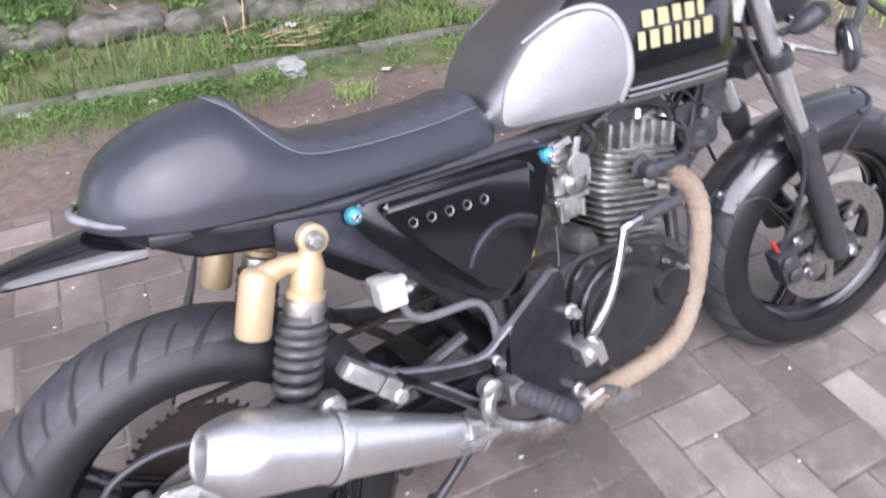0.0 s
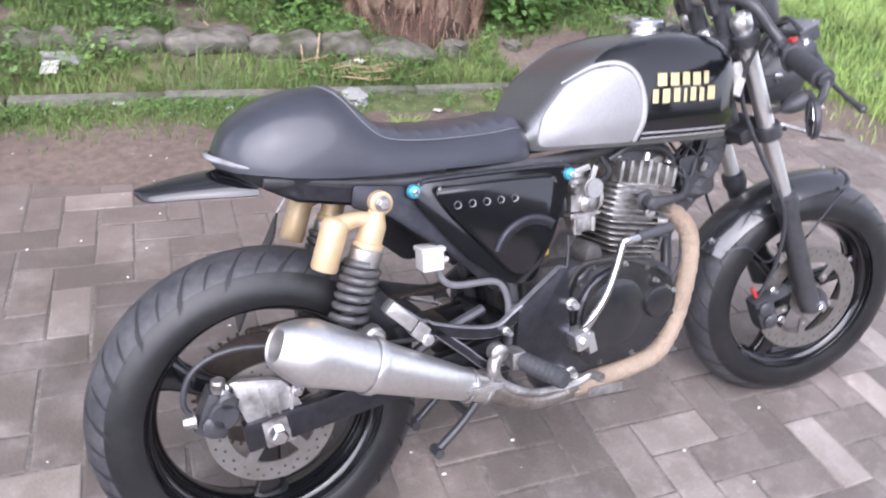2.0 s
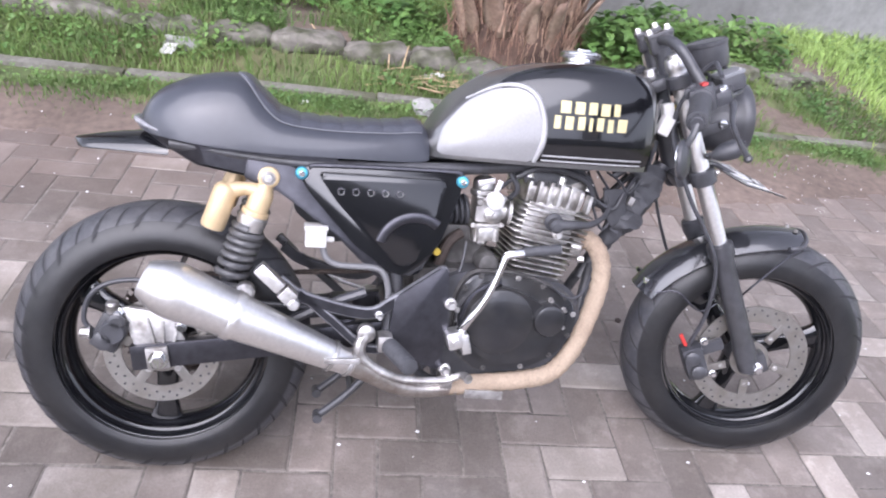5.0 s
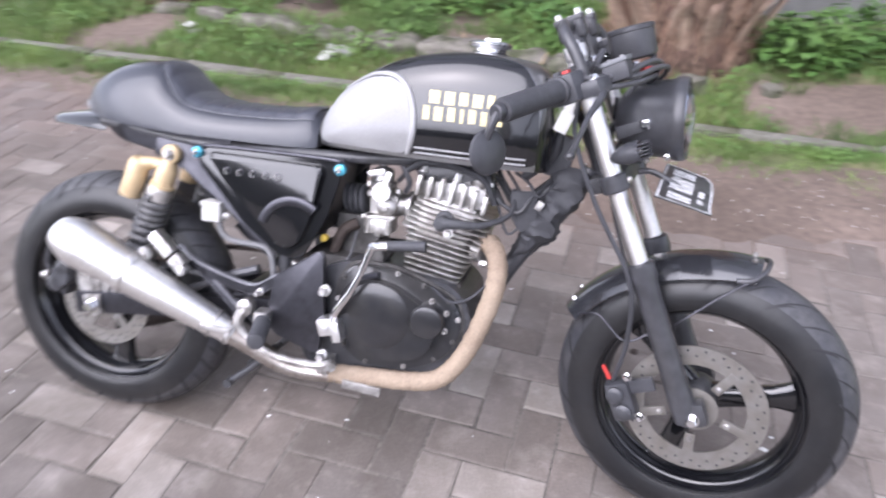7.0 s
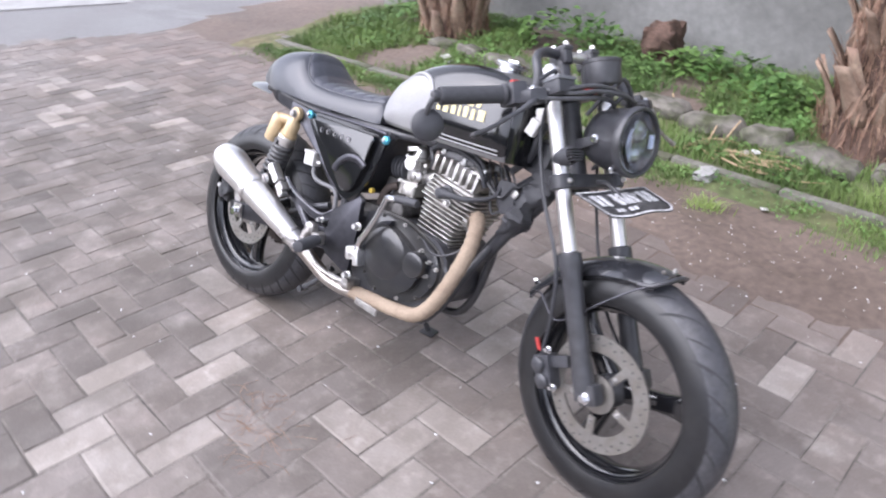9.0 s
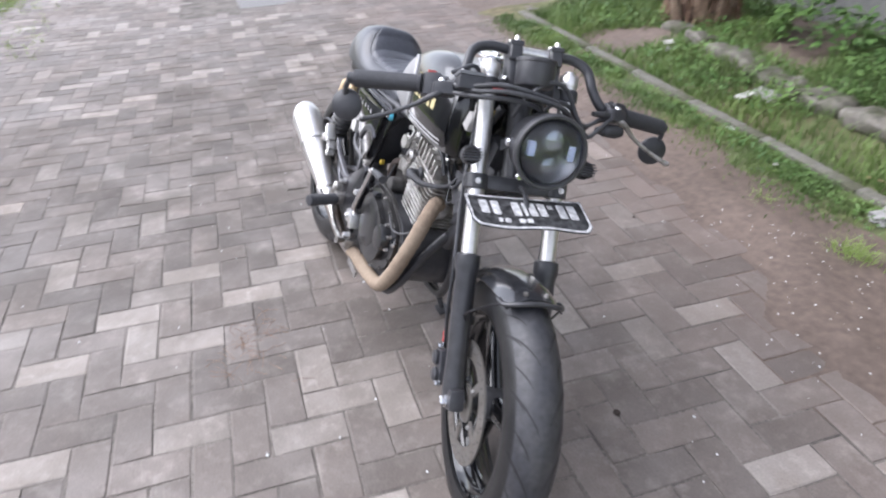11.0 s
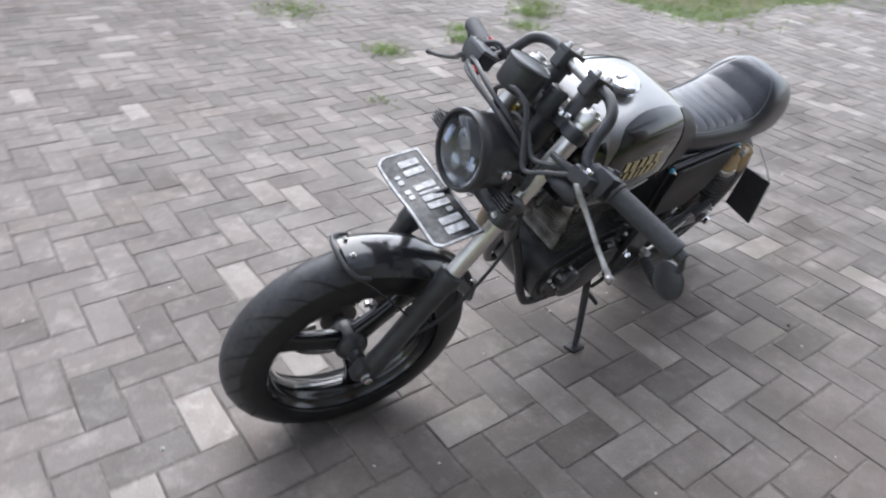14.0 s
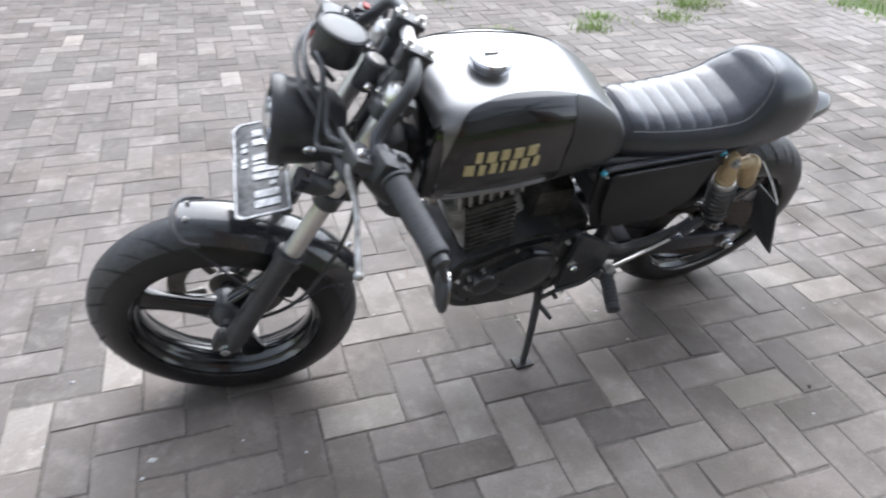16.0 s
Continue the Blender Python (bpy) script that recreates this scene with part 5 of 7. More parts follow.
# rear-set plates, pegs, levers
PLATE_A = round_poly([(-0.110, 0.512), (-0.098, 0.505), (-0.092, 0.38), (-0.100, 0.285), (-0.205, 0.318), (-0.215, 0.345), (-0.206, 0.444)], 0.008, 4)
for s in (-1, 1):
    # Left plate and arms take satin black, darkened for that side's shade.
    rs = P("footrest_bracket", slab(PLATE_A, 0.128 * s, 0.143 * s, 0.004), M_EDGE if s < 0 else M_BLACK_SATIN, "flat black footrest bracket plate")
    up_arm = smooth_path([(-0.107, 0.494, 0), (-0.203, 0.433, 0), (-0.262, 0.406, 0), (-0.385, 0.437, 0), (-0.434, 0.471, 0)], 4)
    low_arm = smooth_path([(-0.395, 0.449, 0), (-0.323, 0.385, 0), (-0.255, 0.330, 0), (-0.185, 0.340, 0)], 4)
    plates = [rs]
    for line, half in ((up_arm, 0.012), (low_arm, 0.009)):
        plates.append(part("bracket_arm", strap([(q.x, q.y) for q in line], half, 0.126 * s, 0.142 * s), M_EDGE if s < 0 else M_BLACK_SATIN, rs))
    for plate_ob in plates:
        # Right side's up- and down-facing edges: wiped alloy with skylight in its grey.
        plate_ob.data.materials.append(M_SKYLIT_WORN_EDGE)
        for poly in plate_ob.data.polygons:
            poly.material_index = 1 if s < 0 and abs(poly.normal.y) < 0.9 and abs(poly.normal.z) > 0.2 else 0
    turn = Matrix.Rotation(radians(44), 3, "Y")
    if s < 0:
        bm = box((-0.450, -0.160, 0.484), (0.062, 0.030, 0.026), turn, 0.008)
        add_box(bm, Vector((-0.450, -0.172, 0.484)) + turn @ Vector((-0.006, 0, 0.002)), (0.036, 0.010, 0.012), turn, 0.003)
        part("passenger_peg", bm, M_STEEL, rs, "folded bright alloy passenger footrest")
        bm = box((-0.416, -0.154, 0.449), (0.030, 0.034, 0.030), turn, 0.006)
        add_lathe(bm, (-0.404, -0.150, 0.432), (0, -1, 0), [(0.011, 0), (0.011, 0.022), (0.008, 0.025)], 16)
        part("peg_hinge", bm, M_CAST, rs, "worn alloy footrest hinge")
    else:
        # Left peg is blackened to stand for the shade on that side.
        bm = box((-0.425, 0.150, 0.470), (0.060, 0.020, 0.020), turn, 0.006)
        part("passenger_peg", bm, M_BLACK_SATIN, rs, "folded passenger footrest, dark for the shaded left side")
    a, b = Vector((-0.215, 0.165 * s, 0.350)), Vector((-0.185, 0.262 * s, 0.345))
    n = (b - a).length
    prof = [(0.010, 0), (0.015, 0.002)]
    for k in range(8):
        z = 0.006 + (n - 0.01) * k / 8
        prof += [(0.0150, z), (0.0182, z + 0.002), (0.0182, z + 0.006)]
    bm = lathe(a, b - a, prof + [(0.0165, n), (0.010, n + 0.002)], 16)
    part("footrest", bm, M_GRIP, rs, "ribbed rubber footrest")
    part("footrest_hinge", box((-0.222, 0.152 * s, 0.352), (0.03, 0.04, 0.034), None, 0.006), M_CAST, rs)
P("brake_pedal", tube([(-0.255, -0.155, 0.375), (-0.272, -0.162, 0.345), (-0.255, -0.165, 0.312), (-0.19, -0.165, 0.278), (-0.10, -0.165, 0.272), (-0.06, -0.17, 0.285), (-0.05, -0.195, 0.288)], [0.013, 0.013, 0.009, 0.008, 0.008, 0.008, 0.010], 10, 6), M_CAST, "bent steel brake pedal")
bm = lathe((-0.260, -0.145, 0.372), (0, -1, 0), [(0.018, 0), (0.018, 0.02), (0.012, 0.024), (0, 0.024)], 20)
P("pedal_pivot", bm, M_CAST)
kick = P("kick_starter", tube([(-0.068, -0.150, 0.372), (-0.056, -0.163, 0.400), (-0.028, -0.169, 0.445), (-0.006, -0.168, 0.495), (0.010, -0.166, 0.543)], [0.010, 0.0088, 0.0075, 0.0070, 0.0078], 12, 7), M_CHROME, "chrome folding kick-start lever")
bm = box((-0.078, -0.150, 0.360), (0.034, 0.040, 0.038), Matrix.Rotation(radians(-15), 3, "Y"), 0.008)
add_box(bm, (-0.056, -0.152, 0.352), (0.020, 0.034, 0.044), Matrix.Rotation(radians(-15), 3, "Y"), 0.006)
add_bolt(bm, (-0.078, -0.170, 0.360), (0, -1, 0), 0.007, 0.006)
part("kick_boss", bm, M_STEEL, kick, "bright split clamp of the kick-start lever")
part("kick_knuckle", tube([(0.008, -0.166, 0.543), (0.022, -0.168, 0.548), (0.044, -0.170, 0.552)], 0.0088, 10, 4), M_CHROME, kick)
part("kick_rubber", tube([(0.044, -0.170, 0.553), (0.080, -0.172, 0.558), (0.120, -0.174, 0.563)], [0.010, 0.011, 0.011], 12, 4), M_GRIP, kick)
for x, z, r in ((-0.090, 0.432, 0.009), (-0.09, 0.288, 0.009), (-0.235, 0.405, 0.006)):
    P("bracket_bolt", add_bolt(bmesh.new(), (x, -0.142, z), (0, -1, 0), r, 0.017), M_STEEL)
for x, z, r in ((-0.104, 0.405, 0.009), (-0.105, 0.300, 0.008), (-0.425, 0.464, 0.008)):
    P("bracket_bolt", add_bolt(bmesh.new(), (x, 0.141, z), (0, 1, 0), r, 0.016), M_CHROME)
P("gear_linkage", tube([(-0.205, 0.152, 0.352), (-0.290, 0.150, 0.382), (-0.384, 0.146, 0.424)], 0.0042, 8, 3), M_STEEL, "thin bright gear linkage rod")
# brake fluid pot and hose
bm = box((-0.366, -0.102, 0.552), (0.042, 0.036, 0.036), None, 0.006)
add_box(bm, (-0.366, -0.102, 0.573), (0.046, 0.040, 0.009), None, 0.003)
add_lathe(bm, (-0.346, -0.102, 0.548), (1, 0, 0), [(0.006, 0), (0.006, 0.012), (0.004, 0.016)], 10)
P("brake_fluid_pot", bm, M_CLEARWHITE, "milky white square rear brake fluid pot")
P("fluid_hose", tube([(-0.352, -0.105, 0.535), (-0.344, -0.108, 0.512), (-0.318, -0.110, 0.498), (-0.250, -0.112, 0.495), (-0.228, -0.116, 0.484), (-0.218, -0.12, 0.455), (-0.216, -0.12, 0.42)], 0.0066, 10, 6), M_HOSE, "grey rubber fluid hose")
bm = rod((-0.205, -0.118, 0.445), (-0.215, -0.118, 0.355), 0.012)
add_tube(bm, [(-0.26, -0.1, 0.44), (-0.34, -0.1, 0.41), (-0.42, -0.1, 0.37)], 0.010, 8, 4)
P("rear_master_cylinder", bm, M_BLACK_SATIN)
# side stand, centre stand
bm = tube([(-0.072, 0.112, 0.268), (-0.064, 0.140, 0.222), (-0.040, 0.196, 0.128), (-0.028, 0.219, 0.087)], [0.012, 0.011, 0.0095, 0.009], 10, 5)
add_tube(bm, [(-0.066, 0.135, 0.232), (-0.085, 0.158, 0.214), (-0.098, 0.172, 0.198)], [0.007, 0.007, 0.006], 8, 4)
add_box(bm, (-0.024, 0.222, 0.0815), (0.050, 0.040, 0.006), pose(0, 0, 0, 20, 0, 0).to_3x3(), 0.002)
add_box(bm, (-0.075, 0.100, 0.275), (0.05, 0.03, 0.05), None, 0.006)
P("side_stand", bm, M_BLACK_SATIN, "black steel side stand, folded out")
P("stand_spring", tube([(-0.062, 0.140, 0.262), (-0.100, 0.142, 0.285), (-0.150, 0.142, 0.302)], 0.006, 8, 4), M_CAST_DARK, "stretched side stand spring")
bm = tube([(-0.235, -0.06, 0.245), (-0.285, -0.06, 0.19), (-0.343, -0.06, 0.141)], 0.009, 12, 4)
add_tube(bm, [(-0.235, 0.06, 0.245), (-0.285, 0.06, 0.19), (-0.343, 0.06, 0.141)], 0.009, 12, 4)
for s in (-1, 1):
    add_tube(bm, [(-0.346, 0.045 * s, 0.138), (-0.346, 0.075 * s, 0.138)], 0.0105, 12, 2)
add_tube(bm, [(-0.275, -0.06, 0.20), (-0.275, 0.06, 0.20)], 0.009, 8, 2)
P("centre_stand", bm, M_BLACK_SATIN, "black centre stand, folded up")
c = [Vector(p) for p in ((-0.588, 0.135, 0.575), (-0.562, 0.222, 0.600), (-0.666, 0.238, 0.394), (-0.674, 0.136, 0.390))]
nrm = (c[1] - c[0]).cross(c[3] - c[0]).normalized() * 0.002
bm = bmesh.new()
lo, hi = [bm.verts.new(p - nrm) for p in c], [bm.verts.new(p + nrm) for p in c]
bm.faces.new(lo), bm.faces.new(hi)
for k in range(4):
    bm.faces.new((lo[k], lo[(k + 1) % 4], hi[(k + 1) % 4], hi[k]))
P("rear_flap", bm, M_BLACK_PLASTIC, "flat black plastic flap hanging behind the shock", smooth=0)
P("flap_tie", tube([(-0.52, 0.145, 0.680), (-0.545, 0.185, 0.64), (-0.564, 0.220, 0.598)], 0.0022, 6, 4), M_WHITE, "pale strap holding the flap")
P("gear_lever", tube([(-0.205, 0.150, 0.352), (-0.150, 0.155, 0.322), (-0.085, 0.155, 0.312), (-0.075, 0.175, 0.312)], 0.006, 10, 5), M_BLACK_SATIN, "black gear lever")

# front end
TUBE_V, OFF = 0.094, 0.032
for s in (-1, 1):
    leg = P("fork_leg", rod(F(OFF, TUBE_V * s, -0.40), F(OFF, TUBE_V * s + 0.004, 0.128), 0.0182, None, 28), M_STEEL, "bright steel fork tube with black slider")
    bm = lathe(F(OFF, TUBE_V * s, -0.275), -E3, [(0.022, 0), (0.028, 0.004), (0.029, 0.03), (0.024, 0.045), (0.0235, 0.24), (0.026, 0.30), (0.024, 0.338), (0.016, 0.344)], 28)
    add_box(bm, F(OFF + 0.016, TUBE_V * s, -0.600), (0.05, 0.036, 0.05), FORK_M, 0.012)
    part("slider", bm, M_BLACK_SATIN, leg, "satin black fork slider")
    bm = lathe(F(OFF, TUBE_V * s + 0.004, 0.122), E3, [(0.0205, 0), (0.0215, 0.002), (0.0215, 0.022), (0.0195, 0.026), (0.0120, 0.0265), (0.0112, 0.034), (0, 0.035)], 28)
    part("fork_cap", bm, M_STEEL, leg, "bright steel fork cap")
for s_at, thick, name in ((0.100, 0.028, "top_yoke"), (-0.115, 0.034, "lower_yoke")):
    bm = box(F(OFF * 0.45, 0, s_at), (0.075, 0.15, thick), FORK_M, 0.012)
    for s in (-1, 1):
        add_lathe(bm, F(OFF, TUBE_V * s, s_at - thick / 2), E3, [(0.024, 0), (0.027, 0.003), (0.027, thick - 0.003), (0.024, thick)], 28)
    P(name, bm, M_BLACK_SATIN, "satin black fork yoke")
lock = P("ignition_lock", lathe(F(0.066, 0.030, 0.085), E3, [(0.017, 0), (0.019, 0.003), (0.019, 0.046), (0.0205, 0.048), (0.0205, 0.056), (0.018, 0.059)], 28), M_BLACK_PLASTIC, "black ignition lock barrel")
part("key_slot", lathe(F(0.066, 0.030, 0.1435), E3, [(0.015, 0), (0.015, 0.002), (0.006, 0.003), (0, 0.002)], 24), M_CAST, lock)
for u, v in ((0.048, 0.068), (0.052, -0.060), (0.070, 0.072), (0.062, 0.004)):
    P("yoke_screw", add_bolt(bmesh.new(), F(u, v, 0.112), E3, 0.0058, 0.007), M_CHROME)
P("stem_nut", add_bolt(bmesh.new(), F(0, 0, 0.113), E3, 0.014, 0.012), M_STEEL)
for s in (-1, 1):
    P("yoke_bolt", add_bolt(bmesh.new(), F(OFF + 0.027, (TUBE_V + 0.004) * s, -0.115), E1, 0.005, 0.006), M_STEEL)
bm = rod(F(AXLE_U, -0.118, AXLE_S), F(AXLE_U, 0.118, AXLE_S), 0.008, None, 14)
add_bolt(bm, F(AXLE_U, -0.112, AXLE_S), -E2, 0.011, 0.012)
add_bolt(bm, F(AXLE_U, 0.112, AXLE_S), E2, 0.011, 0.012)
P("front_axle", bm, M_CHROME)
# front brake
bm = bmesh.new()
add_box(bm, F(-0.085, -0.083, -0.555), (0.05, 0.045, 0.085), FORK_M, 0.012)
add_lathe(bm, F(-0.09, -0.105, -0.535), -E2, [(0.018, 0), (0.018, 0.008), (0.012, 0.012)], 20)
add_lathe(bm, F(-0.085, -0.105, -0.575), -E2, [(0.018, 0), (0.018, 0.008), (0.012, 0.012)], 20)
add_box(bm, F(-0.04, -0.086, -0.53), (0.06, 0.014, 0.03), FORK_M, 0.006)
P("front_caliper", bm, M_BLACK_SATIN, "black front brake caliper")
P("bleed_cap", rod(F(-0.095, -0.092, -0.505), F(-0.099, -0.092, -0.473), 0.0048), M_RED, "red rubber bleed cap")
for t in (-0.50, -0.59):
    P("front_caliper_bolt", add_bolt(bmesh.new(), F(-0.055, -0.104, t), -E2, 0.007, 0.01), M_CHROME)
P("front_brake_hose", tube([F(-0.09, -0.09, -0.51), F(-0.03, -0.11, -0.42), F(0.01, -0.118, -0.30), F(-0.01, -0.112, -0.14), F(-0.01, -0.10, 0.0), F(0.04, -0.11, 0.08), F(0.09, -0.14, 0.12), F(0.085, -0.19, 0.10)], 0.0048, 8, 6), M_BLACK_PLASTIC)
P("speedometer_cable", tube([F(0.03, 0.075, -0.56), F(-0.04, 0.10, -0.40), F(-0.03, 0.105, -0.15), F(0.05, 0.05, 0.03)], 0.004, 8, 6), M_BLACK_PLASTIC)
# front mudguard
rings = []
for k in range(25):
    a = radians(78 + 76 * k / 24)
    q = k / 24
    r = 0.310 + 0.045 * max(0, q - 0.55) ** 1.3 + 0.009 * max(0, 1 - q / 0.3) ** 1.6
    w = 0.067 - 0.006 * abs(2 * q - 1) ** 3
    mid = FC + (E1 * math.cos(a - RAKE) + E3 * math.sin(a - RAKE)) * r
    rad = (E1 * math.cos(a - RAKE) + E3 * math.sin(a - RAKE))
    arc = [(y * w, -(0.030 + 0.006 * min(1, q / 0.3)) * abs(y) ** 2.6) for y in np.linspace(-1, 1, 17)]
    rings.append([mid + E2 * y + rad * (d + 0.002) for y, d in arc] + [mid + E2 * y * 0.97 + rad * (d - 0.002) for y, d in arc[::-1]])
guard = P("front_mudguard", loft(rings), M_FENDER, "short gloss black front mudguard")


def on_guard(angle, v, lift):
    a = radians(angle)
    rad = E1 * math.cos(a - RAKE) + E3 * math.sin(a - RAKE)
    return FC + rad * (0.316 + lift) + E2 * v


part("mudguard_edge", tube([on_guard(85, -0.066, -0.030), on_guard(80, -0.062, -0.022), on_guard(77, -0.042, -0.006), on_guard(76, 0.0, 0.004), on_guard(77, 0.042, -0.006), on_guard(80, 0.062, -0.022), on_guard(85, 0.066, -0.030)], 0.0055, 8, 6), M_BLACK_SATIN, guard)
for v in (-0.022, 0.022):
    part("guard_bolt", add_bolt(bmesh.new(), on_guard(81, v, 0.002), on_guard(81, v, 1) - on_guard(81, v, 0), 0.0042, 0.005), M_CAST, guard)
for s in (-1, 1):
    lug = F(OFF - 0.012, (TUBE_V - 0.022) * s, -0.425)
    part("guard_stay", tube([on_guard(79, 0.062 * s, -0.018), on_guard(86, 0.076 * s, -0.050), F(OFF + 0.045, (TUBE_V + 0.004) * s, -0.405), F(OFF + 0.02, (TUBE_V - 0.006) * s, -0.425)], 0.0024, 8, 6), M_EDGE, guard, "thin wire mudguard stay")
    part("guard_stay", tube([on_guard(150, 0.066 * s, -0.020), on_guard(143, 0.080 * s, -0.050), F(OFF - 0.075, (TUBE_V - 0.006) * s, -0.430), lug], 0.0024, 8, 6), M_EDGE, guard, "thin wire mudguard stay")
    bm = box(lug, (0.030, 0.022, 0.022), FORK_M, 0.005)
    add_bolt(bm, lug + E2 * 0.011 * s, E2 * s, 0.007, 0.010)
    part("stay_lug", bm, M_CAST_DARK, guard)
    part("rear_guard_bolt", add_bolt(bmesh.new(), on_guard(149, 0.035 * s, 0.002), on_guard(149, 0, 1) - on_guard(149, 0, 0), 0.006, 0.007), M_CHROME, guard)
# headlight
HL = F(0.114, 0.020, -0.031)
HD = (E1 * 0.95 - E3 * 0.31).normalized()
lamp = P("headlight", lathe(HL - HD * 0.072, HD, [(0.0, 0), (0.040, 0.004), (0.062, 0.026), (0.072, 0.062), (0.0755, 0.106), (0.0785, 0.110), (0.0800, 0.118), (0.0800, 0.129), (0.077, 0.134), (0.0720, 0.134), (0.0695, 0.126), (0.068, 0.116)], 56, False), M_BLACK_SATIN, "round black headlight bucket with projector lens")
HB = HL + HD * 0.054
part("reflector", lathe(HB - HD * 0.022, HD, [(0.0, 0), (0.045, 0.002), (0.069, 0.022)], 40, False), M_REFLECTOR, lamp)
hx, hy = E2.copy(), HD.cross(E2).normalized() * -1
if hy.z < 0:
    hy = -hy
for dx, dy, r in ((0, 0.024, 0.024), (0, -0.024, 0.017)):
    c = HB + hx * dx + hy * dy - HD * 0.014
    part("projector", lathe(c, HD, [(r + 0.005, 0), (r + 0.005, 0.006), (r, 0.010), (r, 0.006)], 28, False), M_BLACK_GLOSS, lamp)
    part("projector_lens", lathe(c + HD * 0.003, HD, [(r, 0), (r * 0.8, 0.008), (r * 0.4, 0.012), (0, 0.013)], 24), M_LENS, lamp)
for dx in (-0.042, 0.042):
    part("side_lamp", box(HB + hx * dx + hy * 0.003 - HD * 0.004, (0.014, 0.030, 0.008), Matrix((hx, hy, HD)).transposed(), 0.003), M_SIDELAMP, lamp, "pale blue LED side lamp")
ob = part("lens_glass", lathe(HB, HD, [(0.0695, 0), (0.060, 0.009), (0.041, 0.0155), (0.018, 0.019), (0, 0.0195)], 40), M_GLASS, lamp, "clear domed headlight glass")
ob.visible_shadow = False
for s in (-1, 1):
    part("lamp_bolt", lathe(HL + E2 * 0.071 * s - HD * 0.006, E2 * s, [(0.011, 0), (0.011, 0.006), (0.008, 0.010), (0, 0.011)], 20), M_CHROME, lamp)
    part("lamp_bracket", slab([(-0.062, -0.012), (0.0, -0.010), (0.0, 0.010), (-0.062, 0.012)], -0.002, 0.002, 0.001), M_BLACK_SATIN, lamp).matrix_basis = Matrix.Translation(HL + E2 * 0.073 * s) @ FORK_M.to_4x4()
    part("lower_bolt", lathe(HL + E2 * 0.050 * s - hy * 0.064 + HD * 0.030, HD, [(0.008, 0), (0.008, 0.005), (0.005, 0.008), (0, 0.008)], 14), M_CHROME, lamp)
# indicators
for s in (-1, 1):
    a, b = F(0.045, 0.105 * s, -0.070), F(0.075, 0.128 * s, -0.068)
    sig = P("indicator", rod(a, b, 0.007), M_BLACK_PLASTIC, "small black finned indicator")
    c = F(0.055, 0.131 * s, -0.066)
    bm = lathe(c - E1 * 0.008, E1, [(0.004, 0), (0.010, 0.006), (0.017, 0.020), (0.020, 0.034), (0.020, 0.042)], 24)
    add_lathe(bm, c + E1 * 0.034, E1, [(0.020, 0), (0.0205, 0.004), (0.0205, 0.010), (0.0185, 0.012), (0.0175, 0.006)], 24, False)
    for k in range(5):
        h = 0.0062 * (k - 2)
        add_box(bm, c + E1 * 0.050 + E3 * h, (0.026, 2 * (0.0205 ** 2 - h * h) ** 0.5, 0.0030), FORK_M, 0.001, 1)
    part("indicator_body", bm, M_BLACK_PLASTIC, sig)
    part("indicator_lens", lathe(c + E1 * 0.030, E1, [(0.0155, 0), (0.0155, 0.022), (0, 0.024)], 20), M_SMOKE, sig)
# number plate with plain bars
PL_C = Vector((0.592, -0.033, 0.716))
plx = Vector((0.155, 1.0, 0.122)).normalized()
ply = Vector((-1.0, 0, 0.203)).normalized()
ply = (ply - plx * ply.dot(plx)).normalized()
plz = plx.cross(ply) * -1
if plz.z < 0:
    plz = -plz
plate_m = Matrix.Translation(PL_C) @ Matrix((plx, ply, plz)).transposed().to_4x4()


def flat(pts, z0, z1, bev=0.0):
    bm = bmesh.new()
    lo, hi = [bm.verts.new((x, y, z0)) for x, y in pts], [bm.verts.new((x, y, z1)) for x, y in pts]
    bm.faces.new(lo), bm.faces.new(hi)
    for i in range(len(pts)):
        bm.faces.new((lo[i], lo[(i + 1) % len(pts)], hi[(i + 1) % len(pts)], hi[i]))
    return bm


def bend(bm):
    """The plate is bent: its lower edge curls and one end sags."""
    for v in bm.verts:
        v.co.z += -0.9 * max(0, -0.02 - v.co.y) ** 1.6 + 0.1 * v.co.x ** 2 + 0.003 * math.sin(38 * v.co.x + 0.6) * (0.5 - 9 * v.co.y)
    return bm


def plate_outline(w, h, c):
    pts = round_poly([(-w + c, -h), (w - c, -h), (w, -h + c), (w, h), (-w, h), (-w, -h + c)], 0.006, 3)
    out = []
    for (x0, y0), (x1, y1) in zip(pts, pts[1:] + pts[:1]):
        k = max(1, int(math.hypot(x1 - x0, y1 - y0) / 0.02))
        out += [(x0 + (x1 - x0) * j / k, y0 + (y1 - y0) * j / k) for j in range(k)]
    return out



bm = bmesh.new()
gx, gy = 24, 12
grid = []
for i in range(gx + 1):
    grid.append([])
    for j in range(gy + 1):
        x, y = -0.136 + 0.272 * i / gx, -0.052 + 0.104 * j / gy
        over = abs(x) - 0.136 + (-0.052 - y) + 0.014
        if over > 0:
            x, y = x - math.copysign(over / 2, x), y + over / 2
        grid[-1].append(bm.verts.new((x, y, 0)))
for i in range(gx):
    for j in range(gy):
        bm.faces.new((grid[i][j], grid[i + 1][j], grid[i + 1][j + 1], grid[i][j + 1]))
top = bmesh.ops.extrude_face_region(bm, geom=list(bm.faces))
bmesh.ops.translate(bm, vec=(0, 0, -0.0012), verts=[g for g in top["geom"] if isinstance(g, bmesh.types.BMVert)])
plate = P("number_plate", bend(bm), M_PLATE, "bent black number plate with worn white marks", smooth=30)
plate.matrix_basis = plate_m
o, i = plate_outline(0.1345, 0.0505, 0.0135), plate_outline(0.1295, 0.0455, 0.012)
bm = bmesh.new()
n = min(len(o), len(i))
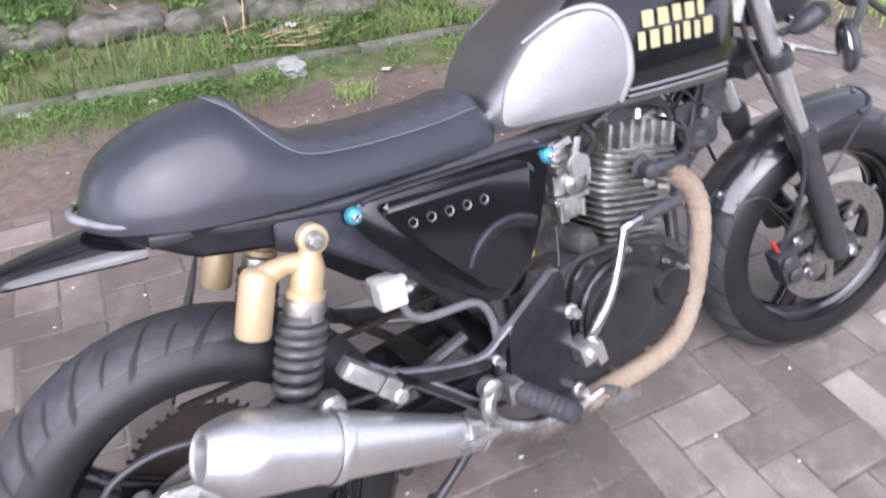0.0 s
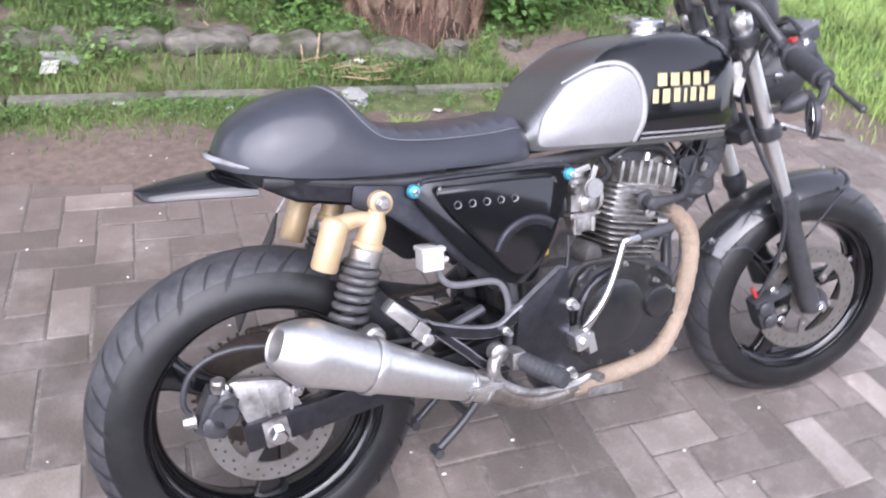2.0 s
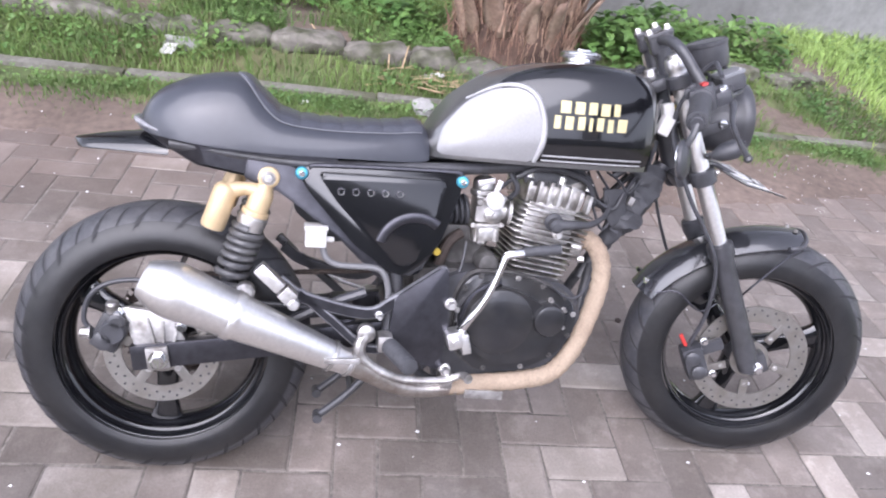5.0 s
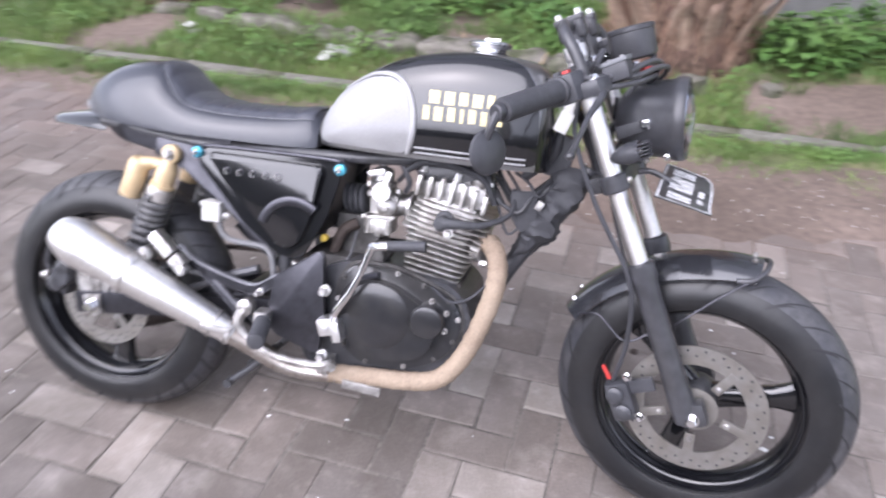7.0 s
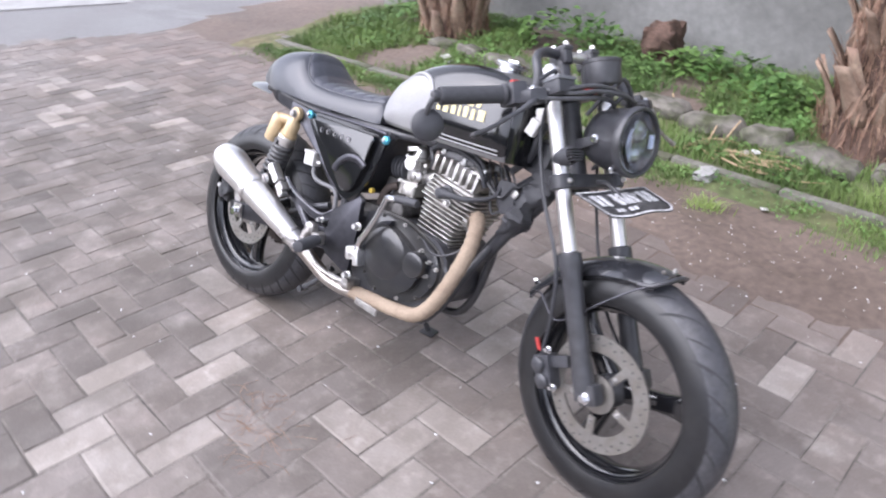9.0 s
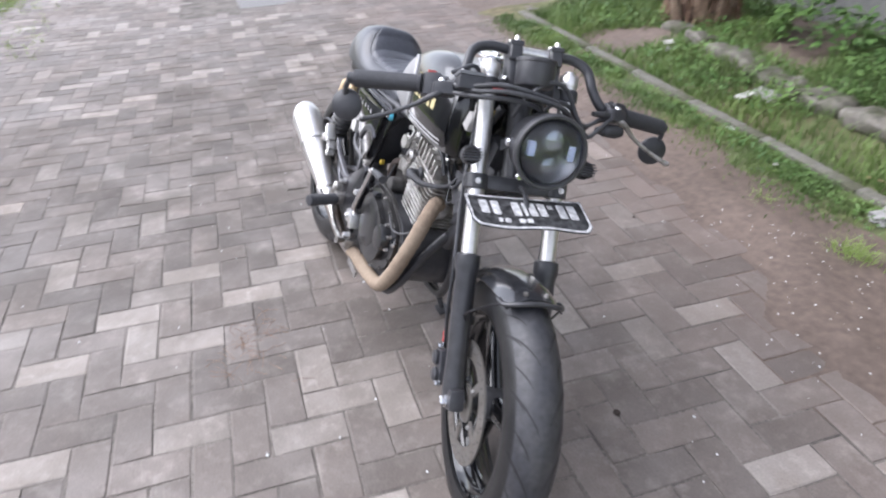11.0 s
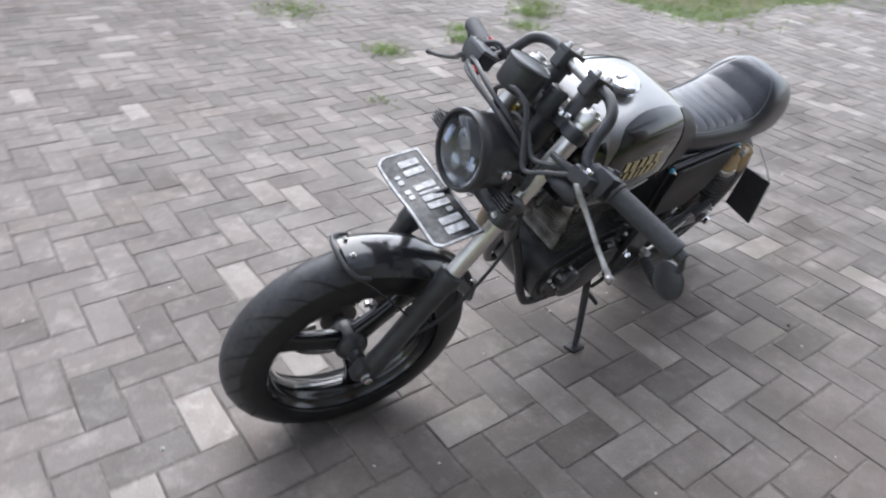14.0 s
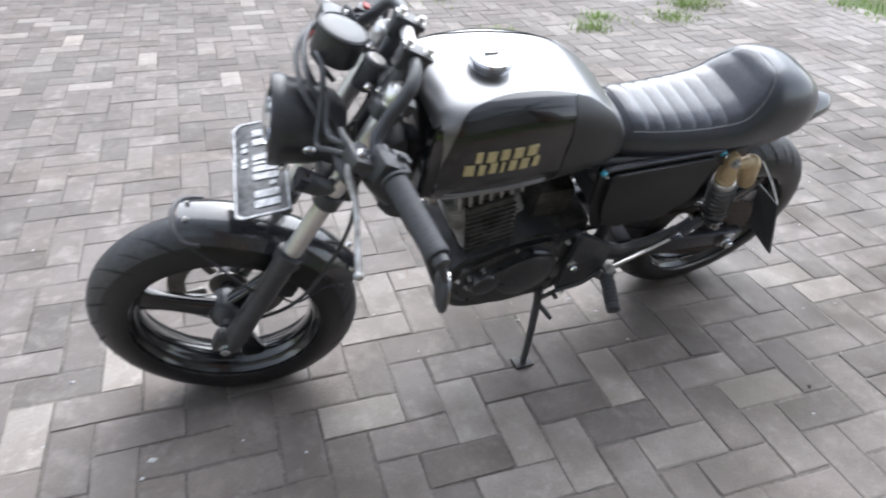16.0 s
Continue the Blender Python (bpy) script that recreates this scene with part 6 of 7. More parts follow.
ov, iv = [bm.verts.new((x, y, 0.0016)) for x, y in o[:n]], [bm.verts.new((x, y, 0.0016)) for x, y in i[:n]]
for k in range(n):
    bm.faces.new((ov[k], ov[(k + 1) % n], iv[(k + 1) % n], iv[k]))
part("plate_border", bend(bm), M_PLATE_WHITE, plate, smooth=0)
sx = -1 if (plate_m.to_3x3() @ Vector((1, 0, 0))).y > 0 else 1
for x, w, y, h in ((-0.103, 0.019, 0.010, 0.046), (-0.078, 0.018, 0.010, 0.046), (-0.053, 0.012, 0.022, 0.013), (-0.032, 0.017, 0.010, 0.046), (-0.009, 0.017, 0.010, 0.046),
                   (0.008, 0.007, 0.010, 0.046), (0.027, 0.017, 0.010, 0.046), (0.073, 0.017, 0.010, 0.044), (0.099, 0.018, 0.010, 0.044),
                   (0.006, 0.013, -0.029, 0.012), (0.023, 0.013, -0.029, 0.012), (0.055, 0.013, -0.029, 0.012), (0.071, 0.009, -0.029, 0.012)):
    bm = flat(round_poly([(-w / 2, -h / 2), (w / 2, -h / 2), (w / 2, h / 2), (-w / 2, h / 2)], 0.003, 2), 0.0012, 0.0022)
    for v in bm.verts:
        v.co.x, v.co.y = sx * (v.co.x + x), v.co.y + y
    part("plate_bar", bend(bm), M_PLATE_WHITE, plate, smooth=0)
P("plate_bracket", tube([F(0.06, 0, -0.12), F(0.09, 0, -0.13), PL_C - plz * 0.006], 0.006, 8, 4), M_BLACK_SATIN)
# meter
MC = F(0.117, -0.017, 0.088)
MD = (E3 * 0.99 + E1 * 0.10).normalized()
meter = P("meter", lathe(MC, MD, [(0.034, 0), (0.040, 0.003), (0.0425, 0.008), (0.0425, 0.050), (0.0440, 0.052), (0.0440, 0.058), (0.0400, 0.0605), (0.0385, 0.059)], 40), M_BLACK_SATIN, "small round black digital meter")
part("meter_face", lathe(MC + MD * 0.0588, MD, [(0.0385, 0), (0.0375, 0.0004), (0.02, 0.0012), (0, 0.0014)], 36), M_SCREEN, meter)
# handlebar with drop, grips, levers, mirrors
bar_half = [F(0.026, 0.0, 0.184), F(0.026, 0.05, 0.186), F(0.029, 0.100, 0.186), F(0.037, 0.137, 0.166), F(0.048, 0.152, 0.120), F(0.052, 0.175, 0.085), F(0.034, 0.215, 0.080), F(-0.030, 0.380, 0.080)]


def mirror_f(p):
    d = p - HEAD
    return F(d.dot(E1), -d.dot(E2), d.dot(E3))


bar = P("handlebar", tube([mirror_f(p) for p in bar_half[:0:-1]] + bar_half, 0.0112, 14, 7), M_BLACK_SATIN, "black drop handlebar")
part("bar_centre", rod(F(0.026, -0.026, 0.1845), F(0.026, 0.044, 0.1845), 0.0124, None, 20), M_STEEL, bar, "bare steel middle of the handlebar")
for v in (-0.040, 0.056):
    bm = lathe(F(0.026, v, 0.108), E3, [(0.021, 0), (0.0195, 0.006), (0.0185, 0.060)], 24)
    add_box(bm, F(0.026, v, 0.178), (0.052, 0.030, 0.038), FORK_M, 0.009, 3)
    riser = P("bar_riser", bm, M_BLACK_SATIN, "black handlebar clamp")
    part("clamp_cap", box(F(0.026, v, 0.1975), (0.056, 0.031, 0.011), FORK_M, 0.004), M_BLACK_SATIN, riser)
    for u in (0.007, 0.045):
        part("clamp_bolt", add_bolt(bmesh.new(), F(u, v, 0.202), E3, 0.0065, 0.009), M_STEEL, riser)
for s in (-1, 1):
    def G(u, v, t):
        return F(u, v * s, t)
    a, b = G(0.0245, 0.238, 0.080), G(-0.030, 0.378, 0.080)
    n = (b - a).length
    prof = [(0.014, 0), (0.0225, 0.001), (0.0225, 0.006)]
    for k in range(20):
        z = 0.008 + (n - 0.010) * k / 20
        prof += [(0.0190, z), (0.0195, z + 0.0018), (0.0195, z + 0.0042)]
    bm = lathe(a, b - a, prof + [(0.0185, n), (0.010, n + 0.001)], 20)
    part("grip", bm, M_GRIP, bar, "black ribbed rubber grip")
    part("bar_end", rod(b, b + (b - a).normalized() * 0.016, 0.013), M_BLACK_SATIN, bar)
    d = (b - a).normalized()
    m = Matrix((E1, d, E1.cross(d))).transposed()
    bm = box(G(0.034, 0.222, 0.078), (0.048, 0.038, 0.054), m, 0.011)
    add_box(bm, G(0.020, 0.206, 0.094), (0.030, 0.022, 0.022), m, 0.006)
    add_lathe(bm, G(0.044, 0.196, 0.080), d, [(0.016, -0.012), (0.019, -0.010), (0.019, 0.010), (0.016, 0.012)], 20)
    part("switch_pod", bm, M_BLACK_PLASTIC, bar, "black switch housing")
    for dz, dv in ((0.106, 0.214), (0.100, 0.230), (0.060, 0.222)):
        part("switch_button", box(G(0.022, dv, dz), (0.012, 0.009, 0.008), m, 0.002), M_GRIP, bar)
    bm = box(G(0.068, 0.205, 0.066), (0.050, 0.042, 0.030), m, 0.009)
    add_lathe(bm, G(0.076, 0.190, 0.050), E3, [(0.012, 0), (0.014, 0.003), (0.014, 0.028), (0.011, 0.031)], 18)
    add_tube(bm, [G(0.078, 0.186, 0.064), G(0.092, 0.160, 0.062), G(0.098, 0.135, 0.060)], [0.009, 0.007, 0.006], 10, 4)
    part("lever_perch", bm, M_BLACK_SATIN, bar)
    lever = tube([G(0.080, 0.195, 0.062), G(0.084, 0.222, 0.048), G(0.064, 0.258, 0.026), G(0.052, 0.312, 0.000), G(0.045, 0.360, -0.018)], [0.008, 0.007, 0.005, 0.0045, 0.006], 10, 6)
    part("lever", lever, M_BLACK_SATIN if s < 0 else M_CAST, bar, "black brake lever" if s < 0 else "bare alloy clutch lever")
    part("lever_tip", lathe(G(0.045, 0.360, -0.018) - E3 * 0.007, E3, [(0.0, 0), (0.006, 0.002), (0.0085, 0.007), (0.006, 0.012), (0, 0.014)], 14), M_BLACK_SATIN if s < 0 else M_CAST, bar)
    part("perch_bolt", add_bolt(bmesh.new(), G(0.076, 0.205, 0.080), E3, 0.008, 0.006), M_CHROME, bar)
    # bar-end mirror hangs below the grip
    c = G(-0.070, 0.386, 0.027)
    mr = P("mirror", tube([G(-0.032, 0.388, 0.080), G(-0.048, 0.394, 0.062), c + E3 * 0.012 + E2 * 0.004 * s], 0.0065, 8, 5), M_BLACK_SATIN, "small round black bar-end mirror")
    md = Vector((0.95, -0.3, 0.0) if s > 0 else (0.72, -0.62, 0.1)).normalized()
    part("mirror_shell", lathe(c - md * 0.004, md, [(0.034, 0), (0.036, 0.003), (0.035, 0.008), (0.027, 0.013), (0.012, 0.016), (0, 0.0165)], 36), M_BLACK_PLASTIC, mr)
    part("mirror_glass", lathe(c - md * 0.0045, -md, [(0.0325, 0), (0.0325, 0.001), (0, 0.0015)], 32), M_MIRROR, mr)
bm = box(F(0.108, -0.154, 0.078), (0.044, 0.056, 0.030), FORK_M, 0.006)
add_tube(bm, [F(0.085, -0.175, 0.072), F(0.068, -0.195, 0.068)], [0.012, 0.010], 12, 3)
tank_box = P("front_master_cylinder", bm, M_BLACK_PLASTIC, "square brake fluid box, its lid greyed by sky reflection")
part("box_lid", box(F(0.108, -0.154, 0.0955), (0.048, 0.060, 0.008), FORK_M, 0.003), M_SKYLIT_LID, tank_box, "plastic lid greyed for the sky it reflects")
for u, v in ((0.092, -0.132), (0.124, -0.176)):
    part("lid_screw", add_bolt(bmesh.new(), F(u, v, 0.0985), E3, 0.0035, 0.003), M_CAST, tank_box)
P("kill_switch", box(F(0.040, -0.222, 0.104), (0.012, 0.018, 0.008), FORK_M, 0.003), M_RED, "red kill switch")
# cables in front of the yoke
cables = [
    [F(0.07, -0.20, 0.085), F(0.125, -0.15, 0.062), F(0.158, -0.09, 0.062), F(0.168, -0.02, 0.056), F(0.150, 0.05, 0.044), F(0.100, 0.085, 0.020), F(0.04, 0.06, -0.03)],
    [F(0.05, -0.21, 0.090), F(0.110, -0.17, 0.070), F(0.150, -0.10, 0.076), F(0.160, -0.03, 0.068), F(0.142, 0.04, 0.054), F(0.085, 0.07, 0.020), F(0.0, 0.03, -0.05)],
    [F(0.08, -0.20, 0.060), F(0.130, -0.14, 0.050), F(0.150, -0.07, 0.050), F(0.130, 0.0, 0.040), F(0.06, 0.03, 0.0), F(-0.03, 0.02, -0.06)],
    [F(0.05, 0.21, 0.07), F(0.08, 0.13, 0.03), F(0.06, 0.11, -0.03), F(0.0, 0.06, -0.08)],
    [F(0.085, -0.045, 0.030), F(0.142, -0.030, 0.070), F(0.150, 0.010, 0.098), F(0.138, 0.052, 0.090), F(0.122, 0.088, 0.040), F(0.112, 0.120, 0.005), F(0.102, 0.152, 0.028), F(0.085, 0.190, 0.060)],
    [F(0.090, 0.000, 0.020), F(0.128, 0.030, 0.062), F(0.120, 0.070, 0.060), F(0.105, 0.108, 0.030), F(0.096, 0.140, 0.040), F(0.070, 0.190, 0.078)],
]
for pts in cables:
    P("cable", tube(pts, 0.0050, 8, 7), M_CABLE, "black control cable")
bm = lathe(F(0.090, 0.150, 0.026), F(0.064, 0.235, 0.036) - F(0.090, 0.150, 0.026), [(0.006, 0), (0.008, 0.004), (0.009, 0.018), (0.0125, 0.022), (0.0140, 0.034), (0.0155, 0.060), (0.0130, 0.066), (0.0120, 0.074), (0, 0.075)], 20)
P("cable_boot", bm, M_GRIP, "grey-black rubber boot over the clutch cable")
P("red_sleeve", tube([F(0.139, -0.112, 0.066), F(0.148, -0.098, 0.064), F(0.151, -0.086, 0.063)], 0.0056, 8, 3), M_RED)
P("connector", box((0.345, -0.098, 0.820), (0.026, 0.020, 0.040), Matrix.Rotation(radians(20), 3, "Y"), 0.004), M_CLEARWHITE, "white wiring connector")
P("connector", box((0.352, -0.088, 0.850), (0.024, 0.018, 0.034), Matrix.Rotation(radians(-15), 3, "Y"), 0.004), M_CLEARWHITE, "white wiring connector")
P("yellow_connector", box((0.378, -0.075, 0.855), (0.012, 0.012, 0.02), None, 0.002), M_YELLOW)
P("wiring_loom", tube([(0.28, -0.03, 0.70), (0.33, -0.05, 0.75), (0.34, -0.055, 0.80), (0.36, -0.04, 0.87)], 0.010, 8, 5), M_BLACK_PLASTIC)
P("ignition_coil", box((0.338, 0.0, 0.748), (0.066, 0.056, 0.086), Matrix.Rotation(radians(12), 3, "Y"), 0.010), M_BLACK_PLASTIC, "black ignition coil behind the steering head")
for k in range(5):
    y = -0.045 + 0.018 * k
    P("loose_wire", tube([(0.335, y * 0.6, 0.70), (0.30 + 0.01 * math.sin(k * 2.2), y, 0.66), (0.262 + 0.012 * math.cos(k * 1.7), y * 1.2, 0.628), (0.215, y * 1.1, 0.66 + 0.01 * k)], 0.0045, 6, 6), M_BLACK_PLASTIC)
P("rubber_flap", slab(round_poly([(0.255, 0.67), (0.31, 0.675), (0.315, 0.61), (0.285, 0.585), (0.262, 0.615)], 0.008, 3), -0.045, -0.039, 0.002), M_GRIP, "torn black rubber flap")
bm = tube([(0.378, -0.006, 0.715), (0.362, -0.014, 0.668), (0.336, -0.016, 0.622), (0.308, -0.012, 0.572), (0.285, -0.008, 0.535)], [0.030, 0.036, 0.034, 0.028, 0.016], 18, 8)
for v in bm.verts:
    v.co += 0.020 * Vector(noise.noise_vector(v.co * 24)) + 0.010 * Vector(noise.noise_vector(v.co * 70 + Vector((4, 0, 0))))
P("torn_wrap", bm, M_GRIP, "ragged black rubber wrapped round the wiring", smooth=50)
for k in range(4):
    x, y = 0.345 - 0.018 * k, -0.034 + 0.012 * (k % 3)
    P("loose_wire", tube([(x, y, 0.70 - 0.03 * k), (x - 0.03, y - 0.012, 0.665 - 0.028 * k), (x - 0.055, y - 0.006, 0.69 - 0.02 * k), (x - 0.085, y, 0.708)], 0.0032, 6, 6), M_BLACK_PLASTIC)
P("wire_clip", box((0.318, -0.052, 0.648), (0.014, 0.010, 0.020), Matrix.Rotation(radians(25), 3, "Y"), 0.003), M_CAST)
P("oil_cap", lathe((-0.118, -0.085, 0.528), (0, -1, 0), [(0.008, 0), (0.008, 0.010), (0.006, 0.012), (0, 0.012)], 14), M_YELLOW, "small yellow plug")

# ---- grass bank: palms, stones, grass, weeds, litter ----
def blade_field(name, spots, material, label, seed, category="grass"):
    """Grass: each spot is (x, y, z, height, width, lean)."""
    rng = random.Random(seed)
    verts, faces = [], []
    for x, y, z, h, w, lean in spots:
        a, b = rng.uniform(0, 6.283), rng.uniform(0, 6.283)
        dx, dy = math.cos(a) * w, math.sin(a) * w
        lx, ly = math.cos(b) * lean * h, math.sin(b) * lean * h
        n = len(verts)
        verts += [(x - dx, y - dy, z - 0.01), (x + dx, y + dy, z - 0.01),
                  (x - dx * 0.8 + lx * 0.35, y - dy * 0.8 + ly * 0.35, z + h * 0.55), (x + dx * 0.8 + lx * 0.35, y + dy * 0.8 + ly * 0.35, z + h * 0.55),
                  (x + lx, y + ly, z + h * (1 - 0.3 * lean))]
        faces += [(n, n + 1, n + 3, n + 2), (n + 2, n + 3, n + 4)]
    me = bpy.data.meshes.new(name)
    me.from_pydata(verts, [], faces)
    me.materials.append(material)
    return tagged(new(name, me), label, category, kind="stuff")


def leaf_field(name, spots, material, label, seed):
    """Broad weed leaves: each spot is (x, y, z, size)."""
    rng = random.Random(seed)
    verts, faces = [], []
    for x, y, z, s in spots:
        a, tip = rng.uniform(0, 6.283), rng.uniform(-0.5, 0.9)
        c, d = math.cos(a), math.sin(a)
        n = len(verts)
        for u, v, k in ((0, 0, 0), (0.35, 0.3, 0.08), (0.35, -0.3, 0.08), (0.7, 0.27, 0.05), (0.7, -0.27, 0.05), (1.05, 0, -0.12), (0.38, 0, 0), (0.72, 0, -0.02)):
            px, pz = s * u * math.cos(tip), s * (u * math.sin(tip) * 0.8 + k)
            py = s * v
            verts.append((x + px * c - py * d, y + px * d + py * c, z + pz))
        faces += [(n, n + 6, n + 1), (n, n + 2, n + 6), (n + 1, n + 6, n + 7, n + 3), (n + 6, n + 2, n + 4, n + 7), (n + 3, n + 7, n + 5), (n + 7, n + 4, n + 5)]
    me = bpy.data.meshes.new(name)
    me.from_pydata(verts, [], faces)
    me.materials.append(material)
    return tagged(new(name, me), label, "weeds", kind="stuff")


def scatter_grass():
    rng = random.Random(21)
    strip, bank, lawn, tufts = [], [], [], []
    for _ in range(34000):
        x = rng.uniform(-3.6, 4.0)
        k = kerb_line(x)
        y = k - 0.05 - abs(rng.gauss(0, 0.13))
        keep = noise.noise((x * 1.6, y * 2, 11)) + 0.35 * noise.noise((x * 6, y * 6, 4)) + 0.25
        if keep < rng.uniform(0.0, 0.5):
            continue
        strip.append((x, y, bank_height(x, y), rng.uniform(0.014, 0.046), rng.uniform(0.0016, 0.0034), rng.uniform(0.2, 1.1)))
    for _ in range(52000):
        x = rng.uniform(-3.55, 4.5)
        k = kerb_line(x)
        y = k + 0.05 + rng.random() ** 1.1 * 1.75
        keep = noise.noise((x * 1.5, y * 1.5, 2)) * 1.3 + 0.4 * noise.noise((x * 5, y * 5, 8))
        if keep > 0.22 + rng.uniform(-0.1, 0.25) and not (-2.2 < x < 0.3 and y < 2.42 and rng.random() < 0.45):
            continue
        if math.hypot(x - 0.79, y - 2.78) < 0.42 or math.hypot(x + 2.45, y - 3.05) < 0.3:
            continue
        tall = 0.7 + 0.8 * max(0, noise.noise((x * 0.9, y * 0.9, 15)) + 0.25)
        bank.append((x, y, bank_height(x, y), rng.uniform(0.035, 0.12) * tall, rng.uniform(0.0018, 0.004), rng.uniform(0.2, 1.0)))
    for _ in range(60000):
        x, y = 2.62 + 6 * rng.random() ** 1.5, rng.uniform(-1.5, 6.0)
        if x < 3.0 + 0.2 * noise.noise((y * 2, 3, 3)) and rng.random() < 0.93:
            continue
        if noise.noise((x * 0.9, y * 0.9, 31)) > 0.35 and rng.random() < 0.8:
            continue
        lawn.append((x, y, bank_height(x, y), rng.uniform(0.05, 0.17) * min(1, 0.4 + (x - 2.6)), rng.uniform(0.0025, 0.005), rng.uniform(0.2, 0.9)))
    for cx, cy, r, n, h in ((0.29, 1.60, 0.06, 160, 0.11), (-1.24, -2.62, 0.12, 260, 0.06), (-1.9, -2.6, 0.10, 220, 0.06), (-2.6, -2.66, 0.13, 240, 0.06), (-1.2, -3.75, 0.25, 420, 0.07),
                            (-2.1, -2.80, 0.12, 220, 0.05), (-2.95, -2.92, 0.16, 380, 0.07), (-0.7, -1.9, 0.07, 60, 0.03), (-3.2, -3.1, 0.2, 420, 0.07), (-0.2, 1.62, 0.05, 70, 0.06), (1.5, 1.62, 0.08, 90, 0.06)):
        for _ in range(n):
            x, y = cx + rng.gauss(0, r * 0.6), cy + rng.gauss(0, r * 0.6)
            tufts.append((x, y, 0.0, rng.uniform(0.4, 1.0) * h, rng.uniform(0.0016, 0.003), rng.uniform(0.3, 1.2)))
    for _ in range(12000):
        x, y = rng.uniform(-9, -4.0), rng.uniform(-7, -1.6)
        if y > -2.1 + 0.5 * noise.noise((x * 0.7, 4, 0)) and rng.random() < 0.8:
            continue
        lawn.append((x, y, -0.01, rng.uniform(0.03, 0.1), rng.uniform(0.003, 0.006), rng.uniform(0.2, 0.9)))
    blade_field("grass_tufts", tufts, M_LONG_GRASS, "pale green grass tufts growing through the paving", 9)
    blade_field("kerb_grass", strip, M_GRASS, "short bright green grass along the kerb", 1)
    blade_field("bank_grass", bank, M_GRASS, "uneven green grass on the bank", 2)
    blade_field("lawn_grass", lawn, M_LONG_GRASS, "long bright green grass beside the paving", 3)


def scatter_weeds():
    rng = random.Random(33)
    low = []
    for _ in range(1300):
        x = rng.uniform(-3.4, 4.2)
        y = kerb_line(x) + 0.12 + rng.random() * 1.5
        if math.hypot(x - 0.79, y - 2.78) < 0.4:
            continue
        if noise.noise((x * 1.5, y * 1.5, 2)) * 1.2 > 0.2:
            continue
        h = rng.uniform(0.02, 0.12)
        for _ in range(rng.randint(7, 18)):
            low.append((x + rng.gauss(0, 0.04), y + rng.gauss(0, 0.04), bank_height(x, y) + rng.uniform(0.2, 1) * h, rng.uniform(0.014, 0.042)))
    for _ in range(420):
        x = rng.uniform(-3.3, 2.6)
        y = kerb_line(x) - 0.06 - abs(rng.gauss(0, 0.09))
        for _ in range(rng.randint(4, 9)):
            low.append((x + rng.gauss(0, 0.03), y + rng.gauss(0, 0.03), bank_height(x, y) + rng.uniform(0.01, 0.04), rng.uniform(0.01, 0.022)))
    leaf_field("weeds", low, M_LEAF, "low broad-leaved weeds among the grass", 4)
    for k, (cx, cy, rx, ry, h, n) in enumerate(((1.42, 2.72, 0.30, 0.18, 0.30, 260), (1.75, 2.95, 0.42, 0.22, 0.34, 420), (2.5, 3.1, 0.35, 0.25, 0.28, 300), (-0.35, 3.3, 0.45, 0.22, 0.22, 260), (-1.5, 3.3, 0.5, 0.25, 0.30, 320), (0.15, 2.95, 0.2, 0.15, 0.2, 140), (-2.95, 3.2, 0.3, 0.3, 0.3, 200))):
        spots = []
        for _ in range(n):
            a, r = rng.uniform(0, 6.283), rng.random() ** 0.5
            x, y = cx + rx * r * math.cos(a), cy + ry * r * math.sin(a)
            z = bank_height(x, y) + h * (1 - r * r * 0.6) * rng.random() ** 0.5
            spots.append((x, y, z, rng.uniform(0.04, 0.09)))
        leaf_field("weed_clump", spots, M_LEAF, "leafy green weed clump near the wall", 50 + k)


def make_stone(name, at, size, turn, seed, material, label, category):
    rng = random.Random(seed)
    bm = bmesh.new()
    bmesh.ops.create_icosphere(bm, subdivisions=4, radius=1)
    for v in bm.verts:
        p = v.co.copy()
        f = max(abs(p.x), abs(p.y), abs(p.z))
        p = p.lerp(p / f, 0.55)
        p += 0.34 * Vector(noise.noise_vector(p * 1.3 + Vector((seed * 7.7, 0, 0)))) + 0.15 * Vector(noise.noise_vector(p * 3.4 + Vector((seed, 3, 0)))) + 0.05 * Vector(noise.noise_vector(p * 11 + Vector((seed, 8, 0))))
        v.co = Vector((p.x * size[0], p.y * size[1], p.z * size[2]))
    ob = finish(name, bm, material, None, 40)
    ob.matrix_basis = pose(*at, rng.uniform(-6, 6), rng.uniform(-6, 6), turn)
    return tagged(ob, label, category, "rubble along the bank")


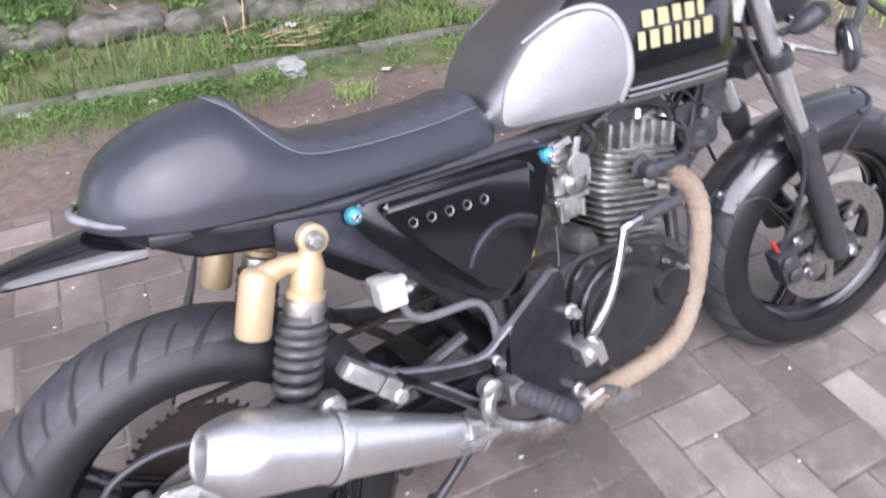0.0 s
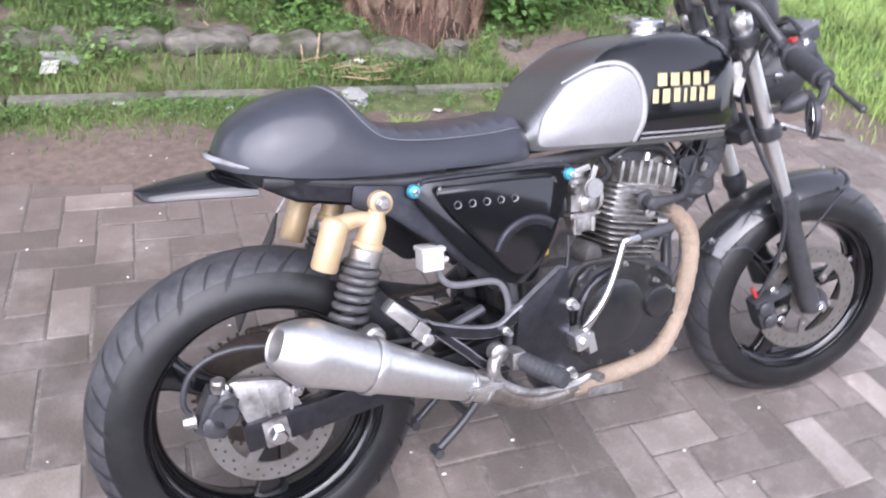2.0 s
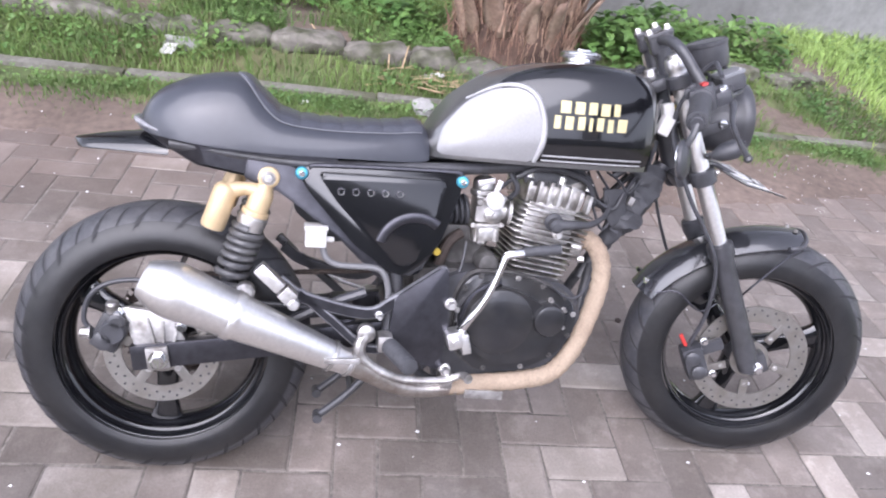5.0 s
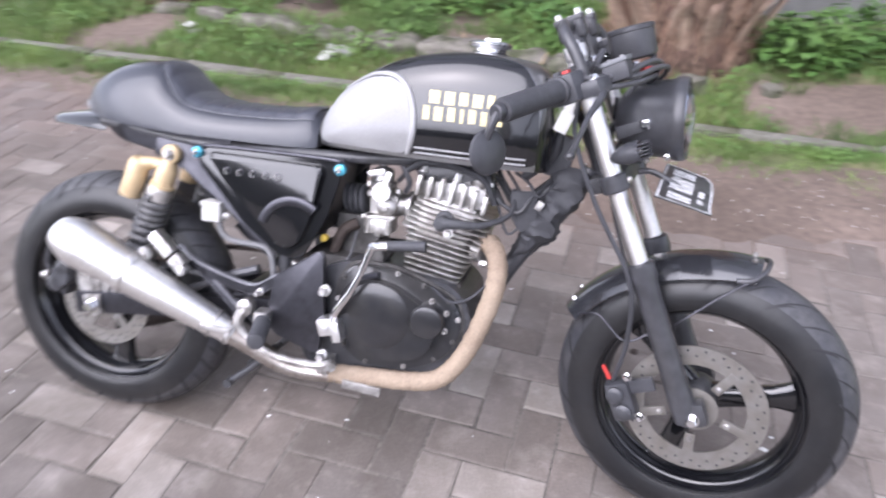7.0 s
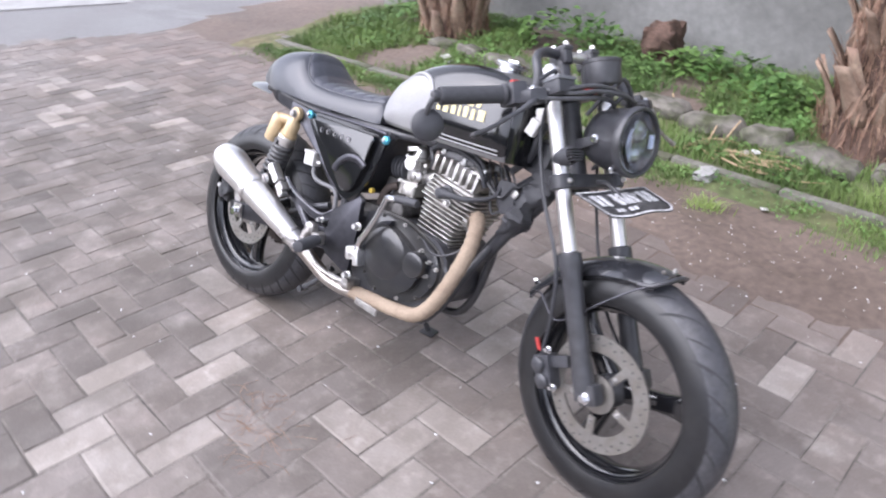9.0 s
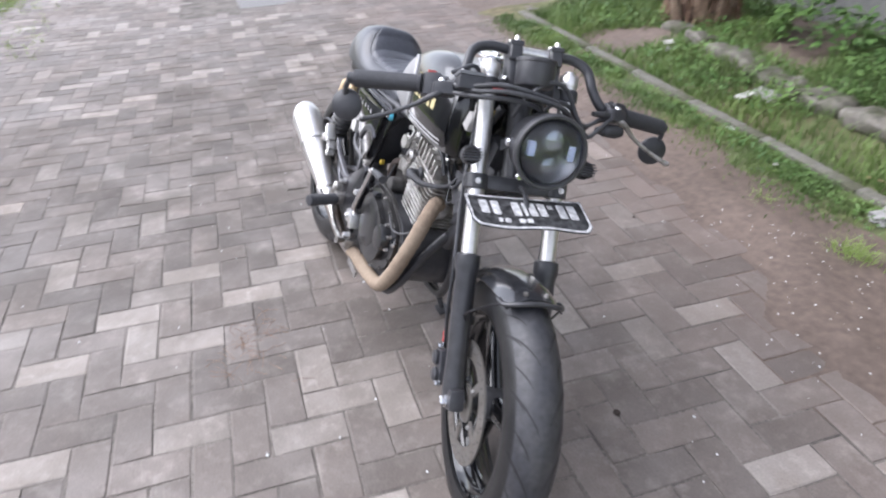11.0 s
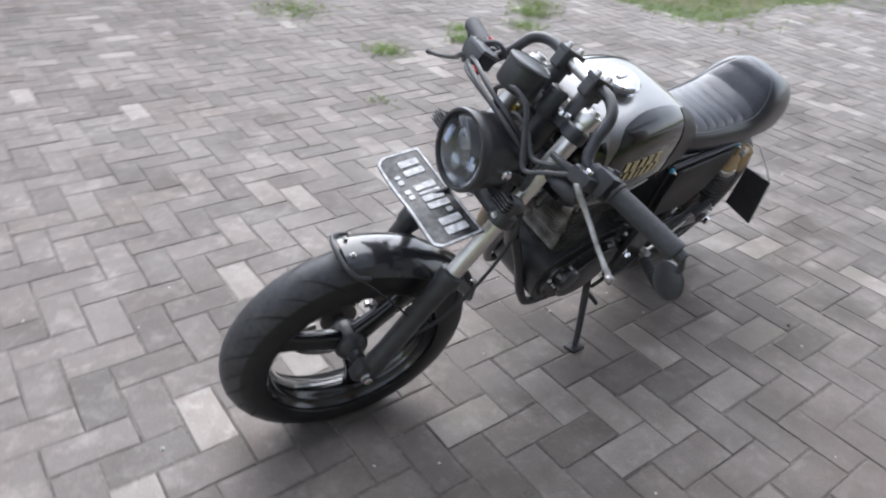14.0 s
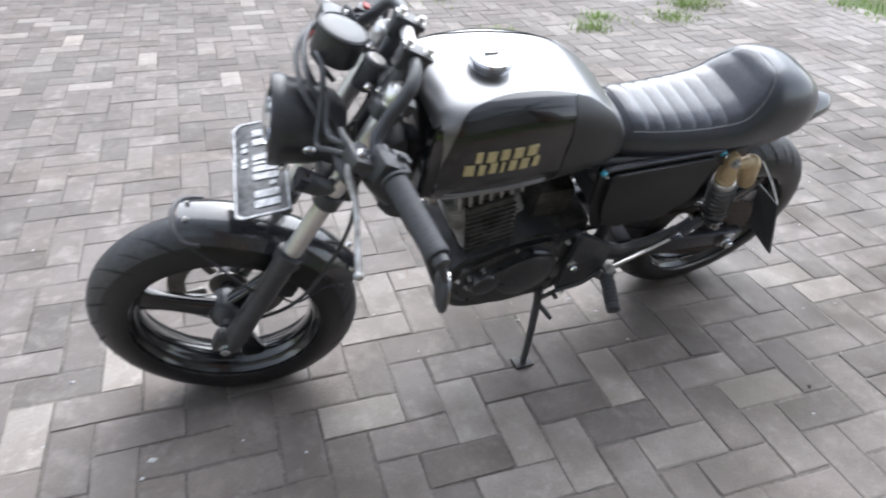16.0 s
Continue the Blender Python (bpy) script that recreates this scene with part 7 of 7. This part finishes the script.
def make_stones():
    rows = ((0.86, 2.36, 0.074, 0.064, 0.068), (1.25, 2.42, 0.05, 0.05, 0.04), (2.2, 2.62, 0.13, 0.10, 0.075), (2.55, 2.6, 0.15, 0.10, 0.07), (-2.3, 2.75, 0.10, 0.08, 0.045), (2.85, 2.75, 0.09, 0.08, 0.05))
    for k, (x, y, a, b, c) in enumerate(rows):
        make_stone("rubble_stone", (x, y, bank_height(x, y) + c * 0.05), (a, b, c), 8 * math.sin(k * 2.1), k + 1, M_STONE, "mossy grey rubble stone in the grass", "stone")
    for k, (x, y, s) in enumerate(((-1.05, 2.42, 0.055), (0.22, 2.28, 0.03), (-2.0, 2.48, 0.03), (0.15, 1.93, 0.05))):
        make_stone("pale_stone", (x, y, bank_height(x, y) + s * 0.3), (s * 1.5, s, s * 0.5), 30 * k, 40 + k, M_SLAB, "small pale broken stone", "stone")
    bm = box((0, 0, 0), (0.15, 0.11, 0.09), None, 0.008)
    for v in bm.verts:
        v.co += 0.004 * Vector(noise.noise_vector(v.co * 30))
    ob = finish("concrete_block", bm, M_SLAB)
    ob.matrix_basis = pose(1.92, 2.22, bank_height(1.92, 2.22) + 0.035, 4, -3, 12)
    tagged(ob, "pale broken concrete block lying in the grass", "block")
    make_stone("stump", (-0.86, 3.46, 0.2), (0.13, 0.12, 0.18), 0, 77, M_BARK, "short brown rotten tree stump", "stump")


def make_ledge():
    """A long low ledge of rough stone and old mortar behind the kerb, broken and overgrown."""
    ledge = tagged(new("stone_ledge"), "long low mossy ledge of rough stone and old mortar", "ledge", kind="structure")
    rng = random.Random(57)
    x = -2.05
    while x < 0.52:
        n = rng.uniform(0.22, 0.46)
        high, deep = rng.uniform(0.085, 0.125), rng.uniform(0.15, 0.2)
        yc = 2.55 - 0.11 * (x + 1.1) + rng.uniform(-0.025, 0.025)
        rings = []
        for i in range(15):
            q = i / 14
            px = x + n * q
            end = 1 - 0.35 * abs(2 * q - 1) ** 6
            ring = []
            for j in range(20):
                t = 2 * math.pi * j / 20
                c, s = math.cos(t), math.sin(t)
                p = Vector((px, yc + deep / 2 * end * math.copysign(abs(c) ** 0.45, c), bank_height(px, yc) - 0.03 + high * end * (0.5 + 0.5 * math.copysign(abs(s) ** 0.45, s))))
                p += 0.024 * Vector(noise.noise_vector(p * 7)) + 0.012 * Vector(noise.noise_vector(p * 19)) + 0.005 * Vector(noise.noise_vector(p * 50))
                ring.append(p)
            rings.append(ring)
        part("ledge_stone", loft(rings), M_STONE, ledge)
        x += n - 0.012


make_ledge()


def frond_base(seed):
    """A dry leaf base: a tapered, curved, cupped slab."""
    rng = random.Random(seed)
    n, rings = rng.uniform(0.20, 0.40), []
    w0 = rng.uniform(0.036, 0.062)
    bend_out = rng.uniform(0.03, 0.10)
    for k in range(7):
        q = k / 6
        w = w0 * (1.2 - 0.5 * q) + 0.006 * math.sin(9 * q + seed)
        t = 0.02 * (1 - 0.35 * q)
        out = 0.012 + bend_out * q ** 1.6
        ring = [(-w, out - t * 0.9), (-w * 0.5, out + t * 0.2), (0, out + t * 0.55), (w * 0.5, out + t * 0.2), (w, out - t * 0.9), (0, out - t * 0.6)]
        rings.append([(y, x, n * q) for x, y in [(o, s) for s, o in ring]])
    return loft([[(o, s, z) for s, o, z in r] for r in rings])


def make_palm(name, x, y, r0, r1, height, count, seed, crown):
    rng = random.Random(seed)
    z0 = bank_height(x, y) - 0.03
    palm = tagged(new(name), "stout palm with a shaggy trunk of dry frond bases", "palm tree")
    palm.matrix_basis = pose(x, y, z0)
    rings = []
    for k in range(60):
        q = k / 59
        z = height * q ** 1.2
        r = r1 + (r0 - r1) * max(0, 1 - z / 0.7) ** 1.5
        rings.append([(r * (1 + (0.10 * noise.noise((math.cos(a) * 3, math.sin(a) * 3, z * 3)) + 0.07 * noise.noise((math.cos(a) * 9, math.sin(a) * 9, z * 5)))) * math.cos(a), r * (1 + (0.10 * noise.noise((math.cos(a) * 3, math.sin(a) * 3, z * 3)) + 0.07 * noise.noise((math.cos(a) * 9, math.sin(a) * 9, z * 5)))) * math.sin(a), z)
                      for a in (2 * math.pi * j / 64 for j in range(64))])
    part("trunk", loft(rings), M_BARK, palm)
    shapes = []
    for k in range(8):
        bm = frond_base(seed * 10 + k)
        bmesh.ops.recalc_face_normals(bm, faces=bm.faces)
        me = bpy.data.meshes.new("frond_base")
        bm.to_mesh(me)
        bm.free()
        for p in me.polygons:
            p.use_smooth = True
        me.materials.append(M_FROND)
        shapes.append(me)
    for k in range(count):
        a = k * 2.39996 + rng.uniform(-0.15, 0.15)
        z = 0.03 + 1.35 * (k / count) ** 1.1 + rng.uniform(-0.06, 0.06)
        r = r1 + (r0 - r1) * max(0, 1 - z / 0.7) ** 1.5 - 0.02
        ob = new("frond_base", rng.choice(shapes))
        ob.parent = palm
        s = rng.uniform(0.8, 1.25)
        ob.matrix_basis = pose(r * math.cos(a), r * math.sin(a), z, 0, 0, math.degrees(a)) @ pose(0, 0, 0, rng.uniform(-16, 16), rng.uniform(-4, 14), 0) @ Matrix.Scale(s, 4)
    fib = []
    for _ in range(4200):
        a, z = rng.uniform(0, 6.283), 1.6 * rng.random()
        r = r1 + (r0 - r1) * max(0, 1 - z / 0.7) ** 1.5 + rng.uniform(0.0, 0.05)
        fib.append((r * math.cos(a), r * math.sin(a), z, rng.choice((-1, 1)) * rng.uniform(0.05, 0.24), rng.uniform(0.0016, 0.005), rng.uniform(0.1, 0.7)))
    ob = blade_field("fibre", fib, M_FIBRE, "", seed)
    ob.parent = palm
    for key in ("label", "category"):
        if key in ob:
            del ob[key]
    # crown of arching fronds
    verts, faces = [], []
    for f in range(crown):
        a = 2 * math.pi * f / crown + rng.uniform(-0.2, 0.2)
        up, n = rng.uniform(0.1, 1.1), rng.uniform(2.0, 2.9)
        c, d = math.cos(a), math.sin(a)
        for k in range(26):
            q = (k + 1) / 26
            px = n * q * math.cos(up * (1 - q * 0.7))
            pz = height + n * (q * math.sin(up) - 0.75 * q * q)
            for side in (-1, 1):
                l = 0.5 * math.sin(math.pi * min(1, q * 0.85 + 0.12))
                b = len(verts)
                tip = (px + 0.35 * l, side * l * 0.85, pz - 0.35 * l)
                for u, v, w in ((px - 0.02, 0, pz), (px + 0.03, 0, pz), tip):
                    verts.append((u * c - v * d, u * d + v * c, w))
                faces.append((b, b + 1, b + 2))
    me = bpy.data.meshes.new("crown")
    me.from_pydata(verts, [], faces)
    me.materials.append(M_LEAF)
    ob = new("crown", me)
    ob.parent = palm


def make_litter():
    rng = random.Random(8)
    bm = bmesh.new()
    for _ in range(46):
        x, y = 0.15 + rng.gauss(0, 0.16), 2.22 + rng.gauss(0, 0.06)
        a = rng.uniform(-0.7, 0.7)
        n = rng.uniform(0.05, 0.2)
        z = bank_height(x, y) + rng.uniform(0.005, 0.035)
        add_tube(bm, [(x, y, z), (x + n * 0.5 * math.cos(a), y + n * 0.5 * math.sin(a), z + rng.uniform(-0.005, 0.015)), (x + n * math.cos(a), y + n * math.sin(a), z + rng.uniform(-0.01, 0.02))], rng.uniform(0.002, 0.005), 5, 2)
    tagged(finish("dry_twigs", bm, M_STRAW, None, 0), "heap of dry twigs and palm straw", "twigs", kind="stuff")
    verts_at = ((-0.14, -0.51), (-0.02, -0.58))
    bm = bmesh.new()
    for cx, cy in verts_at:
        for _ in range(26):
            x, y, a, n = cx + rng.gauss(0, 0.06), cy + rng.gauss(0, 0.05), rng.uniform(0, 6.28), rng.uniform(0.03, 0.1)
            b = a + rng.uniform(-0.8, 0.8)
            add_tube(bm, [(x, y, 0.003), (x + n * 0.5 * math.cos(a), y + n * 0.5 * math.sin(a), 0.004), (x + n * 0.5 * (math.cos(a) + math.cos(b)), y + n * 0.5 * (math.sin(a) + math.sin(b)), 0.003)], 0.0007, 3, 2)
    tagged(finish("straw_wisps", bm, M_FIBRE, None, 0), "thin reddish straw wisps lying on the paving", "straw", kind="stuff")
    for k, (x, y, n, a, h) in enumerate(((0.0, 2.28, 0.12, 1.5, 0.09), (0.07, 2.3, 0.16, 1.2, 0.12), (-0.35, 2.62, 0.14, 2.2, 0.06), (2.9, 1.9, 0.25, 0.6, 0.03))):
        z = bank_height(x, y)
        ob = finish("dry_stick", tube([(x, y, z), (x + n * 0.4 * math.cos(a), y + n * 0.4 * math.sin(a), z + h * 0.6), (x + n * math.cos(a) * 0.7, y + n * math.sin(a) * 0.7, z + h)], [0.006, 0.005, 0.004], 7, 4), M_STRAW)
        tagged(ob, "broken dry stick standing in the litter", "stick", "dry sticks")
    for k, (x, y, s) in enumerate(((-2.03, 2.47, 0.035), (-1.1, 2.3, 0.05), (0.27, 2.24, 0.022), (-0.42, 1.9, 0.016), (2.78, 1.5, 0.03), (-0.85, 2.02, 0.03), (0.5, 1.75, 0.02))):
        bm = bmesh.new()
        n = 7
        vs = [[bm.verts.new((s * (i / (n - 1) - 0.5) * 2, s * (j / (n - 1) - 0.5) * 1.4, 0.012 * noise.noise((i * 0.7 + k * 5, j * 0.7, k)))) for j in range(n)] for i in range(n)]
        for i in range(n - 1):
            for j in range(n - 1):
                bm.faces.new((vs[i][j], vs[i + 1][j], vs[i + 1][j + 1], vs[i][j + 1]))
        top = bmesh.ops.extrude_face_region(bm, geom=list(bm.faces))
        bmesh.ops.translate(bm, vec=(0, 0, 0.003), verts=[g for g in top["geom"] if isinstance(g, bmesh.types.BMVert)])
        ob = finish("paper_scrap", bm, M_CLEARWHITE)
        ob.matrix_basis = pose(x, y, bank_height(x, y) + 0.012 + (0.03 if y > 2.1 else 0), rng.uniform(-15, 15), rng.uniform(-15, 15), rng.uniform(0, 180))
        tagged(ob, "crumpled white scrap of paper", "litter", "paper scraps")
    # grit: white crumbs and dark seeds on the paving and the soil
    verts, faces, kinds = [], [], []
    spots = [(-0.29, -0.116, 0.005), (-0.091, -0.078, 0.005), (0.309, -0.242, 0.004), (0.40, -0.57, 0.006), (0.414, -0.374, 0.004), (0.718, 0.563, 0.005), (0.946, 0.094, 0.009), (0.97, 0.14, 0.005), (1.13, -0.24, 0.005)]
    for _ in range(420):
        x, y = rng.uniform(-2.2, 2.4), rng.uniform(-1.6, 1.9)
        if y > 1.0 or rng.random() < 0.28:
            spots.append((x, y, rng.uniform(0.0015, 0.0042)))
    for _ in range(210):
        x = rng.uniform(-0.2, 2.3)
        y = soil_edge(x) + rng.gauss(0.22, 0.2)
        if y < kerb_line(x) - 0.08:
            spots.append((x, y, rng.uniform(0.0014, 0.0036)))
    for x, y, s in spots:
        b = len(verts)
        z = bank_height(x, y) + 0.001 if y > soil_edge(x) else 0.001
        verts += [(x + s * 1.4 * math.cos(t), y + s * math.sin(t), z) for t in (0.3, 1.9, 3.4, 5.0)] + [(x, y, z + s * 0.8)]
        faces += [(b, b + 1, b + 4), (b + 1, b + 2, b + 4), (b + 2, b + 3, b + 4), (b + 3, b, b + 4)]
    me = bpy.data.meshes.new("white_grit")
    me.from_pydata(verts, [], faces)
    me.materials.append(M_WHITE)
    tagged(new("white_grit", me), "scattered white crumbs and petals on the paving", "grit", kind="stuff")
    for k, (x, y, s) in enumerate(((0.625, 0.372, 0.010), (-0.30, 1.05, 0.006), (-0.72, 0.44, 0.005))):
        ob = finish("seed_husk", lathe((0, 0, 0), (0, 0, 1), [(0, 0), (s, s * 0.2), (s * 1.05, s * 0.6), (s * 0.6, s * 0.9), (s * 0.35, s * 0.6), (0, s * 0.55)], 14), M_RUST)
        ob.matrix_basis = pose(x, y, 0.001)
        tagged(ob, "small reddish brown seed husk on the paving", "seed", "seed husks")


scatter_grass()
scatter_weeds()
make_stones()
make_palm("palm_tree", 0.79, 2.80, 0.37, 0.30, 3.4, 96, 3, 16)
make_palm("palm_tree", -2.45, 3.05, 0.24, 0.19, 3.2, 90, 5, 15)
make_litter()

# ---- paving, laid in herringbone ----
def paver_mesh(name, seed, material):
    rng = random.Random(seed)
    bm = bmesh.new()
    n, w = 2 * PITCH - 0.0052, PITCH - 0.0052
    add_box(bm, (0, 0, -0.025), (n, w, 0.05), bev=0.0048, seg=2)
    for v in bm.verts:
        v.co.x += rng.uniform(-0.0026, 0.0026)
        v.co.y += rng.uniform(-0.0026, 0.0026)
        if v.co.z > -0.01:
            v.co.z += rng.uniform(-0.0010, 0.0006)
    low = [f for f in bm.faces if f.calc_center_median().z < -0.045]
    bmesh.ops.delete(bm, geom=low, context="FACES")
    me = bpy.data.meshes.new(name)
    bm.to_mesh(me)
    bm.free()
    me.materials.append(material)
    return me


def paver_places():
    """Every stone of the yard as (i, j, upright) in units of half a stone."""
    for i in range(-90, 40):
        for j in range(-70, 30):
            k = (i + j) % 4
            if k == 0:
                yield i + 1.0, j + 0.5, False
            elif k == 2:
                yield i + 0.5, j + 1.0, True


PALE = {(-13, -9), (-13, 3), (-11, -9), (-11, -1), (-11, 5), (-11, 11), (-9, -3), (-8, -12), (-7, 9), (-5, -9), (-5, -5), (-4, -6),
        (-4, 4), (-3, -9), (-3, 1), (-2, -12), (-1, 7), (0, -4), (0, 2), (0, 4), (1, -3), (1, 1), (2, -12), (2, -8), (2, -2), (2, 6),
        (2, 8), (3, -13), (3, 1), (4, 8), (6, -4), (8, 6), (9, -15), (9, -3), (9, 9), (11, -1), (6, -8), (-1, 3)}


def make_paving():
    paving = tagged(new("paving"), "worn grey concrete block paving laid in herringbone", "paving", kind="structure")
    rng = random.Random(11)
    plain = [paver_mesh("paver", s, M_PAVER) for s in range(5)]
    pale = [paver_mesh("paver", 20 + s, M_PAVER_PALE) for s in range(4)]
    near, far = [], []
    for a, b, upright in paver_places():
        p = LAT @ Vector((a * PITCH, b * PITCH, 0))
        if p.y > soil_edge(p.x) + 0.2 or p.x > 2.72 or p.x < -6.5 or p.y < -6.5:
            continue
        if p.x < -4.9 - 0.5 * noise.noise((p.y * 0.8, 1, 0)) and p.y > -0.5:
            continue
        if p.x < -4.2 and p.y < -2.2 + 0.5 * noise.noise((p.x * 0.7, 4, 0)):
            continue
        m = LAT @ pose(a * PITCH, b * PITCH, rng.uniform(-0.0012, 0.0012), rng.uniform(-0.35, 0.35), rng.uniform(-0.25, 0.25),
                       (90 if upright else 0) + rng.choice((0, 180)) + rng.uniform(-0.5, 0.5))
        light = rng.random() < 0.13 + 0.16 * noise.noise((p.x * 0.8, p.y * 0.8, 9)) - (0.06 if p.y > 0.4 else 0)
        if -1.5 < p.x < 1.4 and -1.5 < p.y < 1.1 and rng.random() < 0.7:
            light = False
        light = light or (int(a - (0.5 if upright else 1.0)), int(b - (1.0 if upright else 0.5))) in PALE
        me = rng.choice(pale if light else plain)
        close = -0.45 < p.x < 1.35 and -0.85 < p.y < 1.05
        (near if close else far).append((me, m, light))
    for me, m, _ in near[:300]:
        ob = new("paver", me)
        ob.parent = paving
        ob.matrix_basis = m
    for light, material in ((False, M_PAVER), (True, M_PAVER_PALE)):
        verts, faces = [], []
        for me, m, lit in far + near[300:]:
            if lit != light:
                continue
            base = len(verts)
            verts += [(m @ v.co)[:] for v in me.vertices]
            faces += [[base + k for k in p.vertices] for p in me.polygons]
        me = bpy.data.meshes.new("paver_field")
        me.from_pydata(verts, [], faces)
        me.materials.append(material)
        ob = new("paver_field", me)
        ob.parent = paving
        tagged(ob, kind="stuff")


make_paving()
